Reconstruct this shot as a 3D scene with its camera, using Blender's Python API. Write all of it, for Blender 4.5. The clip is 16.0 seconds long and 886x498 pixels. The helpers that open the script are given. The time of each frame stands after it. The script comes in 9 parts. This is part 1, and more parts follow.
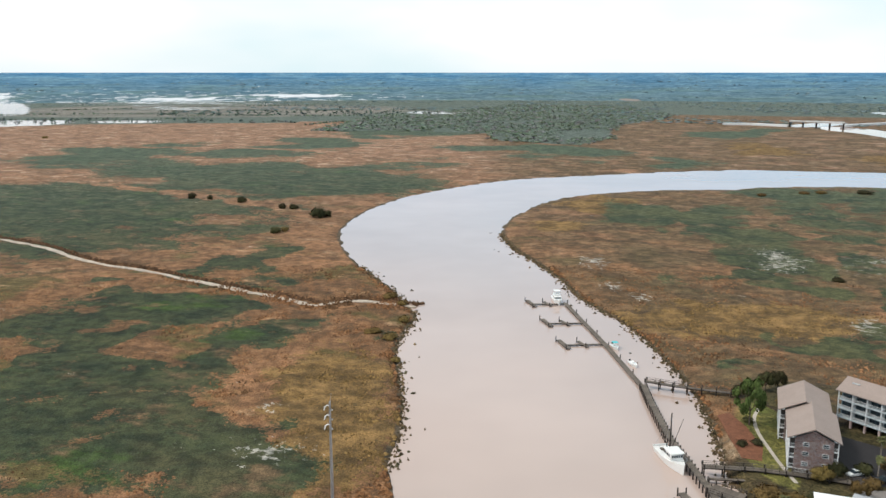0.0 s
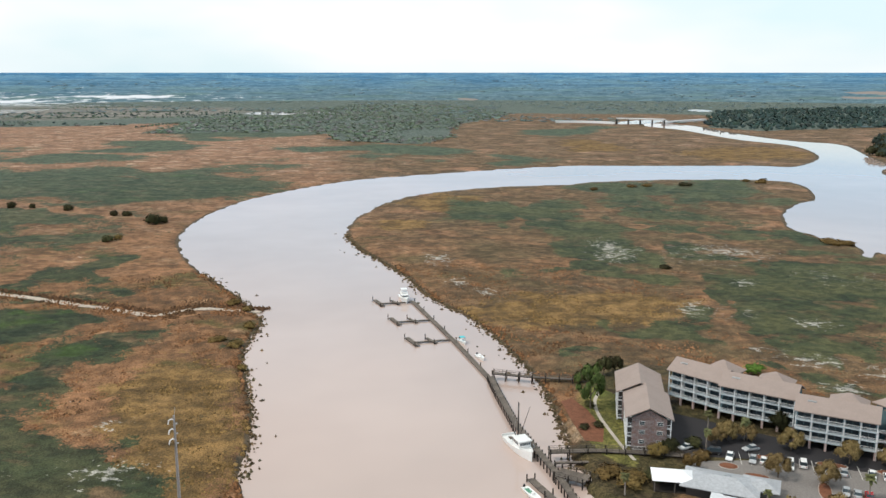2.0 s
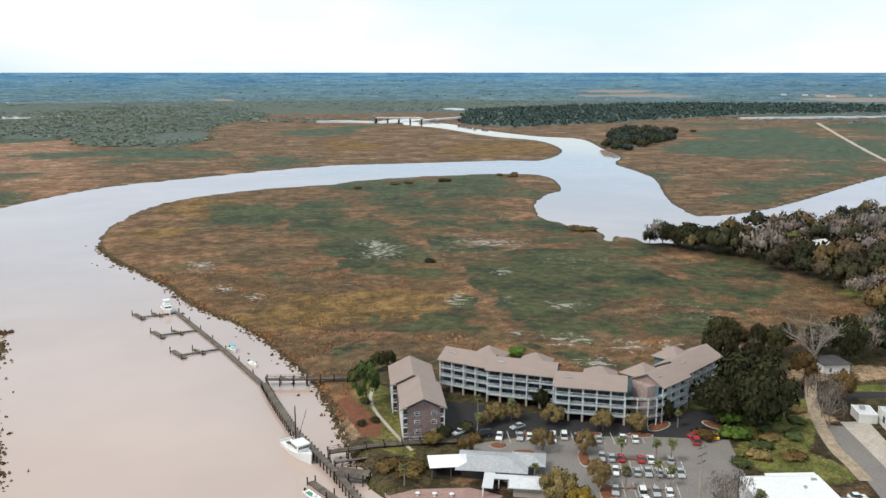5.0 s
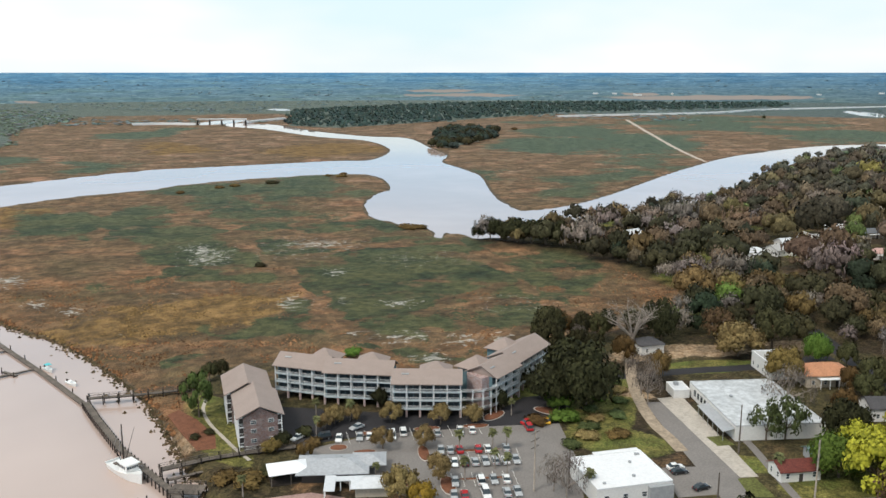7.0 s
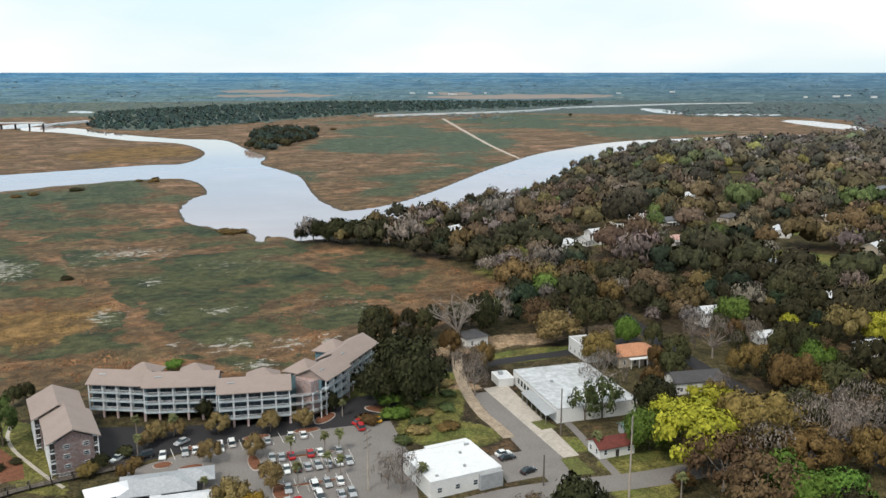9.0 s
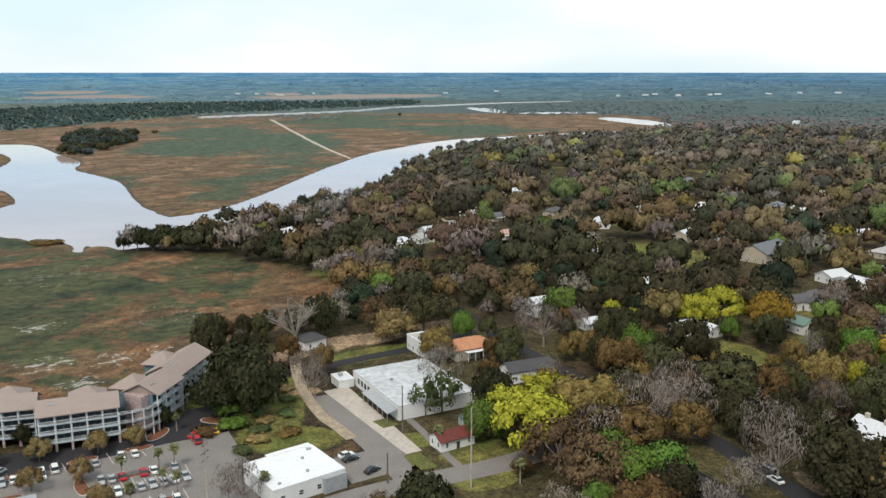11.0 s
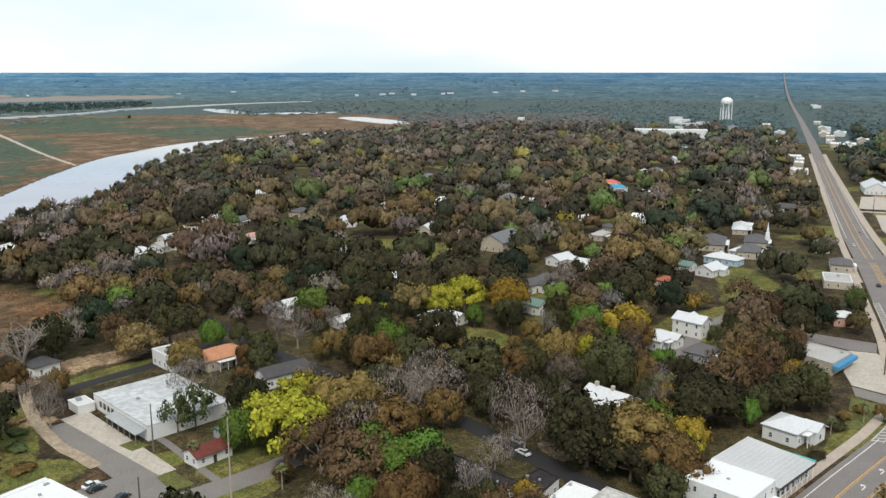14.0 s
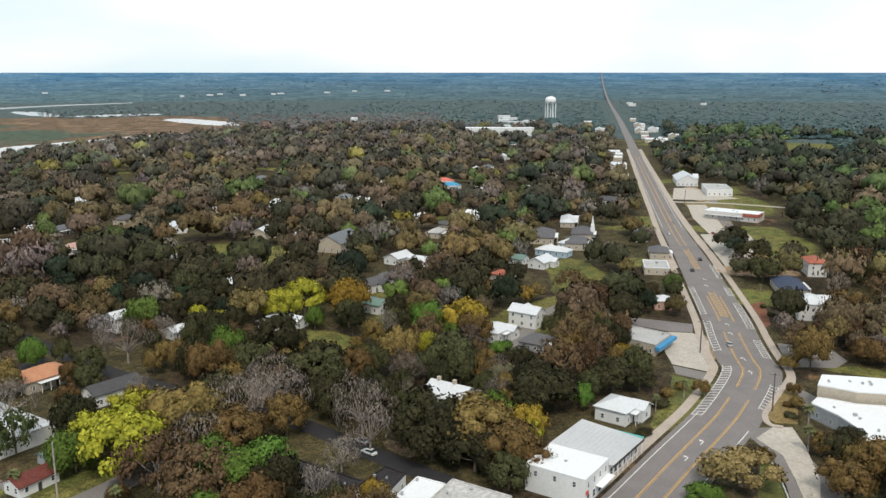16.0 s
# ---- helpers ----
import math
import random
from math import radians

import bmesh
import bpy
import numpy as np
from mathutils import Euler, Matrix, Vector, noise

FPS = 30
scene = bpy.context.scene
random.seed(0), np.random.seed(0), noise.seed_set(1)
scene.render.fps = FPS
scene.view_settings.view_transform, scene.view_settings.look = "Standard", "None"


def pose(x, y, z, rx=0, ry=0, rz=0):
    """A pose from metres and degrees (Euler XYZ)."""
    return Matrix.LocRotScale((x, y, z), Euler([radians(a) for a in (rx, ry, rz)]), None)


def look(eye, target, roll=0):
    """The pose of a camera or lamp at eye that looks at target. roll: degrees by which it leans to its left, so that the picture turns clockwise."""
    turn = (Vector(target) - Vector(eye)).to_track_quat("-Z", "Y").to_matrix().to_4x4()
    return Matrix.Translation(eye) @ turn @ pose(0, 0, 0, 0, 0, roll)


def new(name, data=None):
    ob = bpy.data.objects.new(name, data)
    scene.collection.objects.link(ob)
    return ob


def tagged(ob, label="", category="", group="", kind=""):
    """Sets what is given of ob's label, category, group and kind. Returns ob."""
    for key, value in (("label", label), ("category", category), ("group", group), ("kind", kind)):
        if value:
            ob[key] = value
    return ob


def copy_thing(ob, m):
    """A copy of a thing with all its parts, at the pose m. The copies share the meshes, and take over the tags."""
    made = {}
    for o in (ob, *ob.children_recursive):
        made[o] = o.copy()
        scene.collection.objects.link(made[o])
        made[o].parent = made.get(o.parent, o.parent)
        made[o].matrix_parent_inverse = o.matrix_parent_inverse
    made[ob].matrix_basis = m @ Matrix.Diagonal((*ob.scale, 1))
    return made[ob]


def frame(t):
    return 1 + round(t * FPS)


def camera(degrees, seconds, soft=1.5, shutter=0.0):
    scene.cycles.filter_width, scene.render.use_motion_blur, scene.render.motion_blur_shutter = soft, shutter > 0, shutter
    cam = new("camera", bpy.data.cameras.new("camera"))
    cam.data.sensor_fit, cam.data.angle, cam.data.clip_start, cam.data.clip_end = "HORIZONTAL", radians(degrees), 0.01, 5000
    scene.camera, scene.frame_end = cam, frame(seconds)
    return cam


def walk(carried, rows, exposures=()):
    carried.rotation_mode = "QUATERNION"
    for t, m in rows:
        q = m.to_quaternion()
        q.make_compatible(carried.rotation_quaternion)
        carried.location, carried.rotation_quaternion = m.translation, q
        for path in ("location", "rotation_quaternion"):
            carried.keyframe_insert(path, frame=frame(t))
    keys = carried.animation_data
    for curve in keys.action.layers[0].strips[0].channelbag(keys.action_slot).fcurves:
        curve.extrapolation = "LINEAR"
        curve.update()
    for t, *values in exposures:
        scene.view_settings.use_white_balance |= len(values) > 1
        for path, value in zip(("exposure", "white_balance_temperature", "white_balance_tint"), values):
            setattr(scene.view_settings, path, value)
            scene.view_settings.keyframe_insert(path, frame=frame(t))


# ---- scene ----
cam = camera(54.84, 16.0)
EYE = 100.0
YAWS = [
    (0.0, 0.01), (0.5, -2.63), (1.0, -5.24), (1.5, -7.87), (2.0, -10.53), (2.5, -13.16), (3.0, -15.79), (3.5, -18.46),
    (4.0, -21.12), (5.25, -27.75), (6.5, -34.65), (7.0, -37.82), (7.5, -40.96), (8.0, -44.0), (8.5, -46.97), (9.0, -49.83),
    (10.25, -56.88), (11.5, -64.0), (12.0, -66.86), (12.5, -69.72), (13.0, -72.57), (13.5, -75.4), (14.0, -78.21),
    (14.5, -81.0), (15.0, -83.76), (15.5, -86.5), (16.0, -89.27),
]
walk(cam, [(t, pose(0, 0, EYE, 90 - 11.7, 0, yaw)) for t, yaw in YAWS])

# ---- world and sun ----
world = bpy.data.worlds.new("overcast_sky")
scene.world = world
world.use_nodes = True
wt = world.node_tree
wt.nodes.clear()
w_out = wt.nodes.new("ShaderNodeOutputWorld")
w_bg = wt.nodes.new("ShaderNodeBackground")
w_sky = wt.nodes.new("ShaderNodeTexSky")
w_sky.sky_type, w_sky.sun_disc = "NISHITA", False
w_sky.sun_elevation, w_sky.sun_rotation = radians(48), radians(215)
w_mul = wt.nodes.new("ShaderNodeVectorMath")
w_mul.operation = "SCALE"
w_mul.inputs["Scale"].default_value = 0.14
w_co = wt.nodes.new("ShaderNodeTexCoord")
w_map = wt.nodes.new("ShaderNodeMapping")
w_map.inputs["Scale"].default_value = (1.0, 1.0, 3.2)
w_map.inputs["Location"].default_value = (0.35, 0.1, 0.2)
w_noise = wt.nodes.new("ShaderNodeTexNoise")
w_noise.inputs["Scale"].default_value, w_noise.inputs["Detail"].default_value, w_noise.inputs["Roughness"].default_value = 1.7, 4.0, 0.5
w_ramp = wt.nodes.new("ShaderNodeValToRGB")
w_ramp.color_ramp.elements[0].position, w_ramp.color_ramp.elements[1].position = 0.30, 0.56
w_cloud = wt.nodes.new("ShaderNodeValToRGB")
w_cloud.color_ramp.elements[0].color, w_cloud.color_ramp.elements[1].color = (0.76, 0.93, 0.985, 1), (1.0, 1.0, 1.0, 1)
w_cloud.color_ramp.elements[0].position, w_cloud.color_ramp.elements[1].position = 0.40, 0.58
w_mix = wt.nodes.new("ShaderNodeMix")
w_mix.data_type = "RGBA"
w_fac = wt.nodes.new("ShaderNodeMapRange")
w_fac.inputs["To Min"].default_value, w_fac.inputs["To Max"].default_value = 0.82, 1.0
link = wt.links.new
link(w_co.outputs["Generated"], w_map.inputs["Vector"])
link(w_map.outputs["Vector"], w_noise.inputs["Vector"])
link(w_noise.outputs["Fac"], w_ramp.inputs["Fac"])
link(w_noise.outputs["Fac"], w_cloud.inputs["Fac"])
link(w_ramp.outputs["Color"], w_fac.inputs["Value"])
link(w_fac.outputs["Result"], w_mix.inputs[0])
link(w_sky.outputs["Color"], w_mul.inputs[0])
link(w_mul.outputs["Vector"], w_mix.inputs[6])
link(w_cloud.outputs["Color"], w_mix.inputs[7])
# above the bright cloud bank at the horizon the sky is a pale broken blue, whiter again overhead
w_sep = wt.nodes.new("ShaderNodeSeparateXYZ")
w_band = wt.nodes.new("ShaderNodeValToRGB")
w_band.color_ramp.elements[0].position, w_band.color_ramp.elements[0].color = 0.078, (1, 1, 1, 1)
w_band.color_ramp.elements[1].position, w_band.color_ramp.elements[1].color = 0.85, (0.96, 0.95, 0.92, 1)
for at_z, tone in ((0.10, (0.60, 0.80, 1.0, 1)), (0.30, (0.70, 0.83, 0.97, 1)), (0.5, (0.74, 0.76, 0.79, 1))):
    w_band.color_ramp.elements.new(at_z).color = tone
w_tint = wt.nodes.new("ShaderNodeMix")
w_tint.data_type, w_tint.blend_type = "RGBA", "MULTIPLY"
w_tint.inputs[0].default_value = 1.0
link(w_co.outputs["Generated"], w_sep.inputs[0])
link(w_sep.outputs["Z"], w_band.inputs["Fac"])
link(w_mix.outputs[2], w_tint.inputs[6])
link(w_band.outputs["Color"], w_tint.inputs[7])
link(w_tint.outputs[2], w_bg.inputs["Color"])
w_bg.inputs["Strength"].default_value = 1.04
link(w_bg.outputs["Background"], w_out.inputs["Surface"])

sun_data = bpy.data.lights.new("sun", "SUN")
sun_data.energy, sun_data.angle, sun_data.color = 2.2, radians(14), (1.0, 0.94, 0.84)
sun = new("sun", sun_data)
sun.matrix_world = look((-150, -20, 190), (0, 0, 0))
scene.view_settings.exposure = 0.0


# ---- materials ----
def node_mat(name):
    m = bpy.data.materials.new(name)
    m.use_nodes = True
    nt = m.node_tree
    return m, nt, nt.nodes["Principled BSDF"]


def add(nt, kind, **values):
    n = nt.nodes.new(kind)
    for k, v in values.items():
        n.inputs[k.replace("_", " ")].default_value = v
    return n


def mixc(nt, fac, a, b, blend="MIX"):
    """Mix of two colours; each of fac, a, b is a socket or a value."""
    n = nt.nodes.new("ShaderNodeMix")
    n.data_type, n.blend_type = "RGBA", blend
    for i, v in ((0, fac), (6, a), (7, b)):
        if isinstance(v, bpy.types.NodeSocket):
            nt.links.new(v, n.inputs[i])
        else:
            n.inputs[i].default_value = v if i == 0 else (*v[:3], 1)
    return n.outputs[2]


def math_node(nt, op, a, b=0.0, clamp=False):
    n = nt.nodes.new("ShaderNodeMath")
    n.operation, n.use_clamp = op, clamp
    for i, v in ((0, a), (1, b)):
        if isinstance(v, bpy.types.NodeSocket):
            nt.links.new(v, n.inputs[i])
        else:
            n.inputs[i].default_value = v
    return n.outputs[0]


def coords(nt, scale=(1, 1, 1), turn=0.0, space="Object"):
    tc = nt.nodes.new("ShaderNodeTexCoord")
    out = tc.outputs[space]
    for rot, size in (((0, 0, radians(turn)), (1, 1, 1)), ((0, 0, 0), scale)):
        mp = nt.nodes.new("ShaderNodeMapping")
        mp.inputs["Scale"].default_value, mp.inputs["Rotation"].default_value = size, rot
        nt.links.new(out, mp.inputs["Vector"])
        out = mp.outputs["Vector"]
    return out


def noise_tex(nt, vec, scale, detail=3.0, rough=0.6):
    n = add(nt, "ShaderNodeTexNoise", Scale=scale, Detail=detail, Roughness=rough)
    nt.links.new(vec, n.inputs["Vector"])
    return n.outputs["Fac"]


def ramp(nt, fac, lo, hi):
    n = nt.nodes.new("ShaderNodeMapRange")
    n.interpolation_type = "SMOOTHSTEP"
    n.inputs["From Min"].default_value, n.inputs["From Max"].default_value = lo, hi
    nt.links.new(fac, n.inputs["Value"])
    return n.outputs["Result"]


def attribute(nt, name):
    n = nt.nodes.new("ShaderNodeAttribute")
    n.attribute_name = name
    return n.outputs["Fac"]


def bump(nt, bsdf, height, strength=0.4, dist=0.05):
    n = add(nt, "ShaderNodeBump", Strength=strength, Distance=dist)
    nt.links.new(height, n.inputs["Height"])
    nt.links.new(n.outputs["Normal"], bsdf.inputs["Normal"])


def surface(name, col, rough=0.7, vary=0.25, grain=8.0, stain=0.6, metal=0.0, relief=0.3, depth=0.02, per_object=0.0, spec=0.3):
    """A plain surface with fine grain, broad stains and a little relief."""
    m, nt, b = node_mat(name)
    v = coords(nt)
    fine, broad = noise_tex(nt, v, grain, 4), noise_tex(nt, v, stain, 4, 0.65)
    dark, light = [c * (1 - vary) for c in col], [min(1, c * (1 + vary)) for c in col]
    c = mixc(nt, ramp(nt, fine, 0.3, 0.7), dark, light)
    c = mixc(nt, ramp(nt, broad, 0.35, 0.7), c, mixc(nt, 1.0, c, [1 - vary * 0.8] * 3, "MULTIPLY"))
    if per_object:
        oi = nt.nodes.new("ShaderNodeObjectInfo")
        k = nt.nodes.new("ShaderNodeMapRange")
        k.inputs["To Min"].default_value, k.inputs["To Max"].default_value = 1 - per_object, 1 + per_object
        nt.links.new(oi.outputs["Random"], k.inputs["Value"])
        cc = nt.nodes.new("ShaderNodeCombineColor")
        for i in range(3):
            nt.links.new(k.outputs["Result"], cc.inputs[i])
        c = mixc(nt, 1.0, c, cc.outputs["Color"], "MULTIPLY")
    nt.links.new(c, b.inputs["Base Color"])
    b.inputs["Roughness"].default_value, b.inputs["Metallic"].default_value = rough, metal
    b.inputs["Specular IOR Level"].default_value = spec
    if relief:
        bump(nt, b, fine, relief, depth)
    return m


def foliage(name, dark, light, spread=0.3):
    """Leaves: tone varies from leaf to leaf, from bough to bough and from tree to tree."""
    m, nt, b = node_mat(name)
    v = coords(nt)
    n1, n2 = noise_tex(nt, v, 11.0, 3, 0.7), noise_tex(nt, v, 2.6, 2)
    geo = nt.nodes.new("ShaderNodeNewGeometry")
    c = mixc(nt, ramp(nt, n1, 0.30, 0.70), dark, light)
    c = mixc(nt, math_node(nt, "MULTIPLY", math_node(nt, "POWER", geo.outputs["Random Per Island"], 2.0), 0.8), c, light)
    c = mixc(nt, math_node(nt, "MULTIPLY", ramp(nt, n2, 0.42, 0.68), 0.45), c, dark)
    oi = nt.nodes.new("ShaderNodeObjectInfo")
    hsv = nt.nodes.new("ShaderNodeHueSaturation")
    for key, lo, hi in (("Hue", 0.5 - 0.05 * spread, 0.5 + 0.05 * spread), ("Value", 1 - spread, 1 + spread)):
        k = nt.nodes.new("ShaderNodeMapRange")
        k.inputs["To Min"].default_value, k.inputs["To Max"].default_value = lo, hi
        nt.links.new(oi.outputs["Random"], k.inputs["Value"])
        nt.links.new(k.outputs["Result"], hsv.inputs[key])
    nt.links.new(c, hsv.inputs["Color"])
    nt.links.new(hsv.outputs["Color"], b.inputs["Base Color"])
    b.inputs["Roughness"].default_value, b.inputs["Specular IOR Level"].default_value = 0.8, 0.1
    return m


FOLIAGE = {
    "oak": foliage("live_oak_leaves", (0.006, 0.006, 0.003), (0.083, 0.079, 0.035), 0.4),
    "olive": foliage("olive_leaves", (0.022, 0.015, 0.005), (0.225, 0.148, 0.055)),
    "brown": foliage("budding_twigs", (0.022, 0.014, 0.007), (0.190, 0.124, 0.066)),
    "moss": foliage("moss_and_twigs", (0.058, 0.047, 0.041), (0.290, 0.240, 0.205)),
    "bright": foliage("fresh_leaves", (0.020, 0.044, 0.007), (0.135, 0.215, 0.040), 0.25),
    "yellow": foliage("yellow_green_leaves", (0.075, 0.085, 0.008), (0.480, 0.450, 0.052), 0.12),
    "gold": foliage("golden_leaves", (0.070, 0.046, 0.008), (0.380, 0.255, 0.040), 0.2),
    "amber": foliage("amber_olive_leaves", (0.048, 0.034, 0.013), (0.330, 0.240, 0.104), 0.2),
    "magnolia": foliage("glossy_dark_leaves", (0.005, 0.006, 0.003), (0.056, 0.057, 0.025), 0.2),
    "pine": foliage("pine_needles", (0.022, 0.038, 0.010), (0.120, 0.165, 0.050), 0.25),
    "laurel": foliage("laurel_leaves", (0.014, 0.022, 0.006), (0.130, 0.165, 0.064), 0.25),
    "palm": foliage("palm_fronds", (0.045, 0.053, 0.022), (0.180, 0.180, 0.080), 0.2),
}
BARK = surface("bark", (0.16, 0.125, 0.095), 0.9, 0.4, 5.0, 1.0, relief=0.8, depth=0.06)
BARK_PALE = surface("pale_bark", (0.30, 0.255, 0.22), 0.9, 0.35, 5.0, 1.0, relief=0.8, depth=0.06)


def woods_mat(name="woods_leaves", lo=0.60, hi=1.36, size=1.1, shade=0.44):
    """Woods: each crown has its own colour, haze included far off, kept with the mesh."""
    m, nt, b = node_mat(name)
    a = nt.nodes.new("ShaderNodeAttribute")
    a.attribute_name = "crown_colour"
    geo = nt.nodes.new("ShaderNodeNewGeometry")
    k = nt.nodes.new("ShaderNodeMapRange")
    k.inputs["To Min"].default_value, k.inputs["To Max"].default_value = lo, hi
    nt.links.new(geo.outputs["Random Per Island"], k.inputs["Value"])
    hsv = nt.nodes.new("ShaderNodeHueSaturation")
    nt.links.new(a.outputs["Color"], hsv.inputs["Color"])
    nt.links.new(k.outputs["Result"], hsv.inputs["Value"])
    grain = noise_tex(nt, coords(nt), size, 3, 0.7)
    c = mixc(nt, ramp(nt, grain, 0.30, 0.70), mixc(nt, 1.0, hsv.outputs["Color"], (shade, shade, shade), "MULTIPLY"), mixc(nt, 1.0, hsv.outputs["Color"], (1.20, 1.19, 1.17), "MULTIPLY"))
    nt.links.new(c, b.inputs["Base Color"])
    b.inputs["Roughness"].default_value, b.inputs["Specular IOR Level"].default_value = 0.8, 0.1
    return m


def ground_mat():
    """One sheet: brown reeds, green sedge, ochre grass, mud, lawn and leaf litter by the kind of ground."""
    m, nt, b = node_mat("marsh_and_town_ground")
    v = coords(nt)
    streak = coords(nt, (1.0, 1.25, 1.0), 16)
    n_big, n_mid, n_fine = noise_tex(nt, streak, 0.012, 6, 0.62), noise_tex(nt, streak, 0.06, 5, 0.65), noise_tex(nt, v, 0.8, 4, 0.72)
    n_tuft = noise_tex(nt, v, 2.2, 2, 0.6)
    n_patch, n_straw = noise_tex(nt, coords(nt, (1.0, 1.35, 1.0), 34), 0.022, 6, 0.6), noise_tex(nt, coords(nt, (1.0, 1.5, 1.0), 24), 0.035, 6, 0.7)
    reed = mixc(nt, ramp(nt, n_mid, 0.36, 0.64), (0.120, 0.068, 0.036), (0.260, 0.136, 0.070))
    reed = mixc(nt, ramp(nt, n_big, 0.46, 0.66), reed, (0.305, 0.156, 0.080))
    reed = mixc(nt, ramp(nt, n_patch, 0.52, 0.64), reed, (0.115, 0.090, 0.036))
    reed = mixc(nt, ramp(nt, n_straw, 0.60, 0.70), reed, (0.385, 0.240, 0.135))
    gold = mixc(nt, ramp(nt, n_mid, 0.35, 0.65), (0.112, 0.070, 0.029), (0.255, 0.153, 0.061))
    sedge = mixc(nt, ramp(nt, n_mid, 0.35, 0.65), (0.018, 0.034, 0.020), (0.046, 0.066, 0.032))
    sedge = mixc(nt, ramp(nt, n_big, 0.50, 0.70), sedge, (0.078, 0.080, 0.040))
    sedge = mixc(nt, ramp(nt, n_patch, 0.57, 0.68), sedge, (0.050, 0.088, 0.022))
    sedge = mixc(nt, ramp(nt, n_straw, 0.54, 0.68), sedge, (0.135, 0.092, 0.052))
    sedge = mixc(nt, math_node(nt, "MULTIPLY", attribute(nt, "olive"), ramp(nt, n_patch, 0.40, 0.60)), sedge, (0.082, 0.088, 0.040))
    # distance haze mixed into the marsh colours: paler straw and bluer sedge
    haze = attribute(nt, "marsh_haze")
    reed = mixc(nt, haze, reed, mixc(nt, ramp(nt, n_mid, 0.36, 0.64), (0.205, 0.112, 0.070), (0.400, 0.240, 0.165)))
    reed = mixc(nt, math_node(nt, "MULTIPLY", haze, ramp(nt, n_straw, 0.54, 0.60)), reed, (0.500, 0.360, 0.260))
    reed = mixc(nt, math_node(nt, "MULTIPLY", haze, ramp(nt, n_patch, 0.54, 0.60)), reed, (0.170, 0.098, 0.066))
    sedge = mixc(nt, haze, sedge, mixc(nt, ramp(nt, n_mid, 0.35, 0.65), (0.046, 0.082, 0.062), (0.098, 0.140, 0.098)))
    # what grows where: a broad field plus noise gives ragged edges
    jag = math_node(nt, "ADD", math_node(nt, "MULTIPLY", math_node(nt, "SUBTRACT", n_mid, 0.5), 2.0),
                    math_node(nt, "MULTIPLY", math_node(nt, "SUBTRACT", n_fine, 0.5), 1.6))
    jag = math_node(nt, "ADD", jag, math_node(nt, "MULTIPLY", math_node(nt, "SUBTRACT", n_big, 0.5), 2.4))
    n_huge0 = noise_tex(nt, coords(nt, (1.0, 1.5, 1.0), 28), 0.0055, 6, 0.62)
    jag = math_node(nt, "ADD", jag, math_node(nt, "MULTIPLY", math_node(nt, "SUBTRACT", n_huge0, 0.5), 2.0))
    f_gold = ramp(nt, math_node(nt, "ADD", attribute(nt, "gold"), jag), 0.46, 0.60)
    f_green = ramp(nt, math_node(nt, "ADD", attribute(nt, "green"), jag), 0.40, 0.62)
    olive = mixc(nt, ramp(nt, n_mid, 0.35, 0.65), (0.074, 0.054, 0.031), (0.165, 0.112, 0.062))
    f_olive = math_node(nt, "MULTIPLY", attribute(nt, "olive"), ramp(nt, math_node(nt, "ADD", n_patch, math_node(nt, "MULTIPLY", math_node(nt, "SUBTRACT", n_fine, 0.5), 0.25)), 0.34, 0.50))
    reed = mixc(nt, math_node(nt, "MULTIPLY", f_olive, 0.8), reed, olive)
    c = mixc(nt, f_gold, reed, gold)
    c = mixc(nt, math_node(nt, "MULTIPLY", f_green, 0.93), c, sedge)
    # dry pale flats, with glints of small pools put in as colour
    n_white = noise_tex(nt, coords(nt, (1.0, 1.5, 1.0), 34), 0.26, 6, 0.74)
    f_pale = ramp(nt, math_node(nt, "ADD", attribute(nt, "pale"), math_node(nt, "MULTIPLY", math_node(nt, "SUBTRACT", n_white, 0.5), 7.0)), 0.75, 0.95)
    c = mixc(nt, math_node(nt, "MULTIPLY", f_pale, 0.75), c, (0.50, 0.47, 0.43))
    vor = nt.nodes.new("ShaderNodeTexVoronoi")
    vor.feature = "DISTANCE_TO_EDGE"
    vor.inputs["Scale"].default_value = 0.085
    bend = nt.nodes.new("ShaderNodeTexNoise")
    bend.inputs["Scale"].default_value, bend.inputs["Detail"].default_value = 0.09, 4.0
    nt.links.new(v, bend.inputs["Vector"])
    warp = mixc(nt, 1.0, streak, mixc(nt, 1.0, bend.outputs["Color"], (26, 26, 0), "MULTIPLY"), "ADD")
    nt.links.new(warp, vor.inputs["Vector"])
    creek = math_node(nt, "SUBTRACT", 1.0, ramp(nt, vor.outputs["Distance"], 0.010, 0.035))
    creek = math_node(nt, "MULTIPLY", creek, ramp(nt, math_node(nt, "ADD", attribute(nt, "creeks"), math_node(nt, "MULTIPLY", jag, 0.15)), 0.2, 0.6))
    c = mixc(nt, math_node(nt, "MULTIPLY", creek, math_node(nt, "MULTIPLY", ramp(nt, n_white, 0.46, 0.60), 0.5)), c, (0.46, 0.42, 0.38))
    n_wrack = noise_tex(nt, coords(nt, (1.0, 2.4, 1.0), 32), 0.05, 7, 0.72)
    c = mixc(nt, math_node(nt, "MULTIPLY", ramp(nt, n_wrack, 0.665, 0.70), 0.8), c, (0.46, 0.40, 0.33))
    n_pool = noise_tex(nt, coords(nt, (1.0, 1.6, 1.0), 30), 0.045, 6, 0.7)
    c = mixc(nt, math_node(nt, "MULTIPLY", ramp(nt, n_pool, 0.64, 0.68), 0.5), c, (0.060, 0.052, 0.024))
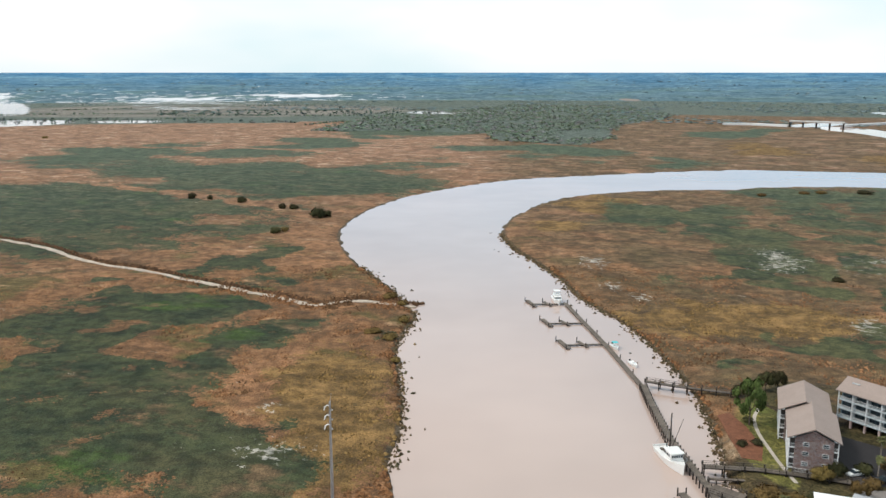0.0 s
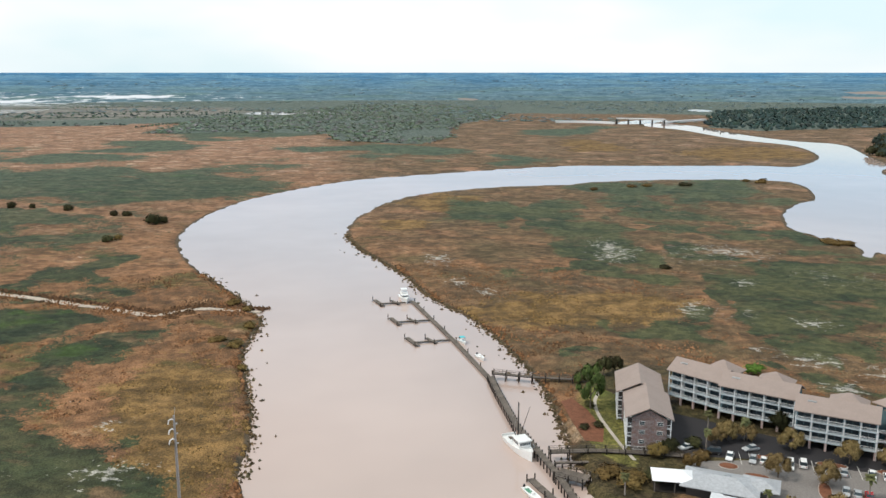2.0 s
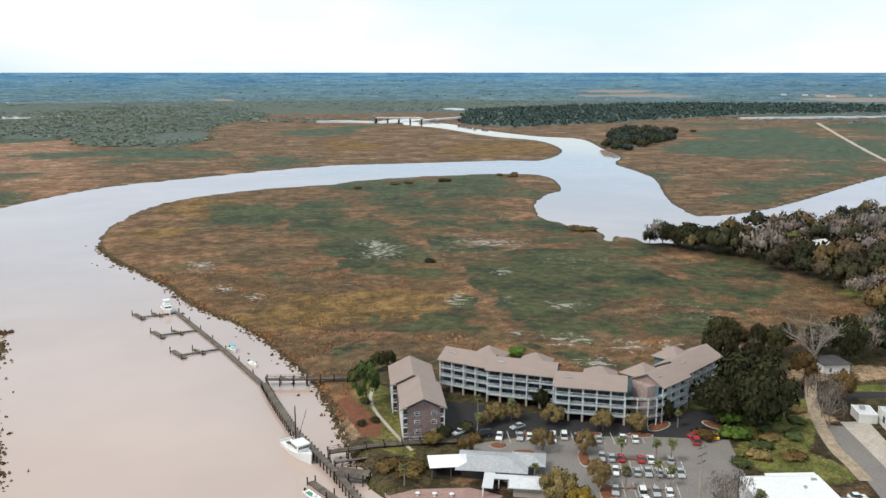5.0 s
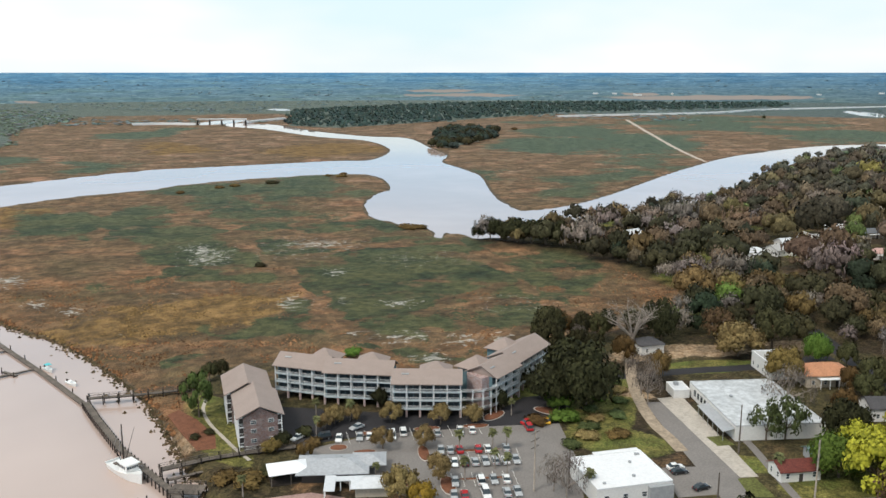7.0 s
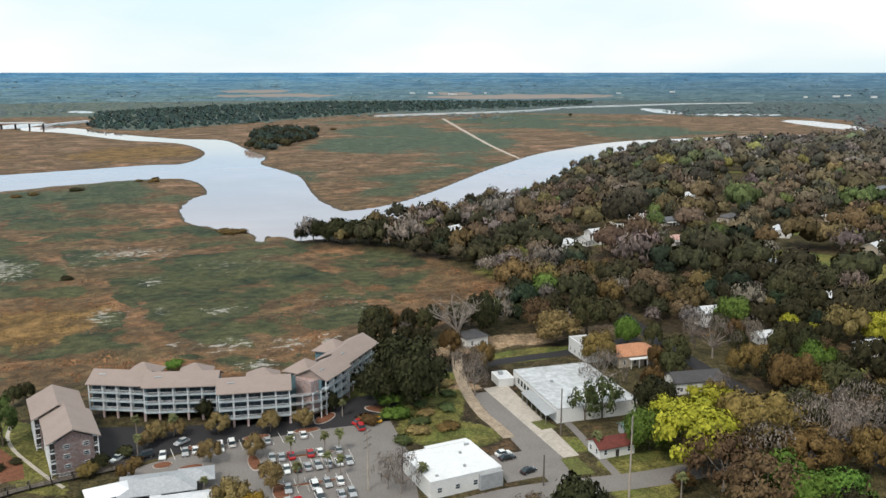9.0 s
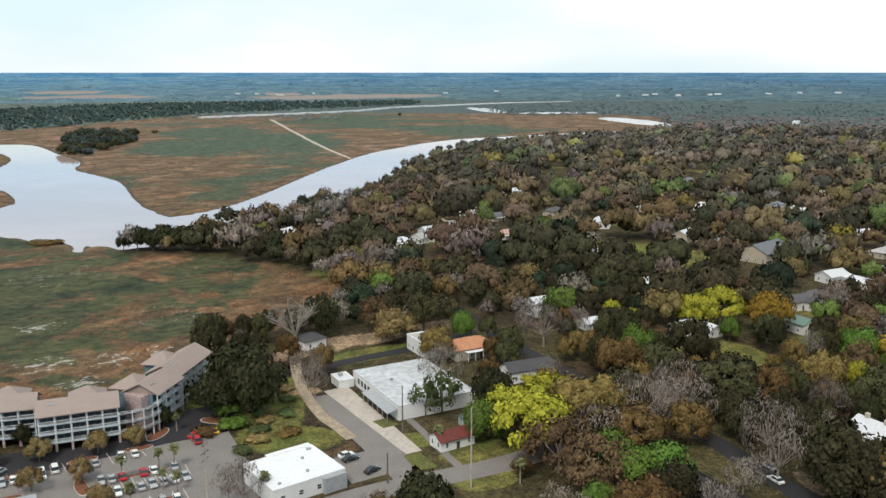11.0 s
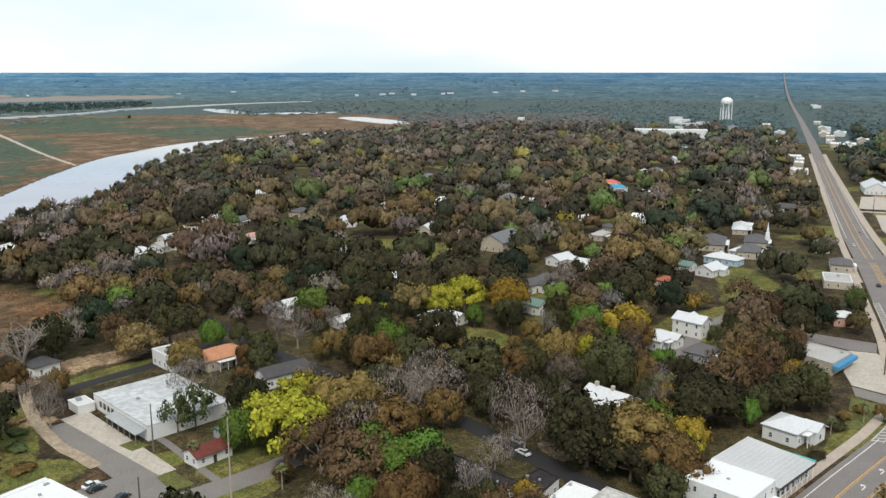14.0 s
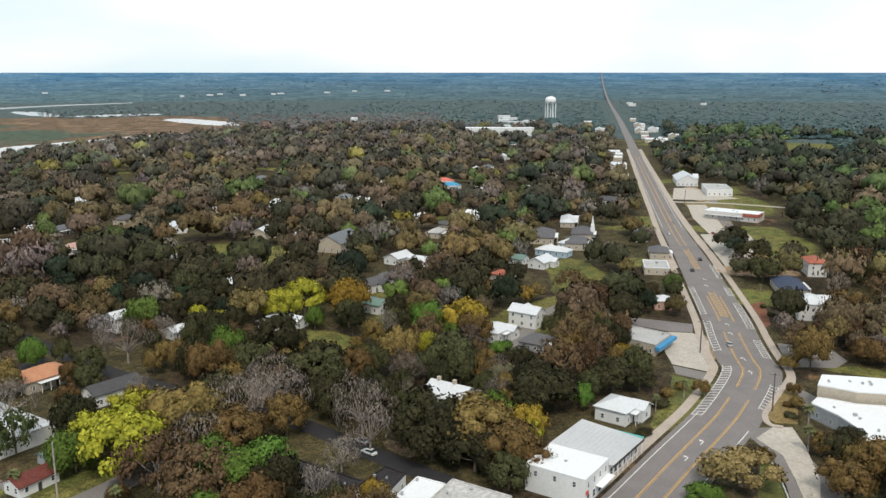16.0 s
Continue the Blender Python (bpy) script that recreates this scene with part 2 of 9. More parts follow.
    f_mud = ramp(nt, math_node(nt, "ADD", attribute(nt, "mud"), math_node(nt, "MULTIPLY", math_node(nt, "SUBTRACT", n_fine, 0.5), 0.8)), 0.45, 0.8)
    c = mixc(nt, f_mud, c, (0.105, 0.080, 0.055))
    # town: leaf litter, sand and lawn
    litter = mixc(nt, ramp(nt, n_fine, 0.3, 0.7), (0.022, 0.018, 0.011), (0.085, 0.058, 0.034))
    litter = mixc(nt, ramp(nt, n_mid, 0.56, 0.68), litter, (0.200, 0.120, 0.064))
    yard = mixc(nt, ramp(nt, n_fine, 0.3, 0.7), (0.038, 0.034, 0.015), (0.115, 0.092, 0.042))
    litter = mixc(nt, ramp(nt, n_patch, 0.42, 0.56), litter, yard)
    lawn = mixc(nt, ramp(nt, n_fine, 0.3, 0.7), (0.092, 0.090, 0.026), (0.220, 0.196, 0.062))
    lawn = mixc(nt, ramp(nt, n_mid, 0.45, 0.65), lawn, (0.115, 0.135, 0.034))
    sand = mixc(nt, ramp(nt, n_fine, 0.3, 0.7), (0.23, 0.145, 0.080), (0.43, 0.32, 0.22))
    town = mixc(nt, ramp(nt, math_node(nt, "ADD", attribute(nt, "lawn"), math_node(nt, "MULTIPLY", jag, 0.35)), 0.35, 0.65), litter, lawn)
    town = mixc(nt, ramp(nt, math_node(nt, "ADD", attribute(nt, "sand"), math_node(nt, "MULTIPLY", jag, 0.35)), 0.40, 0.65), town, sand)
    c = mixc(nt, attribute(nt, "town"), c, town)
    # far woodland floor: its blue-grey tint is haze put into the colour
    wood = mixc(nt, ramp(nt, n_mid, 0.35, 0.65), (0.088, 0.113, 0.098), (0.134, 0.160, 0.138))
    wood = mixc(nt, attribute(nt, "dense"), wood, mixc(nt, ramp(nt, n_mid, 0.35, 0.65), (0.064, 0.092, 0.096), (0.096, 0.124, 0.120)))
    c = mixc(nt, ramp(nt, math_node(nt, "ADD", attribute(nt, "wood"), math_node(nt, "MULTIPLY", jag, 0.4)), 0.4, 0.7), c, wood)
    pans = noise_tex(nt, coords(nt, (0.35, 1.0, 1.0), 8), 0.016, 5, 0.7)
    flat = mixc(nt, ramp(nt, pans, 0.36, 0.60), (0.115, 0.122, 0.110), (0.260, 0.230, 0.200))
    c = mixc(nt, attribute(nt, "pans"), c, flat)
    f_wet = ramp(nt, math_node(nt, "ADD", attribute(nt, "wet"), math_node(nt, "MULTIPLY", jag, 0.5)), 0.45, 0.60)
    c = mixc(nt, f_wet, c, (0.45, 0.43, 0.41))
    n_clump = noise_tex(nt, v, 0.21, 3, 0.65)
    c = mixc(nt, ramp(nt, n_clump, 0.34, 0.66), mixc(nt, 1.0, c, (0.66, 0.68, 0.68), "MULTIPLY"), mixc(nt, 1.0, c, (1.26, 1.24, 1.2), "MULTIPLY"))
    c = mixc(nt, ramp(nt, n_tuft, 0.25, 0.75), mixc(nt, 1.0, c, (0.52, 0.52, 0.52), "MULTIPLY"), mixc(nt, 1.0, c, (1.40, 1.40, 1.40), "MULTIPLY"))
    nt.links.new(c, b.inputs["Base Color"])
    r = nt.nodes.new("ShaderNodeMapRange")
    r.inputs["To Min"].default_value, r.inputs["To Max"].default_value = 0.95, 0.12
    nt.links.new(f_wet, r.inputs["Value"])
    nt.links.new(r.outputs["Result"], b.inputs["Roughness"])
    b.inputs["Specular IOR Level"].default_value = 0.2
    h = math_node(nt, "ADD", math_node(nt, "MULTIPLY", n_fine, 1.6), math_node(nt, "MULTIPLY", n_tuft, 0.6))
    h = math_node(nt, "MULTIPLY", h, math_node(nt, "SUBTRACT", 1.0, f_wet))
    bump(nt, b, h, 0.55, 0.7)
    return m


def water_mat():
    m, nt, b = node_mat("muddy_river_water")
    v = coords(nt)
    n1, n2 = noise_tex(nt, v, 0.006, 4), noise_tex(nt, v, 0.9, 3)
    c = mixc(nt, ramp(nt, n1, 0.3, 0.7), (0.45, 0.345, 0.300), (0.54, 0.42, 0.370))
    nt.links.new(c, b.inputs["Base Color"])
    b.inputs["Roughness"].default_value, b.inputs["IOR"].default_value = 0.04, 1.38
    b.inputs["Specular IOR Level"].default_value = 1.0
    bump(nt, b, n2, 0.05, 0.03)
    return m


def backdrop_mat():
    """Wooded plain out to the horizon: green woods, then distance haze painted in as blue."""
    m, nt, b = node_mat("distant_wooded_plain")
    v = coords(nt, (1, 1, 0), 0)
    n1, n2 = noise_tex(nt, v, 0.0035, 5, 0.6), noise_tex(nt, v, 0.016, 4, 0.7)
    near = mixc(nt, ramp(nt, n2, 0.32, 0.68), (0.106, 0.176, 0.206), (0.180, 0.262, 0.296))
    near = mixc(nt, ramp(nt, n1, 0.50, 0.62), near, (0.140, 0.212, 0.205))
    haze_far = mixc(nt, ramp(nt, n1, 0.35, 0.65), (0.082, 0.225, 0.385), (0.165, 0.315, 0.440))
    c = mixc(nt, attribute(nt, "distance"), near, haze_far)
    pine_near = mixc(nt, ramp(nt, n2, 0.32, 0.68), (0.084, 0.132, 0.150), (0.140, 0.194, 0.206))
    pine_haze = mixc(nt, ramp(nt, n1, 0.35, 0.65), (0.075, 0.180, 0.305), (0.145, 0.260, 0.365))
    c = mixc(nt, attribute(nt, "dense"), c, mixc(nt, attribute(nt, "distance"), pine_near, pine_haze))
    pol = nt.nodes.new("ShaderNodeAttribute")
    pol.attribute_name = "polar"
    for size, amount, lo, hi in (((0.0016, 0.008, 1), 0.20, 0.36, 0.64), ((0.012, 0.022, 1), 0.30, 0.42, 0.60), ((0.05, 0.06, 1), 0.42, 0.36, 0.64)):
        mp = nt.nodes.new("ShaderNodeMapping")
        mp.inputs["Scale"].default_value = size
        nt.links.new(pol.outputs["Vector"], mp.inputs["Vector"])
        belt = ramp(nt, noise_tex(nt, mp.outputs["Vector"], 1.0, 4, 0.65), lo, hi)
        lo_c = [1 - amount * k for k in (0.78, 0.70, 0.62)]
        hi_c = [1 + amount * k for k in (0.36, 0.30, 0.24)]
        c = mixc(nt, belt, mixc(nt, 1.0, c, lo_c, "MULTIPLY"), mixc(nt, 1.0, c, hi_c, "MULTIPLY"))
    c = mixc(nt, ramp(nt, math_node(nt, "ADD", attribute(nt, "field"), math_node(nt, "MULTIPLY", math_node(nt, "SUBTRACT", n2, 0.5), 1.4)), 0.4, 0.6), c, (0.27, 0.235, 0.215))
    # far ponds: the sky's reflection is painted in as a pale matt tone
    c = mixc(nt, ramp(nt, math_node(nt, "ADD", attribute(nt, "wet"), math_node(nt, "MULTIPLY", math_node(nt, "SUBTRACT", n2, 0.5), 4.0)), 0.45, 0.6), c, (0.64, 0.66, 0.69))
    nt.links.new(c, b.inputs["Base Color"])
    b.inputs["Roughness"].default_value, b.inputs["Specular IOR Level"].default_value = 1.0, 0.0
    return m


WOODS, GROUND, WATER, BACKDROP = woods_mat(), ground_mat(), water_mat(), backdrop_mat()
WOODS_MID, WOODS_FAR = woods_mat("outlying_woods_leaves", 0.74, 1.26, 0.5, 0.6), woods_mat("distant_woods_leaves", 0.88, 1.12, 0.10, 0.72)
ASPHALT = surface("worn_asphalt", (0.214, 0.191, 0.184), 0.9, 0.18, 3.0, 0.12, relief=0.15)
ASPHALT_DARK = surface("dark_asphalt", (0.034, 0.032, 0.035), 0.9, 0.2, 3.0, 0.15, relief=0.15)
ASPHALT_PALE = surface("pale_asphalt", (0.215, 0.195, 0.182), 0.9, 0.14, 2.0, 0.15, relief=0.15)
CONCRETE = surface("concrete", (0.44, 0.37, 0.31), 0.9, 0.15, 2.5, 0.25, relief=0.15)
PAINT_WHITE = surface("white_road_paint", (0.72, 0.70, 0.66), 0.7, 0.2, 2.0, 0.5, relief=0)
PAINT_YELLOW = surface("yellow_road_paint", (0.62, 0.36, 0.10), 0.7, 0.2, 2.0, 0.5, relief=0)
ROOF = {
    "metal": surface("pale_metal_roof", (0.62, 0.63, 0.65), 0.45, 0.07, 1.5, 0.3, relief=0.1),
    "white": surface("white_membrane_roof", (0.76, 0.76, 0.77), 0.6, 0.05, 1.5, 0.15, relief=0.05),
    "grey": surface("grey_flat_roof", (0.44, 0.43, 0.42), 0.8, 0.15, 1.5, 0.2, relief=0.1),
    "dark": surface("dark_shingle_roof", (0.105, 0.100, 0.105), 0.85, 0.2, 3.0, 0.4, per_object=0.25),
    "black": surface("black_tar_roof", (0.032, 0.026, 0.026), 0.85, 0.3, 2.0, 0.3),
    "slate": surface("slate_blue_roof", (0.175, 0.185, 0.200), 0.85, 0.15, 3.0, 0.4, per_object=0.2),
    "red": surface("red_tile_roof", (0.40, 0.13, 0.085), 0.8, 0.2, 3.0, 0.5),
    "orange": surface("orange_tile_roof", (0.50, 0.235, 0.13), 0.8, 0.2, 3.0, 0.5),
    "pink": surface("faded_pink_roof", (0.52, 0.33, 0.29), 0.8, 0.15, 3.0, 0.5),
    "green": surface("green_metal_roof", (0.15, 0.235, 0.20), 0.6, 0.15, 2.0, 0.5),
    "navy": surface("navy_shingle_roof", (0.055, 0.070, 0.115), 0.8, 0.2, 3.0, 0.5),
    "tan": surface("tan_shingle_roof", (0.330, 0.262, 0.232), 0.85, 0.10, 4.0, 0.25),
    "maroon": surface("maroon_shingle_roof", (0.16, 0.045, 0.035), 0.8, 0.25, 3.0, 0.5),
}
WALL = {
    "white": surface("white_siding", (0.74, 0.73, 0.71), 0.7, 0.07, 2.0, 0.5, relief=0.1),
    "tan": surface("tan_stucco", (0.50, 0.43, 0.34), 0.8, 0.12, 2.0, 0.5, relief=0.1),
    "grey": surface("grey_siding", (0.36, 0.37, 0.38), 0.8, 0.12, 2.0, 0.5, relief=0.1),
    "pink": surface("pink_stucco", (0.60, 0.36, 0.28), 0.8, 0.12, 2.0, 0.5, relief=0.1),
    "blue": surface("pale_blue_siding", (0.45, 0.58, 0.66), 0.7, 0.1, 2.0, 0.5, relief=0.1),
    "bluefront": surface("buff_block_wall", (0.55, 0.50, 0.45), 0.8, 0.1, 2.0, 0.5, relief=0.1),
    "redfront": surface("cream_block_wall", (0.62, 0.58, 0.54), 0.8, 0.1, 2.0, 0.5, relief=0.1),
}
TRIM = surface("white_trim", (0.78, 0.78, 0.78), 0.5, 0.05, 3.0, 0.8, relief=0)
GLASS_M, _g, _b = node_mat("dark_window_glass")
_b.inputs["Base Color"].default_value, _b.inputs["Roughness"].default_value = (0.035, 0.05, 0.06, 1), 0.08
TEAL = surface("teal_fascia", (0.16, 0.55, 0.50), 0.5, 0.1, 2.0, 0.5, relief=0)
BLUE = surface("blue_awning", (0.06, 0.27, 0.50), 0.6, 0.1, 2.0, 0.5, relief=0)
RED = surface("red_paint", (0.55, 0.08, 0.06), 0.5, 0.1, 2.0, 0.5, relief=0)
TIMBER = surface("weathered_timber", (0.150, 0.124, 0.104), 0.9, 0.3, 4.0, 0.6, relief=0.3, per_object=0.2)
TIMBER_DARK = surface("dark_wet_timber", (0.034, 0.027, 0.023), 0.8, 0.3, 4.0, 0.6, relief=0.3)
METAL = surface("galvanised_steel", (0.42, 0.43, 0.44), 0.45, 0.12, 3.0, 0.6, metal=0.6, relief=0)
HULL = surface("white_hull_paint", (0.82, 0.81, 0.79), 0.35, 0.05, 2.0, 0.5, relief=0, spec=0.5)
RUBBER = surface("black_rubber", (0.02, 0.02, 0.02), 0.8, 0.2, 4.0, 1.0, relief=0)
# dark paint for doors, and the painted shade of recesses
DARK_M = surface("dark_paint_and_shade", (0.060, 0.052, 0.048), 0.6, 0.15, 2.0, 0.5, relief=0)

# ---- plan ----
BANK_WEST = [(-10, -40), (0, 60), (2, 120), (-13.6, 201.9), (-12.3, 221), (-12.6, 247.8), (-15.9, 281.2), (-17.6, 301), (-15.1, 320.4), (-11.9, 344.1), (-15.7, 357.3), (-22, 381.4), (-35.1, 414.7), (-46, 445.6), (-57, 484.5), (-64.8, 534.3), (-62.1, 580.9), (-52.4, 630.6), (-29.6, 689.3), (7.8, 744.5), (61.6, 800.3), (118.5, 826.8), (239.9, 870)]
BANK_FAR = [(322.2, 883.9), (380.6, 873.4), (442.5, 862.2), (508.4, 850.2), (540.2, 833.7), (614.7, 902.1), (666.4, 991.7), (696.1, 1096.7), (676.8, 1199.2), (693.6, 1411.6), (675.8, 1528.4), (718.1, 1609.9), (763.1, 1527.8), (735.9, 1303.5), (740.5, 1149.8), (769.4, 1082.4), (694.3, 924.2), (648.2, 828.3), (593.7, 768), (563.8, 689.7), (538.6, 634.4), (469.2, 537.8), (432.6, 472.9), (428.1, 452.6), (466.6, 450), (540.2, 469.8), (727.2, 543.1), (915.5, 602.5), (1048, 606.5)]
BANK_EAST = [(982, 615), (1132.9, 612.9), (1215.9, 581.5), (1327.5, 520.7), (1434.1, 451.4)]
BANK_TOWN = [(1348.8, 424), (1230, 482), (1111.6, 531.1), (993.4, 536.8), (771.1, 475.3), (622.1, 411.5), (517.5, 399.2), (419.5, 386.2), (364.9, 384.1), (332.1, 389), (335, 413.7), (328.1, 416.1)]
BANK_SPIT = [(330.5, 422.3), (314.7, 410.5), (329.2, 438.6), (322.4, 454.4), (324.7, 477.6), (323.2, 496.4), (341.4, 533.4), (366.2, 568.6), (394.1, 596), (416.3, 610), (451.9, 673.3), (461.6, 718), (441.8, 739.5), (385.9, 752.9), (329.4, 757.5), (272.5, 750.2), (253.3, 737.2), (204.2, 737.2), (152.1, 722.9), (110, 699.1), (77.4, 658.8), (55.5, 609.8), (42.4, 569.7), (36.9, 528.5), (41.2, 484.5), (50.2, 447), (59.2, 403), (61.1, 379.4), (67.1, 354.6), (73, 335.9), (77.5, 306.3), (79.8, 275.6), (79.7, 249.2), (77.2, 228.7), (74.6, 213.8), (72.6, 199.4), (72.7, 187.9), (70.6, 175.5), (88, 120), (80, 40), (60, -40)]
DITCH_A = [(-12.1, 357.3), (-23.4, 361.9), (-41.3, 367.5), (-55.3, 360), (-66.5, 367.5), (-93.3, 385.5), (-136.6, 414.7), (-155, 427.1), (-193.4, 449.8), (-230.5, 484.5), (-269.7, 510), (-420, 600)]
DITCH_B = [(826.5, 579.5), (938, 702.5), (1145.3, 915.9), (1449.7, 1224.9)]
PONDS = [
    (-1596, 2907, 176, 488, 13),
    (-1216, 2386, 82, 560, 27),
    (-863, 1711, 151, 138, 0),
    (-646, 1762, 87, 54, 0),
    (-553, 3339, 236, 157, 5),
    (22, 2173, 142, 92, 0),
    (-917, 3029, 192, 153, 7),
    (2085, 1017, 44, 201, -50),
    (1755, 519, 53, 197, -50),
    (2023, 790, 141, 58, -50),
    (719, 1656, 42, 126, -47),
    (1083, 2120, 38, 90, -19),
]
GREEN_PATCHES = [
    (-268, 622, 135, 149, 0),
    (-105, 271, 43, 45, 0),
    (-164, 324, 44, 41, 0),
    (-82, 225, 33, 22, 0),
    (-49, 206, 22, 15, 0),
    (-61, 301, 23, 20, 0),
    (-92, 432, 26, 30, 0),
    (-141, 352, 48, 21, 0),
    (-118, 789, 103, 108, 0),
    (-414, 1037, 95, 128, 0),
    (-209, 1202, 93, 188, 0),
    (72, 1026, 127, 130, 0),
    (-53, 1496, 127, 109, 0),
    (135, 575, 29, 57, 0),
    (162, 587, 40, 106, 0),
    (185, 471, 43, 33, 0),
    (103, 287, 12, 9, 0),
]
GREEN_PATCHES += [
    (277, 504, 34, 39, 0),
    (-179, 402, 19, 14, 0),
    (279, 884, 49, 57, -18),
    (262, 576, 25, 60, -18),
    (320, 457, 38, 25, -18),
    (148, 410, 24, 33, -18),
    (242, 333, 66, 50, -18),
    (269, 286, 34, 39, -19),
    (158, 320, 13, 22, -19),
    (167, 262, 28, 20, -19),
    (100, 286, 9, 10, -18),
    (182, 551, 27, 48, -38),
    (275, 479, 46, 16, -38),
    (248, 379, 57, 25, -38),
    (233, 346, 47, 24, -38),
    (210, 301, 47, 31, -38),
    (311, 328, 21, 23, -38),
]
GREEN_PATCHES += [
    (177, 254, 40, 15, -38),
    (101, 286, 13, 13, -38),
    (551, 539, 44, 134, -38),
    (989, 910, 125, 487, -38),
    (1460, 882, 184, 466, -38),
    (508, 1462, 67, 147, -38),
    (314, 322, 12, 21, -50),
    (286, 271, 16, 22, -50),
]
GREEN_PATCHES += [
    (139, 575, 50, 60, -10), (200, 500, 52, 60, -20), (330, 590, 70, 90, -30), (262, 640, 60, 60, -10), (225, 405, 50, 42, -30), (290, 395, 40, 40, -38), (205, 330, 34, 30, -38),
    (164, 263, 21, 14, -21), (159, 311, 11, 10, -21), (178, 230, 10, 6, -21),
    (-87, 263, 32, 48, -5), (-72, 236, 30, 26, -5), (-112, 232, 34, 30, -5), (-100, 300, 24, 24, 0), (-54, 207, 37, 13, -5), (-66, 315, 23, 13, 25), (-292, 923, 110, 120, -5), (-94, 1385, 54, 62, -5), (34, 1037, 75, 64, -5), (-103, 448, 28, 28, -5), (-108, 355, 19, 16, -5), (-134, 345, 14, 22, -5),
]
GOLD_PATCHES = [
    (127, 641, 34, 49, 0),
    (76, 552, 22, 24, 0),
    (424, 1136, 37, 90, 0),
    (117, 338, 49, 26, 0),
    (-36, 257, 20, 43, 0),
    (-29, 222, 18, 33, 0),
    (107, 358, 10, 14, 0),
    (567, 976, 81, 103, -38),
    (398, 1088, 22, 55, -38),
    (126, 332, 38, 27, -18),
]
PALE_PATCHES = [
    (167, 325, 7, 10, -21), (179, 256, 10, 7, -21), (195, 237, 10, 7, -21), (209, 233, 6, 7, -21), (173, 230, 10, 7, -21),
    (80, 445, 9, 21, 0),
    (80, 392, 7, 11, 0),
    (89, 372, 6, 10, 0),
    (-46, 212, 12, 9, 0),
    (-50, 243, 5, 5, 0),
    (184, 456, 12, 31, 0),
    (168, 326, 6, 6, 0),
    (180, 439, 14, 28, -38),
    (171, 330, 7, 11, -38),
    (166, 273, 4, 4, -38),
    (181, 259, 7, 5, -38),
    (200, 241, 7, 7, -38),
    (216, 367, 7, 11, -38),
    (208, 298, 12, 8, -38),
    (245, 434, 28, 17, -38),
    (175, 230, 6, 8, -38),
]
TOWN_EDGE = [(69.2, 190.7), (75.7, 213), (88.9, 240.6), (97.2, 254.6), (110.5, 263.7), (124.1, 259.9), (156.3, 227.6), (167.8, 208.2), (180.5, 208.8), (203.9, 221.7), (222.5, 218.5), (239.8, 211.4), (254.1, 209.7), (271.3, 201.2), (297.7, 212.1), (322.6, 235.8), (337.8, 280.5), (337.7, 329), (326.3, 368.5), (322.1, 389.4), (342, 402.3), (332.1, 389), (364.9, 384.1), (419.5, 386.2), (517.5, 399.2), (622.1, 411.5), (771.1, 475.3), (993.4, 536.8), (1111.6, 531.1), (1230, 482)]
HIGHWAY = [(184.9, -46.2), (204.3, -59.2), (226.2, -74.3), (236.1, -80.7), (250.9, -89.2), (263.3, -95.8), (274.1, -100.2), (285.7, -101.6), (308.3, -105.3), (346.3, -112.3), (453.8, -128.3), (582.7, -146.8), (936, -203.8), (1362.9, -274.1), (1991.7, -375.2)]
HOUSES = [
    (237.1, 0.7, 13, 11, 6.0, 57, 'gable', 'metal', 'white'),
    (233.5, -47.9, 11, 9.5, 4.2, -36, 'hip', 'metal', 'white'),
    (308.6, -15.7, 12, 9, 4, -33, 'hip', 'metal', 'white'),
    (325.7, -29, 12, 8, 6, 57, 'gable', 'metal', 'white'),
    (297.3, -30.3, 11, 9, 3.2, -33, 'hip', 'dark', 'grey'),
    (351.3, -88.7, 8, 7, 4, -9, 'hip', 'metal', 'pink'),
    (419.9, -101.6, 18, 12, 3.4, -9, 'flat', 'grey', 'tan'),
    (453.5, -110.9, 14, 10, 4, -9, 'hip', 'dark', 'tan'),
    (437.7, 29, 13, 9, 3.5, -33, 'gable', 'metal', 'white'),
    (431.2, 14.9, 10, 7, 3, 57, 'gable', 'metal', 'white'),
    (470.1, 2.5, 18, 8, 3.4, -33, 'gable', 'metal', 'white'),
    (429.4, -45.2, 13, 9, 3.5, -33, 'gable', 'metal', 'white'),
    (400.9, -23.8, 10, 8, 3.2, 57, 'hip', 'red', 'tan'),
    (474, 65.1, 26, 16, 5.5, -20, 'gable', 'slate', 'tan'),
]
HOUSES += [
    (378.4, 38.2, 12, 8, 4, -33, 'gable', 'dark', 'white'),
    (343.6, 32.5, 9, 7, 4, 57, 'gable', 'green', 'white'),
    (320.6, 70.3, 10, 8, 3.2, -33, 'gable', 'metal', 'white'),
    (322.2, 62.8, 9, 7, 3, 57, 'gable', 'metal', 'white'),
    (555, -75.2, 26, 9, 3.4, -9, 'hip', 'metal', 'tan'),
    (500.5, -52.9, 26, 14, 4, -9, 'hip', 'dark', 'tan'),
    (478.9, -70.1, 18, 12, 4, -9, 'hip', 'dark', 'tan'),
    (457.2, -54.7, 18, 9, 3.4, 60, 'hip', 'metal', 'blue'),
    (633, -113.6, 16, 10, 5, 70, 'gable', 'dark', 'white'),
    (766.6, -207.7, 38, 18, 5, -9, 'gable', 'metal', 'white'),
    (704.4, -217.4, 36, 20, 5, -9, 'flat', 'grey', 'white'),
    (414.7, -178.7, 14, 9, 7, -9, 'hip', 'red', 'white'),
    (380.8, -153.2, 22, 12, 3.5, -9, 'hip', 'navy', 'tan'),
]
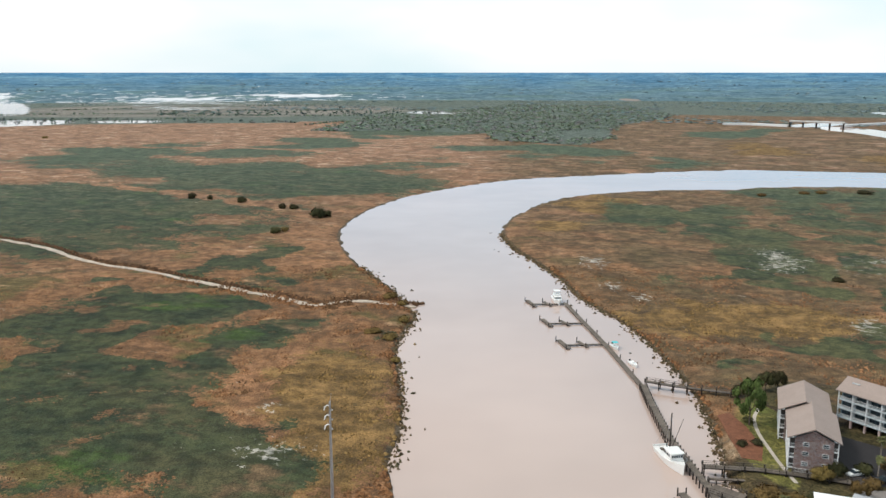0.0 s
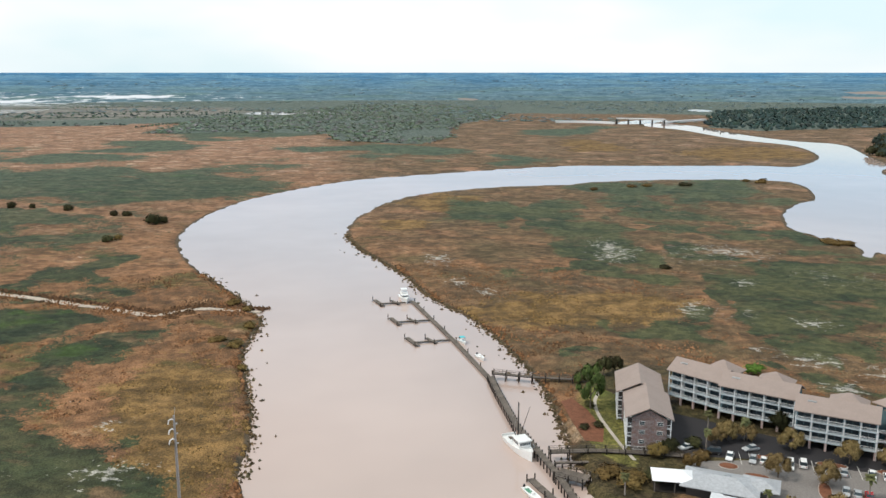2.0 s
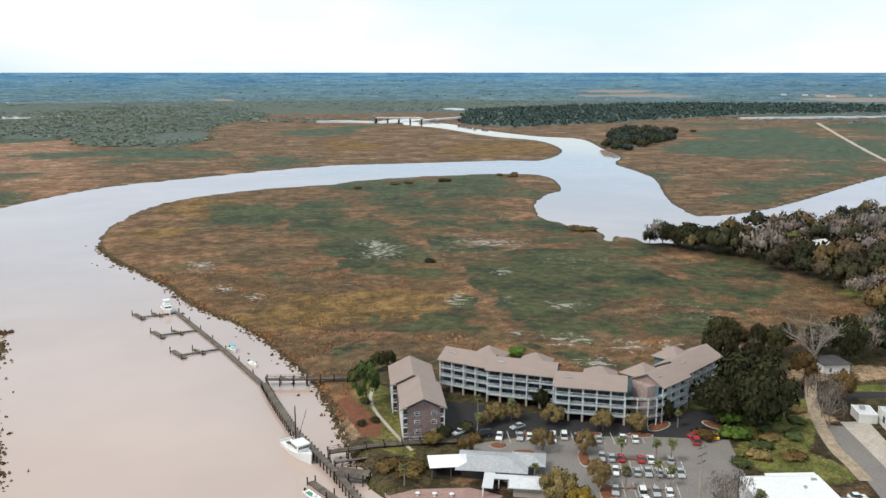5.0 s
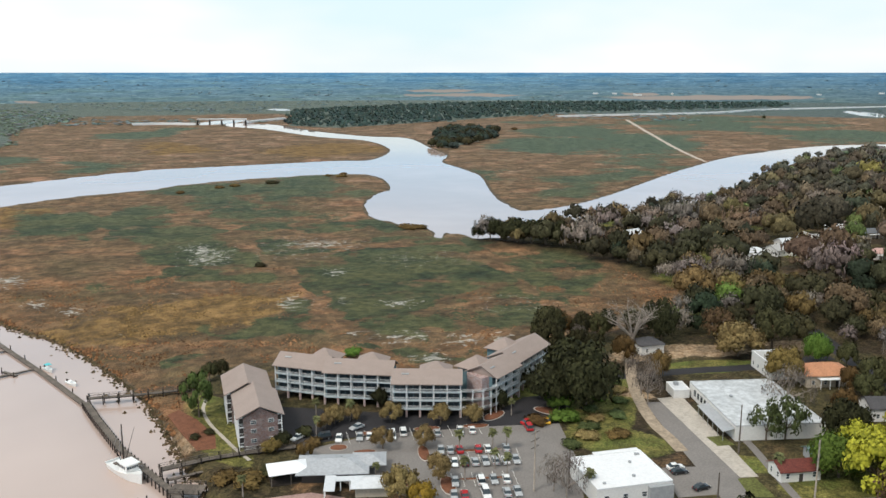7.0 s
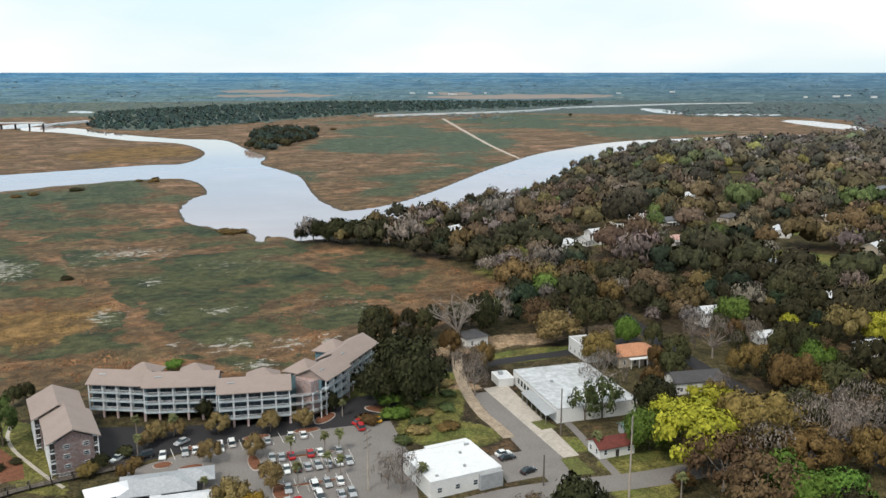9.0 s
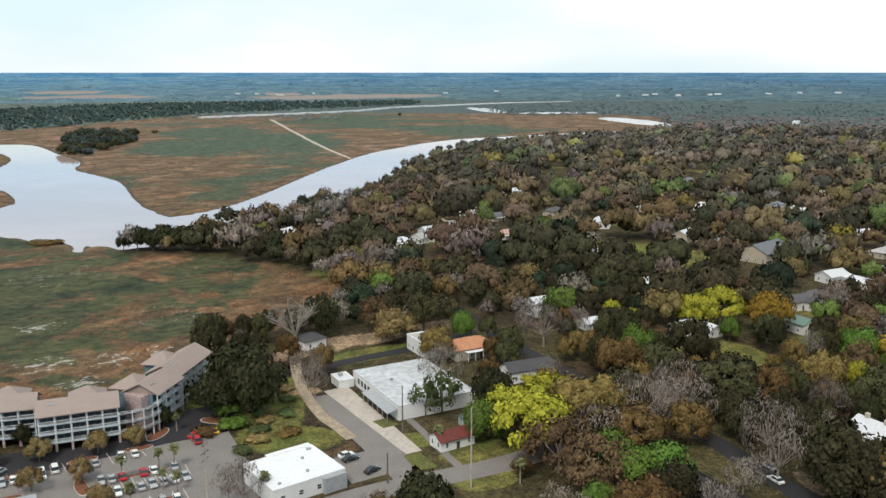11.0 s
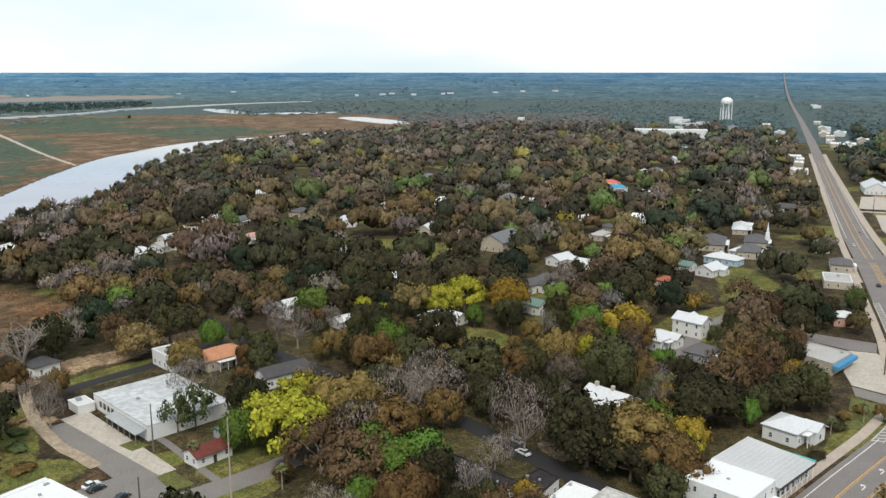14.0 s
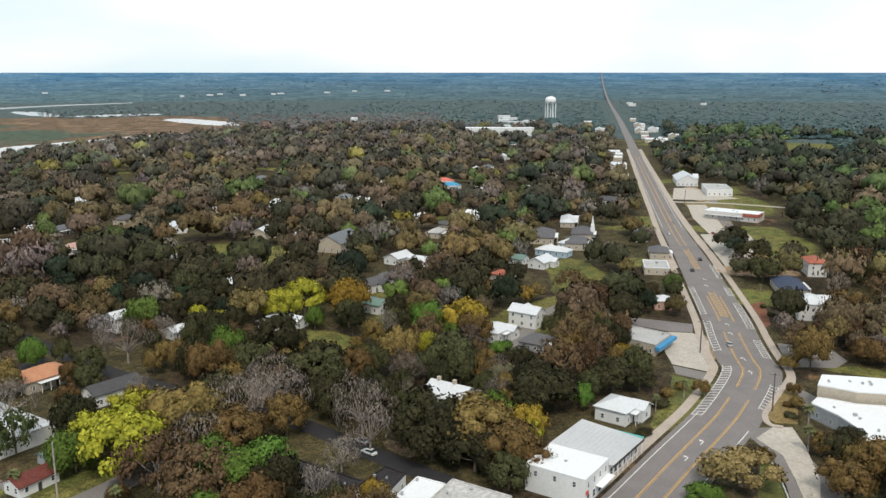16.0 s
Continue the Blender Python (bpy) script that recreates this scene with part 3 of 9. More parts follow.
HOUSES += [
    (339.1, -145.4, 14, 11, 7, -9, 'hip', 'metal', 'white'),
    (257.9, 131.9, 16, 11, 4, -33, 'hip', 'orange', 'tan'),
    (246.1, 104.4, 16, 8, 4, -38, 'gable', 'dark', 'white'),
    (316.1, 129.8, 7, 7, 6, -33, 'gable', 'metal', 'white'),
    (233.2, 80.8, 7, 6, 3, -33, 'gable', 'metal', 'white'),
    (237.2, 186.4, 9, 8, 3.6, -20, 'hip', 'dark', 'white'),
    (408.1, 252.6, 12, 9, 4, -33, 'hip', 'metal', 'white'),
    (516.4, 243.8, 16, 9, 3.4, -20, 'hip', 'slate', 'tan'),
    (575.7, 244.5, 12, 9, 4, -10, 'gable', 'metal', 'white'),
    (555.4, 217.8, 15, 9, 3.6, -10, 'hip', 'dark', 'tan'),
    (460.5, 210.8, 12, 9, 3.6, -40, 'hip', 'pink', 'white'),
    (524.2, 173.3, 14, 9, 3.6, 30, 'gable', 'metal', 'white'),
    (685, 260.7, 18, 10, 3.6, -30, 'hip', 'slate', 'tan'),
    (635.7, 284.6, 16, 9, 3.4, -20, 'hip', 'metal', 'tan'),
]
HOUSES += [
    (448.7, 257.2, 12, 8, 3.4, -20, 'gable', 'metal', 'white'),
    (777.7, 177, 14, 9, 3.4, -20, 'hip', 'slate', 'white'),
    (399.4, 329.8, 12, 8, 3.4, 0, 'gable', 'metal', 'white'),
    (606.5, 82.8, 18, 9, 3.4, -20, 'gable', 'metal', 'white'),
    (633, 133.1, 22, 7, 3.2, 0, 'flat', 'white', 'white'),
    (1128.7, -81, 26, 10, 4, 0, 'flat', 'white', 'white'),
    (845.2, -24.5, 14, 9, 4, 20, 'gable', 'metal', 'white'),
    (656.5, 85.7, 16, 9, 3.6, -20, 'hip', 'slate', 'tan'),
    (763, 174.1, 18, 9, 3.6, -20, 'hip', 'slate', 'tan'),
    (1357.4, 248.1, 16, 9, 4, 0, 'hip', 'slate', 'tan'),
    (1795.1, 208.1, 26, 12, 5, 0, 'flat', 'white', 'white'),
    (697.2, -64.8, 14, 9, 4, 30, 'gable', 'metal', 'white'),
    (1248.9, -210.6, 30, 12, 5, -9, 'flat', 'white', 'tan'),
    (1662.7, -257.5, 34, 14, 5, -9, 'flat', 'white', 'tan'),
]
HOUSES += [
    (1033.3, -193.9, 22, 12, 5, -9, 'flat', 'white', 'tan'),
    (890.7, -165.9, 20, 10, 4.5, -9, 'hip', 'metal', 'tan'),
    (807.9, -153.5, 22, 12, 4, -9, 'hip', 'dark', 'tan'),
    (1229.4, -279.9, 30, 14, 5, -9, 'flat', 'white', 'tan'),
    (1427.8, -305.6, 26, 12, 5, -9, 'gable', 'metal', 'tan'),
    (1577.1, -335, 26, 12, 5, -9, 'gable', 'metal', 'tan'),
    (1760.7, -364.3, 30, 12, 5, -9, 'flat', 'white', 'tan'),
    (833.5, -383.2, 20, 10, 4, -9, 'gable', 'metal', 'white'),
    (749.2, -367.6, 16, 10, 4, -9, 'hip', 'slate', 'white'),
    (1575.2, -187.4, 30, 14, 5, -9, 'hip', 'slate', 'tan'),
    (393.2, 32.7, 10, 8, 3.2, -33, 'gable', 'dark', 'white'),
    (348.2, 32.3, 8, 7, 3, 57, 'gable', 'slate', 'white'),
    (431.9, -45.1, 12, 8, 3.2, -33, 'gable', 'metal', 'white'),
    (437.2, -33.8, 9, 7, 3, 57, 'gable', 'green', 'white'),
]
HOUSES += [
    (480, -65.8, 12, 8, 3.2, -33, 'hip', 'metal', 'white'),
    (308.1, 104.7, 7, 6, 3, -33, 'gable', 'metal', 'white'),
    (325.3, 68.4, 9, 7, 3.2, 57, 'gable', 'slate', 'tan'),
    (618.4, 88.2, 14, 8, 3.4, -20, 'gable', 'metal', 'white'),
    (639.1, 69.6, 12, 8, 3.4, 20, 'gable', 'metal', 'white'),
    (703.4, -17.1, 14, 9, 3.4, -33, 'hip', 'metal', 'tan'),
    (977.2, -55.5, 20, 10, 4, -9, 'gable', 'metal', 'white'),
    (872.9, -33.8, 16, 9, 3.6, -9, 'hip', 'slate', 'tan'),
    (1005.6, -191.5, 24, 12, 4.5, -9, 'flat', 'white', 'tan'),
    (892.3, -173.9, 22, 12, 4.5, -9, 'flat', 'white', 'white'),
    (801.3, -157.9, 18, 12, 4.5, -9, 'flat', 'grey', 'tan'),
    (1202.8, -219.1, 26, 12, 4.5, -9, 'flat', 'white', 'white'),
    (565.3, 23.8, 12, 8, 3.4, -33, 'gable', 'metal', 'white'),
    (537.8, 4.9, 12, 8, 3.4, 57, 'hip', 'dark', 'tan'),
]
HOUSES += [
    (500.5, 91.9, 12, 8, 3.2, -20, 'gable', 'metal', 'white'),
    (382, 102.8, 10, 8, 3.2, -33, 'gable', 'metal', 'white'),
    (1304.6, -330.8, 16, 12, 5, -9, 'gable', 'metal', 'tan'),
    (1586, -343, 26, 14, 5, -9, 'flat', 'white', 'white'),
    (1500, -325, 22, 12, 4.5, -9, 'flat', 'grey', 'tan'),
    (1447, -333, 30, 14, 5, -9, 'gable', 'metal', 'white'),
    (1380, -305, 20, 12, 4.5, -9, 'flat', 'white', 'tan'),
    (1294, -287, 18, 11, 4.5, -9, 'flat', 'white', 'redfront'),
    (1215, -292, 24, 13, 5, -9, 'gable', 'white', 'white'),
    (1171, -272, 16, 11, 4.5, -9, 'flat', 'tan', 'tan'),
    (1442, -243, 24, 13, 5, -9, 'gable', 'metal', 'white'),
    (1324, -212, 20, 12, 4.5, -9, 'flat', 'white', 'white'),
    (1041.7, -193.4, 18, 11, 4.5, -9, 'flat', 'white', 'white'),
    (967, -184.5, 22, 10, 4.5, -9, 'flat', 'white', 'tan'),
]
HOUSES += [
    (588.2, 73.3, 12, 8, 3.4, -33, 'hip', 'grey', 'tan'),
    (727.0, 56.1, 13, 9, 4.6, 57, 'gable', 'metal', 'tan'),
    (926.3, 158.2, 14, 8, 3.4, -20, 'hip', 'white', 'white'),
    (428.1, 249.4, 15, 9, 3.4, -9, 'gable', 'grey', 'white'),
    (426.2, 142.1, 12, 8, 4.6, -33, 'gable', 'metal', 'white'),
    (603.2, 165.7, 14, 8, 3.4, -20, 'hip', 'grey', 'tan'),
    (505.3, 115.0, 15, 9, 4.6, -9, 'gable', 'metal', 'tan'),
    (519.7, 265.5, 12, 8, 3.4, -33, 'hip', 'white', 'white'),
    (469.8, 255.9, 13, 9, 3.4, 57, 'gable', 'grey', 'white'),
    (760.7, 16.1, 15, 9, 3.4, -9, 'gable', 'grey', 'white'),
    (576.5, -14.9, 13, 9, 3.4, 57, 'gable', 'white', 'white'),
    (511.6, 10.6, 14, 8, 3.4, -20, 'hip', 'grey', 'tan'),
]
TREES = [
    (197.7, 82.8, 'yellow', 13, 16),
    (196.9, 94.3, 'bright', 8, 11),
    (180.2, 163, 'magnolia', 12, 19),
    (172.5, 171, 'magnolia', 9.5, 13),
    (184.5, 174, 'magnolia', 11, 17),
    (173.6, 167.4, 'bright', 5, 6),
    (232.9, 189.5, 'bare', 13, 17),
    (197.2, 153.6, 'moss', 5, 14),
    (258, 163, 'amber', 10, 12),
    (207, 114.6, 'laurel', 6, 12),
    (202.1, 117.3, 'laurel', 5, 10),
    (226.8, 126, 'moss', 8, 13),
    (276, 133.2, 'oak', 4, 9),
    (250.6, 113.5, 'oak', 5, 9),
    (223.4, 105, 'magnolia', 6, 9),
    (215.3, 72.5, 'olive', 12, 16),
    (222.2, 61.7, 'moss', 10, 15),
    (242.4, 54.4, 'moss', 9, 15),
    (186.7, 70.1, 'brown', 10, 14),
    (192.6, 58.8, 'bright', 7, 11),
    (317.2, 89.5, 'yellow', 5, 8),
    (325.4, 101.4, 'yellow', 4, 8),
]
TREES += [
    (335.3, 60.9, 'yellow', 11, 16),
    (328.9, 68.9, 'yellow', 9, 14),
    (333.5, 42.5, 'gold', 10, 16),
    (326.2, 23.3, 'oak', 5, 11),
    (310.6, -4.3, 'gold', 10, 14),
    (296.6, 35.3, 'olive', 3, 4),
    (218, 24.8, 'moss', 10, 17),
    (210.4, 6.9, 'oak', 12, 16),
    (208.8, -6.5, 'olive', 12, 15),
    (217.1, -20.3, 'gold', 6, 10),
    (240.7, -26.6, 'oak', 11, 14),
    (226.5, 56.5, 'moss', 10, 15),
    (260.8, 43, 'oak', 9, 14),
    (185.3, 48.7, 'bright', 8, 12),
    (181.5, 58.9, 'brown', 11, 14),
    (282.8, -16.5, 'bright', 5, 7),
    (338, -57.3, 'brown', 9, 15),
    (204.5, 5.4, 'oak', 10, 13),
    (198.3, -5.4, 'oak', 8, 11),
    (203.1, -12.7, 'amber', 7, 11),
    (213.3, -20, 'yellow', 4, 8),
    (207.6, 21.7, 'moss', 8, 15),
]
TREES += [
    (197.8, 27.9, 'moss', 6, 9),
    (249.2, 42.4, 'oak', 12, 15),
    (270.1, 0.4, 'oak', 10, 14),
    (254.8, -14.7, 'moss', 6, 11),
    (234.5, -25.2, 'oak', 12, 14),
    (233.5, 50.6, 'moss', 11, 14),
    (189.6, 45.2, 'bright', 8, 12),
    (181.4, 18.3, 'gold', 4, 6),
    (254.4, 14.6, 'moss', 7, 12),
    (229.6, 32.8, 'oak', 7, 10),
    (208.8, 56.9, 'olive', 9, 12),
    (202.1, 65.4, 'moss', 9, 13),
    (231.3, 66.6, 'oak', 10, 13),
    (212.1, 75.9, 'olive', 9, 12),
    (195.7, 77.6, 'amber', 8, 11),
    (260, -34, 'brown', 9, 14),
    (252.8, -49.9, 'oak', 9, 11),
    (255.3, -58.4, 'oak', 6, 7),
    (210.9, -104, 'oak', 5, 7),
    (188.6, -13.3, 'oak', 6, 9),
    (194.5, -19.9, 'olive', 6, 9),
    (307.7, -52.5, 'brown', 8, 12),
]
TREES += [
    (199.9, -14, 'olive', 9, 13),
    (191.6, -69.5, 'amber', 10, 9),
    (203.9, -79.3, 'olive', 3, 4),
    (433.4, -154.3, 'oak', 11, 13),
    (476.9, -159.5, 'oak', 9, 13),
    (210.8, -93.5, 'palm', 3, 8),
    (182.4, -58, 'bright', 5, 5),
    (357, -184, 'brown', 10, 13),
    (280.3, -143.8, 'olive', 8, 9),
    (195, -105.8, 'olive', 8, 10),
    (186.3, -92.3, 'olive', 7, 9),
    (251.1, -105.3, 'olive', 2.5, 4),
    (205.8, -99.1, 'oak', 5, 7),
    (374.5, -52.9, 'brown', 8, 11),
    (396.8, -147.2, 'oak', 9, 12),
    (421.2, -203.9, 'brown', 9, 12),
    (447.9, -228.3, 'oak', 9, 12),
    (86.8, 227.1, 'pine', 6, 13),
    (105.6, 255.3, 'oak', 3, 6),
    (101.2, 253.8, 'oak', 3, 6),
]
FIELDS = [
    (2136, 2623, 308, 139, -39),
    (2708, 2217, 98, 135, -45),
    (2678, 1895, 493, 190, -46),
    (2249, 2913, 191, 119, -38),
    (2077, 1762, 36, 120, -50),
    (655, 3037, 49, 136, -5),
]
CAUSEWAYS = [[(538, 1658.3), (591.2, 1647.6), (640, 1595.3)], [(736.9, 1589.9), (796.9, 1632.7), (868, 1673.6)], [(1394.9, 1379.4), (1591.2, 1326.2), (1810, 1266.9), (2071.9, 1289.8), (2266.9, 1250.3), (2537.2, 1169.6), (2743.4, 1025)]]
CREEKS = [
    (234, 432, 39, 45, -38),
    (271, 366, 34, 29, -38),
    (178, 321, 20, 19, -38),
    (180, 258, 32, 11, -38),
    (245, 269, 20, 19, -38),
]
TRACKS = [[(-435.6, 870.5), (-308.6, 767.5), (-212.8, 702.1), (-129.9, 638.4), (-74.8, 573.5)], [(-140.7, 947.6), (-15.6, 972.2), (160.7, 880.9)], [(-473.5, 1150), (-276.3, 1150), (-101.8, 1068.7)], [(314.6, 392.5), (292.6, 330.1), (269.6, 280.1), (252.8, 244.9)], [(189.7, 665), (140.3, 510.6)], [(232.1, 632.1), (221.7, 501.8), (194.5, 392.9), (178, 319.9), (168.3, 285.5), (167.7, 249.2)], [(194, 259.8), (184.4, 232.1)], [(218.5, 443.7), (256.4, 418.4), (306.2, 407.9)], [(212.9, 405.9), (262.4, 409.6), (309.5, 389.9)], [(191.9, 333.9), (228.9, 332.5), (257.8, 302.9)]]
SHRUBS = [
    (-201.6, 679.6, 4, 5.7, 'oak', 0.5),
    (-185.4, 673.4, 2.5, 4.8, 'oak', 0.5),
    (-156.7, 658.3, 4, 5.7, 'oak', 0.5),
    (-119.4, 627.5, 4, 4.8, 'oak', 0.5),
    (-110.5, 624.8, 4, 4.8, 'oak', 0.5),
    (-87.6, 587.3, 6, 8.5, 'magnolia', 0.5),
    (-81.9, 592, 4, 5.7, 'oak', 0.5),
    (-105.6, 529.7, 4, 4.8, 'oak', 0.5),
    (-100.6, 535.5, 3, 3.8, 'olive', 0.5),
    (-23.9, 371.5, 4, 3, 'olive', 0.5),
    (-17.8, 360, 3, 2.5, 'olive', 0.5),
    (-15.9, 334.2, 3, 3, 'olive', 0.5),
    (-20.3, 311.7, 4, 2.5, 'olive', 0.5),
    (-27.3, 318.8, 4, 2.5, 'olive', 0.5),
    (-611.9, 1320.1, 6, 4, 'olive', 0.5),
    (-16.7, 285.7, 2.5, 2, 'olive', 0.5),
    (190.9, 400.9, 3.5, 3, 'oak', 0.5),
    (350.7, 704.9, 7, 4, 'oak', 0.5),
]
SHRUBS += [
    (315.4, 708.1, 6, 3, 'olive', 0.5),
    (300.1, 704.9, 5, 3, 'olive', 0.5),
    (427.6, 710.4, 6, 3.5, 'olive', 0.5),
    (260.8, 693.9, 5, 3, 'olive', 0.5),
    (316.3, 442.8, 7, 3, 'olive', 0.5),
    (322.9, 440.6, 6, 3, 'olive', 0.5),
    (419.4, 722.5, 4, 3, 'olive', 0.5),
    (438.2, 724.8, 5, 3, 'olive', 0.5),
    (317.2, 447.1, 7, 3.5, 'olive', 0.5),
    (321.8, 440.9, 6, 3, 'olive', 0.5),
    (151.8, 247.5, 4, 3.2, 'bright', 2.0),
    (87.1, 228.9, 2, 2, 'oak', 2.0),
    (152.1, 119.8, 3, 3, 'olive', 2.0),
    (102.1, 243, 2, 2, 'olive', 2.0),
    (1029.7, 1121.7, 8, 5, 'olive', 0.5),
    (1716.9, 1063.4, 5, 8, 'oak', 0.5),
    (92.4, 251, 3, 3, 'oak', 2.0),
    (80.1, 213.7, 2, 1.5, 'oak', 2.0),
]
SHRUBS += [
    (84.5, 214.3, 2, 1.5, 'oak', 2.0),
    (76.2, 185.1, 4, 3, 'olive', 2.0),
    (80.4, 180.5, 5, 3, 'olive', 2.0),
    (87, 181.5, 4, 2.5, 'oak', 2.0),
    (105.7, 172, 3, 3, 'oak', 2.0),
    (104.7, 197.3, 3, 3, 'oak', 2.0),
    (103.4, 190.1, 3, 2.5, 'olive', 2.0),
    (136.5, 208.1, 4, 4, 'oak', 2.0),
    (136.5, 203.5, 3.5, 4, 'oak', 2.0),
    (168.7, 160.2, 5, 4, 'bright', 2.0),
    (165.2, 148.3, 4, 2.2, 'amber', 2.0),
    (157.6, 147.3, 3.5, 2, 'laurel', 2.0),
    (172.8, 143.8, 4, 2, 'olive', 2.0),
    (160.9, 163.8, 4, 3, 'olive', 2.0),
    (250.6, -66.1, 3, 3, 'olive', 2.0),
    (255.5, -71.7, 2.5, 3, 'olive', 2.0),
    (241.4, -62.2, 3, 2.5, 'oak', 2.0),
    (221, -52.7, 3, 2, 'oak', 2.0),
]
SHRUBS += [
    (233.4, -97.8, 2.5, 2, 'oak', 2.0),
    (241.9, -100.2, 2, 2, 'olive', 2.0),
    (339.1, -138.4, 2.5, 2, 'olive', 2.0),
    (351.8, -131.4, 2, 2, 'oak', 2.0),
    (339, -130.3, 2, 2, 'oak', 2.0),
    (203, 172, 3.2, 2.2, 'laurel', 2.0), (198, 166, 3.6, 2, 'amber', 2.0), (192, 160, 3, 1.8, 'laurel', 2.0), (183, 153, 3.5, 2.2, 'laurel', 2.0),
    (176, 155, 3.4, 2, 'amber', 2.0), (180, 161, 3, 2, 'laurel', 2.0), (170, 152, 3.6, 2.4, 'laurel', 2.0), (188, 165, 2.6, 1.8, 'bright', 2.0),
]
LOT_TREES = [
    (115.4, 199.1, 'amber', 3.4, 5.5),
    (111.3, 197.3, 'amber', 2.55, 4.5),
    (120.6, 197.6, 'amber', 2.98, 5),
    (107.5, 195.4, 'palm', 2, 6),
    (128.7, 189.8, 'amber', 3.82, 6),
    (138.8, 179.9, 'amber', 3.82, 6),
    (147.2, 175.4, 'amber', 3.4, 5.5),
    (117, 176.7, 'amber', 3.4, 6),
    (126.3, 170.8, 'amber', 3.4, 6),
    (117.9, 153.6, 'amber', 3.82, 7),
    (104.7, 151.3, 'amber', 5.1, 8),
    (107, 146.2, 'gold', 4, 5.5),
    (159.6, 178, 'magnolia', 3, 6),
    (159.3, 172.7, 'palm', 2, 5.5),
    (132, 201.1, 'magnolia', 3, 6),
    (98.1, 184.8, 'olive', 2.5, 4),
    (131.5, 162.4, 'palm', 2, 7),
    (139.5, 158.3, 'palm', 2, 6.5),
    (142.4, 156.1, 'palm', 2, 7),
    (122.6, 149.2, 'palm', 2, 7),
    (132.8, 149.7, 'palm', 2, 6),
    (133.6, 146, 'palm', 2, 6),
]
LOT_TREES += [
    (105.7, 163.1, 'palm', 2, 5),
    (136.1, 128, 'moss', 5, 11),
    (136.1, 132.2, 'moss', 4, 9),
    (96.7, 194.6, 'magnolia', 3, 4),
    (92.7, 193.3, 'olive', 3, 3.5),
    (76.3, 175.1, 'palm', 2, 6),
    (141.8, 126, 'palm', 2, 7),
    (184.8, 103.6, 'palm', 2, 7),
    (106.6, 236.4, 'palm', 2, 6),
    (113.4, 205.8, 'palm', 2, 6.5),
    (120, 198, 'palm', 2, 7),
    (328.8, 377.5, 'magnolia', 9, 13),
    (332.9, 369.9, 'magnolia', 8, 11),
    (336.7, 362.7, 'magnolia', 10, 14),
    (340.9, 355.1, 'magnolia', 9, 13),
    (345, 347.6, 'magnolia', 10, 14),
    (348, 339.1, 'magnolia', 10, 14),
    (351, 328.6, 'magnolia', 9, 13),
    (326.4, 386.1, 'magnolia', 5, 8),
    (437.6, 243.2, 'brown', 6, 12),
    (177.1, 76.3, 'palm', 2, 7),
    (180.6, 77.3, 'olive', 3, 5),
]
LOT_TREES += [
    (219.4, 87.6, 'yellow', 9, 13),
    (209.2, 93.7, 'yellow', 8, 11),
    (237.1, -59.5, 'palm', 2, 6),
    (248.3, -70.7, 'palm', 2, 6.5),
    (250.7, -76.6, 'olive', 3, 5),
    (225.4, -99.4, 'palm', 2.5, 8),
    (241.1, -102.4, 'olive', 2.5, 3.5),
    (209.1, -96.5, 'olive', 4, 6),
    (198, -102.4, 'olive', 6, 8),
    (375.5, -138.5, 'palm', 2, 5),
    (356.4, -140.3, 'brown', 4, 6),
    (339.3, -161.6, 'olive', 9, 11),
    (302, -140.7, 'brown', 9, 11),
    (289, -121.5, 'brown', 8, 9),
    (274.3, -112.6, 'olive', 3.5, 5),
]
LAGOONS = [
    (-867, 2929, 789, 792, 6),
    (-718, 2417, 360, 258, 1),
]

TOWN = TOWN_EDGE + [(1500, 380), (2600, 300), (4900, 200), (4900, -4900), (60, -4900), (60, -40), (80, 40), (72, 120)]
STREETS = [
    ([(309, 164.5), (286, 137.1), (267, 111), (251.3, 85.9), (228.5, 45.3), (214.6, 28.8), (201.6, 13), (180, -14)], 6.5, "dark"),
    ([(201.3, 152.9), (184.8, 128.5), (171.3, 107.7), (160, 92)], 8.5, "pale"),
    ([(120, 121), (149.7, 108.6), (165.2, 98.6), (180, 87.5), (199, 76), (232, 57)], 8.0, "pale"),
    ([(203, 178), (233.7, 163.2), (251.7, 153.5), (283.1, 142.5)], 5.5, "dark"),
    ([(281.6, -16.2), (337.8, -36.5), (359.9, -51), (400, -80)], 6.0, "pale"),
    ([(262, -104), (232, -112), (205, -112)], 8.0, "pale"),
    ([(226, -85), (205, -88), (176, -90)], 9.0, "pale"),
    ([(470, -110), (520, -172), (600, -186), (760, -230)], 6.0, "pale"),
]
GROUND_Z = 2.0


# ---- small helpers for the plan ----
def catmull(pts, n=6):
    """A smooth line through the given points."""
    P = np.array(pts, float)
    P = np.vstack([2 * P[0] - P[1], P, 2 * P[-1] - P[-2]])
    out = []
    for i in range(1, len(P) - 2):
        for s in np.linspace(0, 1, n, endpoint=False):
            a, b, c, d = P[i - 1:i + 3]
            out.append(0.5 * (2 * b + (c - a) * s + (2 * a - 5 * b + 4 * c - d) * s * s + (3 * b - a - 3 * c + d) * s ** 3))
    return np.array(out + [P[-2]])


def seg_dist(X, Y, line):
    d = np.full(X.shape, 1e9)
    for (ax, ay), (bx, by) in zip(line[:-1], line[1:]):
        ux, uy = bx - ax, by - ay
        s = np.clip(((X - ax) * ux + (Y - ay) * uy) / (ux * ux + uy * uy + 1e-9), 0, 1)
        d = np.minimum(d, np.hypot(X - ax - s * ux, Y - ay - s * uy))
    return d


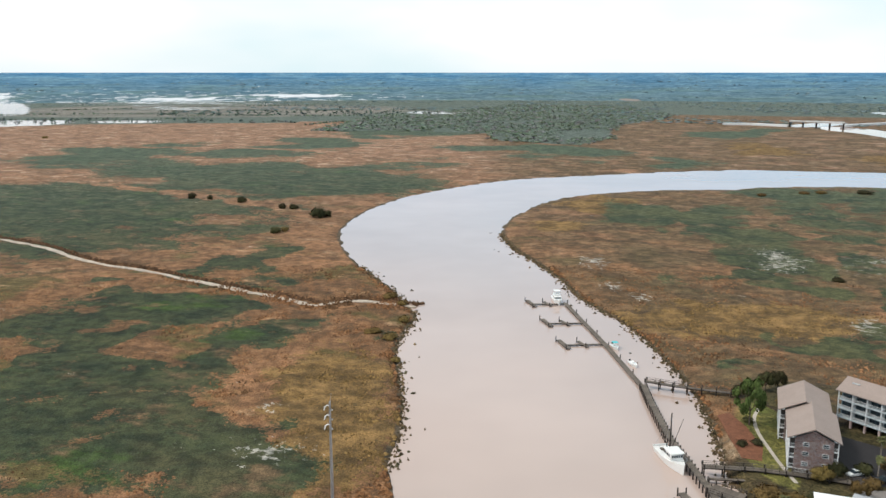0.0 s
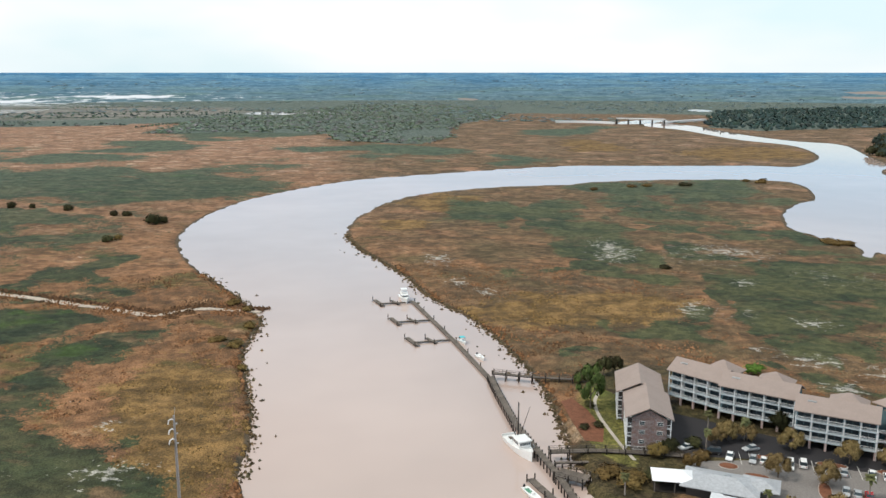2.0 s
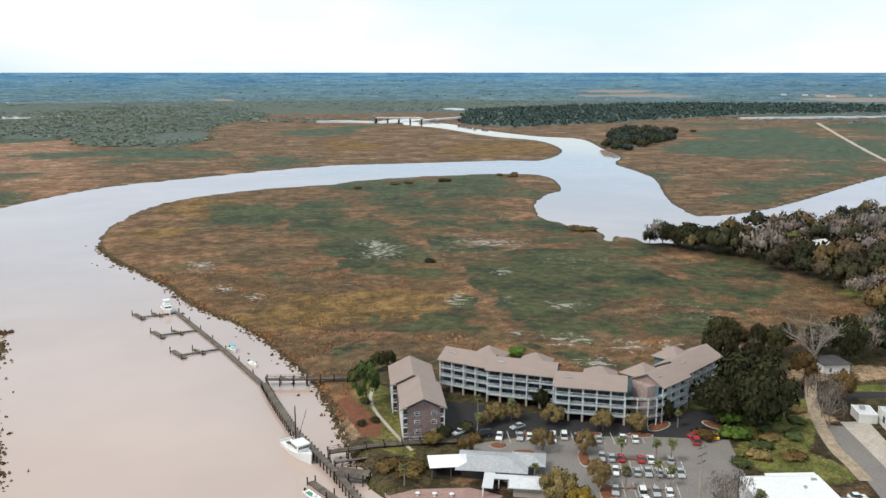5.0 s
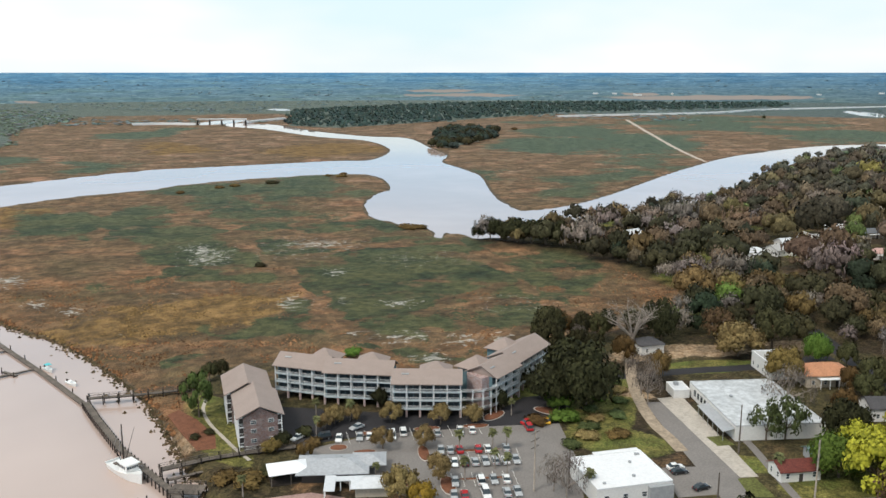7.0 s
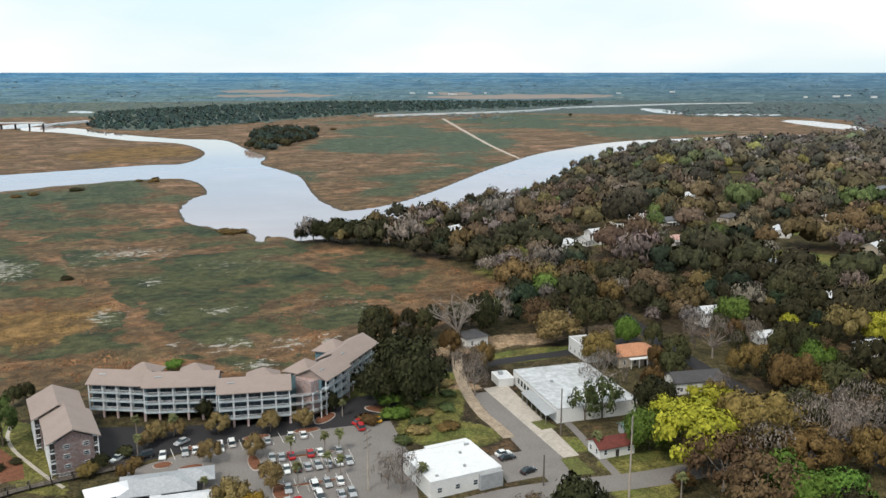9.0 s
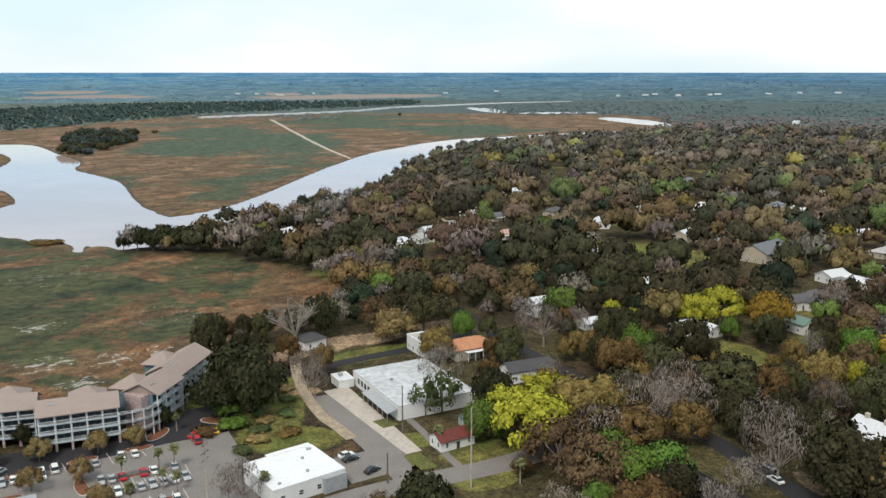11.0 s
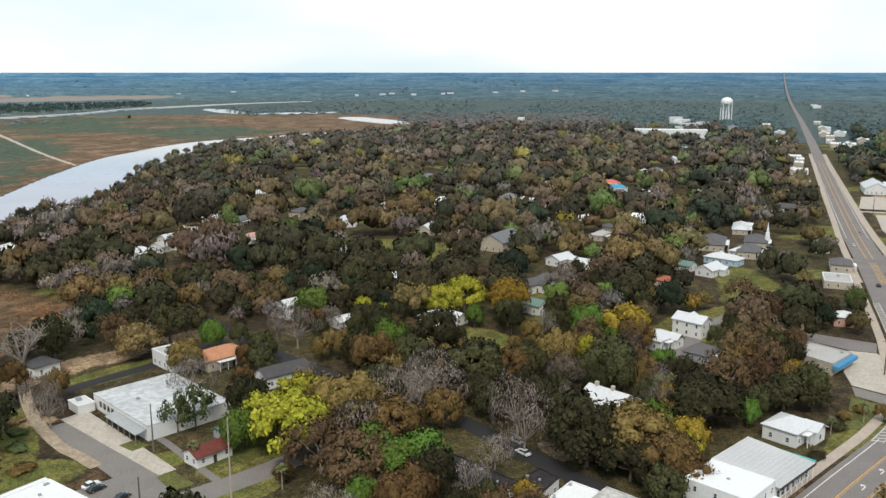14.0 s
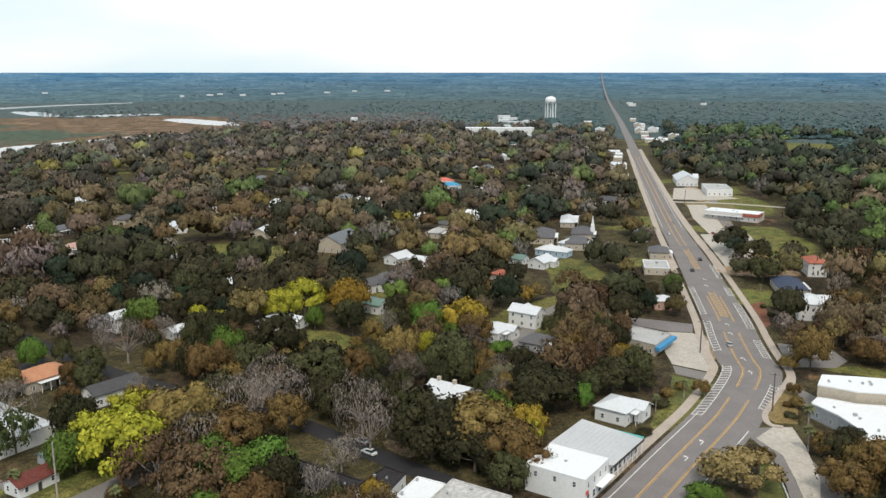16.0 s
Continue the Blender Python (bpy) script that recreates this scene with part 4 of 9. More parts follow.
def inside(X, Y, poly):
    r = np.zeros(X.shape, bool)
    P = list(poly)
    for (ax, ay), (bx, by) in zip(P, P[1:] + P[:1]):
        if ay != by:
            r ^= ((ay > Y) != (by > Y)) & (X < (bx - ax) * (Y - ay) / (by - ay) + ax)
    return r


def vnoise(X, Y, scale, seed=0):
    """Smooth value noise in 0..1."""
    x, y = X / scale + seed * 17.3, Y / scale + seed * 31.7
    xi, yi = np.floor(x), np.floor(y)
    fx, fy = x - xi, y - yi
    fx, fy = fx * fx * (3 - 2 * fx), fy * fy * (3 - 2 * fy)

    def h(a, b):
        v = np.sin(a * 127.1 + b * 311.7 + seed * 74.7) * 43758.5453
        return v - np.floor(v)
    return (h(xi, yi) * (1 - fx) + h(xi + 1, yi) * fx) * (1 - fy) + (h(xi, yi + 1) * (1 - fx) + h(xi + 1, yi + 1) * fx) * fy


def ellipse_field(X, Y, rows):
    """1 in the middle of a patch, 0 at its rim, below that outside."""
    f = np.full(X.shape, -1.0)
    for cx, cy, a, b, turn in rows:
        c, s = math.cos(radians(turn)), math.sin(radians(turn))
        dx, dy = X - cx, Y - cy
        f = np.maximum(f, 1 - np.hypot((dx * c + dy * s) / max(a, 2), (dy * c - dx * s) / max(b, 2)))
    return f


RIVER_LINE = np.vstack([catmull(BANK_WEST + BANK_FAR + BANK_EAST, 4), catmull(BANK_TOWN + BANK_SPIT, 4)])
RIVER_POLY = [tuple(p) for p in RIVER_LINE]


def water_distance(X, Y):
    """Metres to the nearest bank: above zero on land, below zero in the water."""
    d = seg_dist(X, Y, RIVER_POLY + RIVER_POLY[:1])
    d = np.where(inside(X, Y, RIVER_POLY), -d, d)
    return d


def rise(R):
    return np.where(R > 2500, 98 * ((R - 2500) / 2450) ** 2, 0)


def fast_mesh(name, V, Q, mat=None, smooth=False):
    """A mesh out of arrays of corners and quads (or triangles)."""
    me = bpy.data.meshes.new(name)
    V, Q = np.asarray(V, np.float32), np.asarray(Q, np.int32)
    k = Q.shape[1]
    me.vertices.add(len(V))
    me.vertices.foreach_set("co", V.ravel())
    me.loops.add(Q.size)
    me.polygons.add(len(Q))
    me.polygons.foreach_set("loop_start", np.arange(0, Q.size, k, dtype=np.int32))
    me.loops.foreach_set("vertex_index", Q.ravel())
    me.update(calc_edges=True)
    if smooth:
        me.polygons.foreach_set("use_smooth", np.ones(len(Q), bool))
    if mat:
        me.materials.append(mat)
    return me


# ---- ground, water and distance ----
LAWNS = [(186, 112, 9, 5, -60), (240, 163, 22, 7, -27), (205, 96, 12, 8, -30), (292, 42, 30, 14, 30), (216, 90, 14, 8, -33), (92, 226, 8, 20, 0), (182, 176, 12, 26, 30), (84, 208, 6, 20, 0), (249, -78, 8, 20, 40), (170, 142, 10, 16, 30), (330, -30, 25, 14, 0), (236, -66, 6, 16, 54), (640, -215, 60, 25, -8), (420, -60, 30, 14, 0), (480, -190, 60, 20, -8), (176, 84, 6, 10, 57)]
LAWNS += [(188, 165, 36, 12, 42), (327.9, -18.6, 16, 7, -33), (355.2, -39.5, 18, 7, -33), (277, -18.8, 12, 6, -33), (386.9, -54.6, 16, 8, -33), (337.3, -4, 12, 7, -33), (337, 23.8, 14, 8, -33), (374.7, -70.8, 14, 7, -33), (192, 92, 16, 9, -30), (1190, -500, 110, 62, 0), (1180, -300, 60, 14, -9)]
SANDS = [(198, 170, 5, 22, 20), (240, 182, 30, 10, -20), (78, 225, 6, 22, 0), (300, -88, 18, 16, -10), (283, 158, 14, 8, -30), (228, 128, 10, 5, 60),
         (360, -70, 30, 12, -10), (212, 14, 4, 8, -50), (246, 60, 6, 30, 30), (135, 118, 5, 14, 57), (560, -175, 40, 12, -8), (700, -200, 60, 12, -8), (420, -150, 16, 30, -8), (1330, -305, 190, 16, -9), (256, 172, 20, 9, -33)]
WOOD_AREAS = {}
WOOD_AREAS["swamp"] = [(-230.6, 1466.7), (-184.3, 1950.4), (-34.4, 2169.6), (199.7, 2642.8), (502.0, 2598.9), (551.7, 2027.4), (332.6, 1604.9), (256.0, 1293.2), (190.2, 1173.7), (71.8, 1271.6), (70.3, 1412.6), (-82.0, 1480.9)]
WOOD_AREAS["pine"] = [(755.7, 1466.4), (1079.9, 2028.9), (1717.7, 2165.7), (2055.6, 1996.0), (2513.5, 1486.3), (2327.6, 1366.7), (1550.8, 1504.7), (1040.1, 1384.3), (805.6, 1344.4)]
WOOD_AREAS["island"] = [(697.3, 921.9), (881.8, 1154.7), (967.0, 1219.1), (991.4, 1123.4), (872.2, 988.1), (697.2, 878.8)]
WOOD_AREAS["strip"] = [(-660.6, 2000.9), (-746.8, 2264.8), (-35.4, 2232.2), (-32.2, 2027.3)]
WOOD_AREAS["levee"] = [(-1069.8, 1656.5), (-1226.5, 1902.1), (-771.5, 1856.4), (-290.2, 1812.8), (-274.3, 1712.0), (-704.4, 1693.1)]
WOOD_AREAS["east"] = [(1860.7, 858.1), (2303.7, 1177.7), (2742.2, 904.9), (3005.0, 491.5), (1529.8, 244.7), (1508.4, 403.1), (1934.0, 519.4), (1973.0, 648.6)]


def seg_tracks(X, Y):
    """Metres to the nearest old track through the marsh."""
    d = np.full(X.shape, 1e9)
    for line in TRACKS:
        d = np.minimum(d, seg_dist(X, Y, catmull(line, 4)) / max(1.0, math.hypot(*line[0]) / 400))
    return d + 6 * (vnoise(X, Y, 11, 44) - 0.3)


def fbm(X, Y, scale, seed, octaves=4):
    """Layered value noise about 0."""
    return sum((vnoise(X, Y, scale / 2 ** k, seed + k) - 0.5) / 2 ** k for k in range(octaves))


def sedge_field(X, Y):
    """Above a half where green sedge grows, below it where brown reeds stand."""
    R = np.hypot(X, Y)
    far = np.clip((R - 350) / 500, 0, 1)
    amp = np.clip(R * 0.20, 40, 180)
    bx = X + amp * ((1 - far) * fbm(X, Y, 48, 51) + far * fbm(X, Y, 190, 52))
    by = Y + amp * ((1 - far) * fbm(X, Y, 48, 57) + far * fbm(X, Y, 190, 58))
    return ellipse_field(bx, by, GREEN_PATCHES) * 1.5 + 0.46 + 1.3 * ((1 - far) * fbm(X, Y, 30, 61) + far * fbm(X, Y, 130, 62))


def build_ground():
    az = np.concatenate([np.arange(-32, 122.01, 0.24), np.arange(125, 328, 3.0)])
    dep = np.concatenate([np.arange(31, 6.0, -0.135), np.arange(6.0, 2.1, -0.04)])
    R = np.concatenate([[1.0, 40, 80, 120], EYE / np.tan(np.radians(dep))])
    R = np.concatenate([R[R < 2500], np.linspace(2500, 3000, 8)])
    A = np.radians(az)
    RR, AA = np.meshgrid(R, A, indexing="ij")
    X, Y = RR * np.sin(AA), RR * np.cos(AA)
    wd = water_distance(X, Y)
    tw = inside(X, Y, TOWN)
    td = seg_dist(X, Y, TOWN_EDGE)
    town = np.clip(0.5 + np.where(tw, td, -td) / 6, 0, 1)
    marsh_z = 0.45 + 0.35 * vnoise(X, Y, 9, 1) + 0.3 * vnoise(X, Y, 3.1, 2) * (RR < 900)
    green = sedge_field(X, Y)
    reedy = np.clip(0.75 - green, 0, 1) * np.clip((520 - RR) / 200, 0, 1)
    marsh_z = marsh_z + reedy * (0.7 * (vnoise(X, Y, 6.5, 31) - 0.35) + 0.6 * (vnoise(X, Y, 2.9, 32) - 0.4))
    marsh_z = np.maximum(marsh_z, 0.25)
    sunk = np.clip((np.minimum(seg_dist(X, Y, catmull(DITCH_A, 5)), seg_dist(X, Y, catmull(DITCH_B, 5)) * 0.4) - 4) / 6, 0, 1)
    marsh_z = 0.2 + (marsh_z - 0.2) * sunk
    land = marsh_z + (GROUND_Z - marsh_z) * town
    land = np.where(RR < 60, GROUND_Z, land)
    bank = np.clip(wd / np.maximum(1.6, RR * 0.012), -1, 1)
    bank = bank + 0.5 * (vnoise(X, Y, 5, 3) - 0.5) * (np.abs(bank) < 1) * (RR < 700)
    Z = np.where(bank > 0, bank * land, bank * 2.0) + rise(RR)
    n, k = X.shape
    V = np.stack([X, Y, Z], -1).reshape(-1, 3)
    i = np.arange(n - 1)[:, None] * k
    j = np.arange(k)[None, :]
    j2 = (j + 1) % k
    Q = np.stack([i + j, i + k + j, i + k + j2, i + j2], -1).reshape(-1, 4)[:, ::-1]
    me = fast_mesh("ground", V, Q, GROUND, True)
    wood = np.full(X.shape, -1.0)
    for key, poly in WOOD_AREAS.items():
        d = seg_dist(X, Y, poly + poly[:1])
        wood = np.maximum(wood, np.clip(np.where(inside(X, Y, poly), d, -d) / 20, -1, 1))
    wood = np.maximum(wood, np.clip((RR - np.where(np.degrees(AA) < 8, 1720, 2050)) / 150, -1, 1))
    fields = {
        "green": green - 0.22 * ((X > 30) & (RR < 1700)) - 1.3 * np.clip(1.2 - seg_tracks(X, Y) / 5.0, 0, 1), "gold": ellipse_field(X, Y, GOLD_PATCHES) * 1.3 + 0.45,
        "olive": np.clip((X - 30) / 60, 0, 1) * np.clip(1.3 - np.abs(wd - 14) / 40 * (wd < 14), 0, 1), "marsh_haze": 0.75 * np.clip((RR - 420) / 700, 0, 1), "creeks": ellipse_field(X, Y, CREEKS) * 2.0, "pale": ellipse_field(X, Y, PALE_PATCHES), "town": town * (RR < 1400), "wood": np.maximum(wood, np.where(tw & (RR > 1300), 1.0, -1.0)),
        "mud": np.clip(1.15 - wd / np.maximum(3.0, RR * 0.008), 0, 1) * (1 - town * 0.4), "wet": np.maximum(ellipse_field(X, Y, PONDS) * 3, ellipse_field(X, Y, LAGOONS) * 0.8 - 0.1),
        "dense": np.clip((np.degrees(AA) - 45) / 20, 0, 1) * (np.degrees(AA) < 200),
        "pans": np.clip(ellipse_field(X, Y, [(-620, 2300, 620, 420, 5)]) * 4, 0, 0.9),
        "lawn": np.maximum(ellipse_field(X, Y, LAWNS) * 3.0 + 0.3, (vnoise(X, Y, 34, 77) - 0.70) * 8 * (RR > 300)), "sand": ellipse_field(X, Y, SANDS) * 1.5 + 0.2,
    }
    for key, val in fields.items():
        me.attributes.new(key, "FLOAT", "POINT").data.foreach_set("value", val.ravel().astype(np.float32))
    return tagged(new("ground", me), "brown and green tidal marsh and sandy leaf-littered town ground", "ground", kind="structure")


def build_backdrop():
    az = np.radians(np.concatenate([np.arange(-32, 122.01, 0.3), np.arange(125, 328, 3.0)]))
    R = np.linspace(2990, 4950, 60)
    RR, AA = np.meshgrid(R, az, indexing="ij")
    X, Y = RR * np.sin(AA), RR * np.cos(AA)
    Z = rise(RR) - 0.5 + np.where(RR < 4700, 6 * (vnoise(X, Y, 60, 7) - 0.5), 0) * np.clip((RR - 2990) / 100, 0, 1)
    n, k = X.shape
    i = np.arange(n - 1)[:, None] * k
    j = np.arange(k)[None, :]
    Q = np.stack([i + j, i + k + j, i + k + (j + 1) % k, i + (j + 1) % k], -1).reshape(-1, 4)[:, ::-1]
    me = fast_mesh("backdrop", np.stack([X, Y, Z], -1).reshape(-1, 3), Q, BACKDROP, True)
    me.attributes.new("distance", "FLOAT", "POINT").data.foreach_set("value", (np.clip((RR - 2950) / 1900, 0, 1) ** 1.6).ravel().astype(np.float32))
    me.attributes.new("polar", "FLOAT_VECTOR", "POINT").data.foreach_set("vector", np.stack([AA * 4000, RR, 0 * RR], -1).astype(np.float32).ravel())
    me.attributes.new("dense", "FLOAT", "POINT").data.foreach_set("value", np.clip((np.degrees(AA) - 40) / 35, 0, 1).ravel().astype(np.float32))
    me.attributes.new("wet", "FLOAT", "POINT").data.foreach_set("value", np.maximum(ellipse_field(X, Y, PONDS) * 1.6, ellipse_field(X, Y, LAGOONS) * 0.55 - 0.05).ravel().astype(np.float32))
    me.attributes.new("field", "FLOAT", "POINT").data.foreach_set("value", (ellipse_field(X, Y, FIELDS) * 2).ravel().astype(np.float32))
    return tagged(new("backdrop", me), "blue-green wooded plain, coloured with haze, reaching the horizon", "backdrop", kind="structure")


build_ground()
build_backdrop()
wa = np.radians(np.arange(0, 360, 5))
disc = bmesh.new()
ring = [disc.verts.new((2950 * math.cos(a), 2950 * math.sin(a), 0)) for a in wa]
disc.faces.new(ring)
water_me = bpy.data.meshes.new("water")
disc.to_mesh(water_me)
disc.free()
water_me.materials.append(WATER)
tagged(new("water", water_me), "still muddy tidal river with pale sky reflections", "water", kind="structure")

# ---- builders ----
def part(name, bm, mat, parent=None, label="", smooth=False):
    """Links a bmesh as one mesh object under a thing or a part."""
    me = bpy.data.meshes.new(name)
    bm.to_mesh(me)
    bm.free()
    if smooth:
        me.polygons.foreach_set("use_smooth", np.ones(len(me.polygons), bool))
    me.materials.append(mat)
    return part_me(name, me, parent, label)


def part_me(name, me, parent=None, label="", at=None):
    ob = new(name, me)
    if parent:
        ob.parent = parent
    if at is not None:
        ob.matrix_basis = at
    if label:
        ob["label"] = label
    return ob


def thing(name, at, label, category, group="", kind=""):
    """An empty at a thing's base that carries its parts."""
    ob = new(name)
    ob.empty_display_size = 0.5
    ob.matrix_basis = at
    return tagged(ob, label, category, group, kind)


def box(bm, x0, y0, z0, x1, y1, z1, bev=0.0):
    vs = [bm.verts.new(p) for p in ((x0, y0, z0), (x1, y0, z0), (x1, y1, z0), (x0, y1, z0), (x0, y0, z1), (x1, y0, z1), (x1, y1, z1), (x0, y1, z1))]
    fs = [bm.faces.new([vs[i] for i in q]) for q in ((3, 2, 1, 0), (4, 5, 6, 7), (0, 1, 5, 4), (1, 2, 6, 5), (2, 3, 7, 6), (3, 0, 4, 7))]
    if bev:
        es = list({e for f in fs for e in f.edges})
        bmesh.ops.bevel(bm, geom=es, offset=bev, segments=1, affect="EDGES")
    return fs


def boxed(x0, y0, z0, x1, y1, z1, bev=0.0):
    bm = bmesh.new()
    box(bm, x0, y0, z0, x1, y1, z1, bev)
    return bm


def tube(bm, pts, radii, n=7):
    """A tapered tube along points."""
    rings = []
    for i, (p, r) in enumerate(zip(pts, radii)):
        p = Vector(p)
        way = (Vector(pts[min(i + 1, len(pts) - 1)]) - Vector(pts[max(i - 1, 0)])).normalized()
        a = way.orthogonal().normalized()
        b = way.cross(a)
        rings.append([bm.verts.new(p + (a * math.cos(k * 2 * math.pi / n) + b * math.sin(k * 2 * math.pi / n)) * r) for k in range(n)])
    for q, s in zip(rings[:-1], rings[1:]):
        for k in range(n):
            bm.faces.new((q[k], q[(k + 1) % n], s[(k + 1) % n], s[k]))
    bm.faces.new(rings[0][::-1])
    bm.faces.new(rings[-1])


def poly_prism(bm, pts, z0, z1):
    """A flat slab with the outline pts."""
    lo, hi = [bm.verts.new((x, y, z0)) for x, y in pts], [bm.verts.new((x, y, z1)) for x, y in pts]
    bm.faces.new(lo[::-1])
    bm.faces.new(hi)
    n = len(pts)
    for i in range(n):
        bm.faces.new((lo[i], lo[(i + 1) % n], hi[(i + 1) % n], hi[i]))


def strip(line, half, z, off=0.0, thick=0.0):
    """A ribbon along a plan line; off shifts it to the left."""
    P = np.array(line, float)
    T = np.gradient(P, axis=0)
    N = np.stack([-T[:, 1], T[:, 0]], -1) / np.maximum(np.hypot(T[:, 0], T[:, 1]), 1e-9)[:, None]
    bm = bmesh.new()
    halves = np.broadcast_to(half, len(P))
    offs = np.broadcast_to(off, len(P))
    a = [bm.verts.new((*(p + n * (o + k)), z)) for p, n, k, o in zip(P, N, halves, offs)]
    b = [bm.verts.new((*(p + n * (o - k)), z)) for p, n, k, o in zip(P, N, halves, offs)]
    for i in range(len(P) - 1):
        bm.faces.new((a[i], b[i], b[i + 1], a[i + 1]))
    if thick:
        c = [bm.verts.new((v.co.x, v.co.y, z - thick)) for v in a]
        d = [bm.verts.new((v.co.x, v.co.y, z - thick)) for v in b]
        for i in range(len(P) - 1):
            bm.faces.new((a[i + 1], c[i + 1], c[i], a[i]))
            bm.faces.new((b[i], d[i], d[i + 1], b[i + 1]))
    return bm


def cut_line(line, a, b, n=12):
    """The stretch of a plan line between a and b metres from its start."""
    P = np.array(line, float)
    s = np.concatenate([[0], np.cumsum(np.hypot(*np.diff(P, axis=0).T))])
    t = np.linspace(a, b, n)
    return np.stack([np.interp(t, s, P[:, 0]), np.interp(t, s, P[:, 1])], -1)


# ---- roads ----
HW = catmull(HIGHWAY[:-1] + [(1991.7, -375.2), (2450, -446), (2980, -527), (3700, -638), (4830, -813)], 8)
HW_Z = GROUND_Z + 0.06
road_line = np.vstack([[[150, -22]], HW])
road_bm = strip(road_line, np.interp(np.hypot(road_line[:, 0], road_line[:, 1]), [360, 520, 900, 1700, 2600, 4700], [9.6, 7.8, 6.3, 5.4, 4.2, 3.4]), HW_Z)
for v in road_bm.verts:
    v.co.z += float(rise(np.hypot(v.co.x, v.co.y))) + 3.0 * min(1.0, max(0.0, (math.hypot(v.co.x, v.co.y) - 2300) / 600))
hw = part("road", road_bm, ASPHALT)
tagged(hw, "worn grey asphalt highway running straight to the horizon", "road", kind="structure")
sw = part("pavement", strip(cut_line(road_line, 0, 330, 100), 1.5, HW_Z + 0.10, 12.2, 0.12), CONCRETE)
tagged(sw, "pale concrete pavement beside the highway", "pavement", kind="structure")
sw = part("pavement", strip(cut_line(road_line, 120, 330, 70), 1.4, HW_Z + 0.10, -12.2, 0.12), CONCRETE)
tagged(sw, "pale concrete pavement beside the highway", "pavement", kind="structure")
verge = part("road_shoulder", strip(cut_line(road_line, 300, 1000, 60), 1.8, HW_Z - 0.02, np.interp(np.linspace(300, 1000, 60), [330, 480, 900], [11.2, 9.2, 7.8])), CONCRETE)
tagged(verge, "sandy concrete shoulder beside the highway", "road shoulder", kind="structure")
verge = part("road_shoulder", strip(cut_line(road_line, 300, 1000, 60), 2.2, HW_Z - 0.02, -np.interp(np.linspace(300, 1000, 60), [330, 480, 900], [11.6, 9.6, 8.2])), CONCRETE)
tagged(verge, "sandy concrete shoulder beside the highway", "road shoulder", kind="structure")
for pts, width, tone in STREETS:
    st = part("street", strip(catmull(pts, 5), width / 2, GROUND_Z + 0.04 - 0.004 * STREETS.index((pts, width, tone)), 0), ASPHALT_DARK if tone == "dark" else ASPHALT_PALE)
    tagged(st, "narrow dark asphalt side street" if tone == "dark" else "pale worn asphalt side street", "street", kind="structure")


def marking(name, bm, mat, label):
    tagged(part(name, bm, mat), label, "road marking", kind="structure")


MZ = HW_Z + 0.012
for off in (2.9, -2.9):
    for a, b in ((0, 118), (128, 190), (205, 245)):
        marking("yellow_line", strip(cut_line(road_line, a, b, 30), 0.14, MZ, off), PAINT_YELLOW, "solid yellow centre turn lane line")
        marking("yellow_line", strip(cut_line(road_line, a, b, 30), 0.06, MZ, off - 0.5 * np.sign(off)), PAINT_YELLOW, "thin yellow centre turn lane line")
for off, a, b in ((8.0, 0, 100), (-8.0, 0, 95), (6.0, 420, 900), (-6.0, 420, 900)):
    marking("edge_line", strip(cut_line(road_line, a, b, 40), 0.13, MZ, off), PAINT_WHITE, "white edge line")


def hatch(line, off0, off1, step, mat, thick=0.22, slant=1.6):
    """Slanted bars between two offsets of a line, with its two long edges."""
    P = np.array(line)
    T = np.gradient(P, axis=0)
    T /= np.hypot(T[:, 0], T[:, 1])[:, None]
    N = np.stack([-T[:, 1], T[:, 0]], -1)
    bm = bmesh.new()
    for i in range(0, len(P) - 1, step):
        a, b = P[i] + N[i] * off0, P[i] + N[i] * off1 + T[i] * slant
        t = T[i] * thick
        bm.faces.new([bm.verts.new((*q, MZ)) for q in (a - t, a + t, b + t, b - t)])
    for off in (off0, off1):
        for i in range(len(P) - 1):
            q = [P[i] + N[i] * (off - 0.1), P[i] + N[i] * (off + 0.1), P[i + 1] + N[i + 1] * (off + 0.1), P[i + 1] + N[i + 1] * (off - 0.1)]
            bm.faces.new([bm.verts.new((*p, MZ)) for p in q])
    bmesh.ops.recalc_face_normals(bm, faces=list(bm.faces))
    return bm


for a, b, o0, o1, n in ((98, 150, 9.2, 6.4, 21), (166, 205, 9.2, 6.6, 14), (214, 262, 9.2, 6.8, 18), (112, 135, -9.2, -6.6, 10), (160, 182, -9.2, -6.8, 10), (196, 235, -9.2, -6.6, 16), (246, 262, -9.2, -7, 7), (280, 310, -9.2, -7, 12)):
    marking("hatched_parking_strip", hatch(cut_line(road_line, a, b, n), o0, o1, 1, PAINT_WHITE), PAINT_WHITE, "white hatched strip beside the kerb")
for a, b, n in ((212, 252, 15), (300, 350, 16)):
    marking("hatched_median", hatch(cut_line(road_line, a, b, n), -1.4, 1.4, 1, PAINT_YELLOW, 0.45, 0.9), PAINT_YELLOW, "orange-yellow hatched median")
marking("yellow_line", strip(cut_line(road_line, 360, 900, 40), 0.2, MZ, 1.7), PAINT_YELLOW, "solid yellow centre turn lane line")
marking("yellow_line", strip(cut_line(road_line, 360, 900, 40), 0.2, MZ, -1.7), PAINT_YELLOW, "solid yellow centre turn lane line")


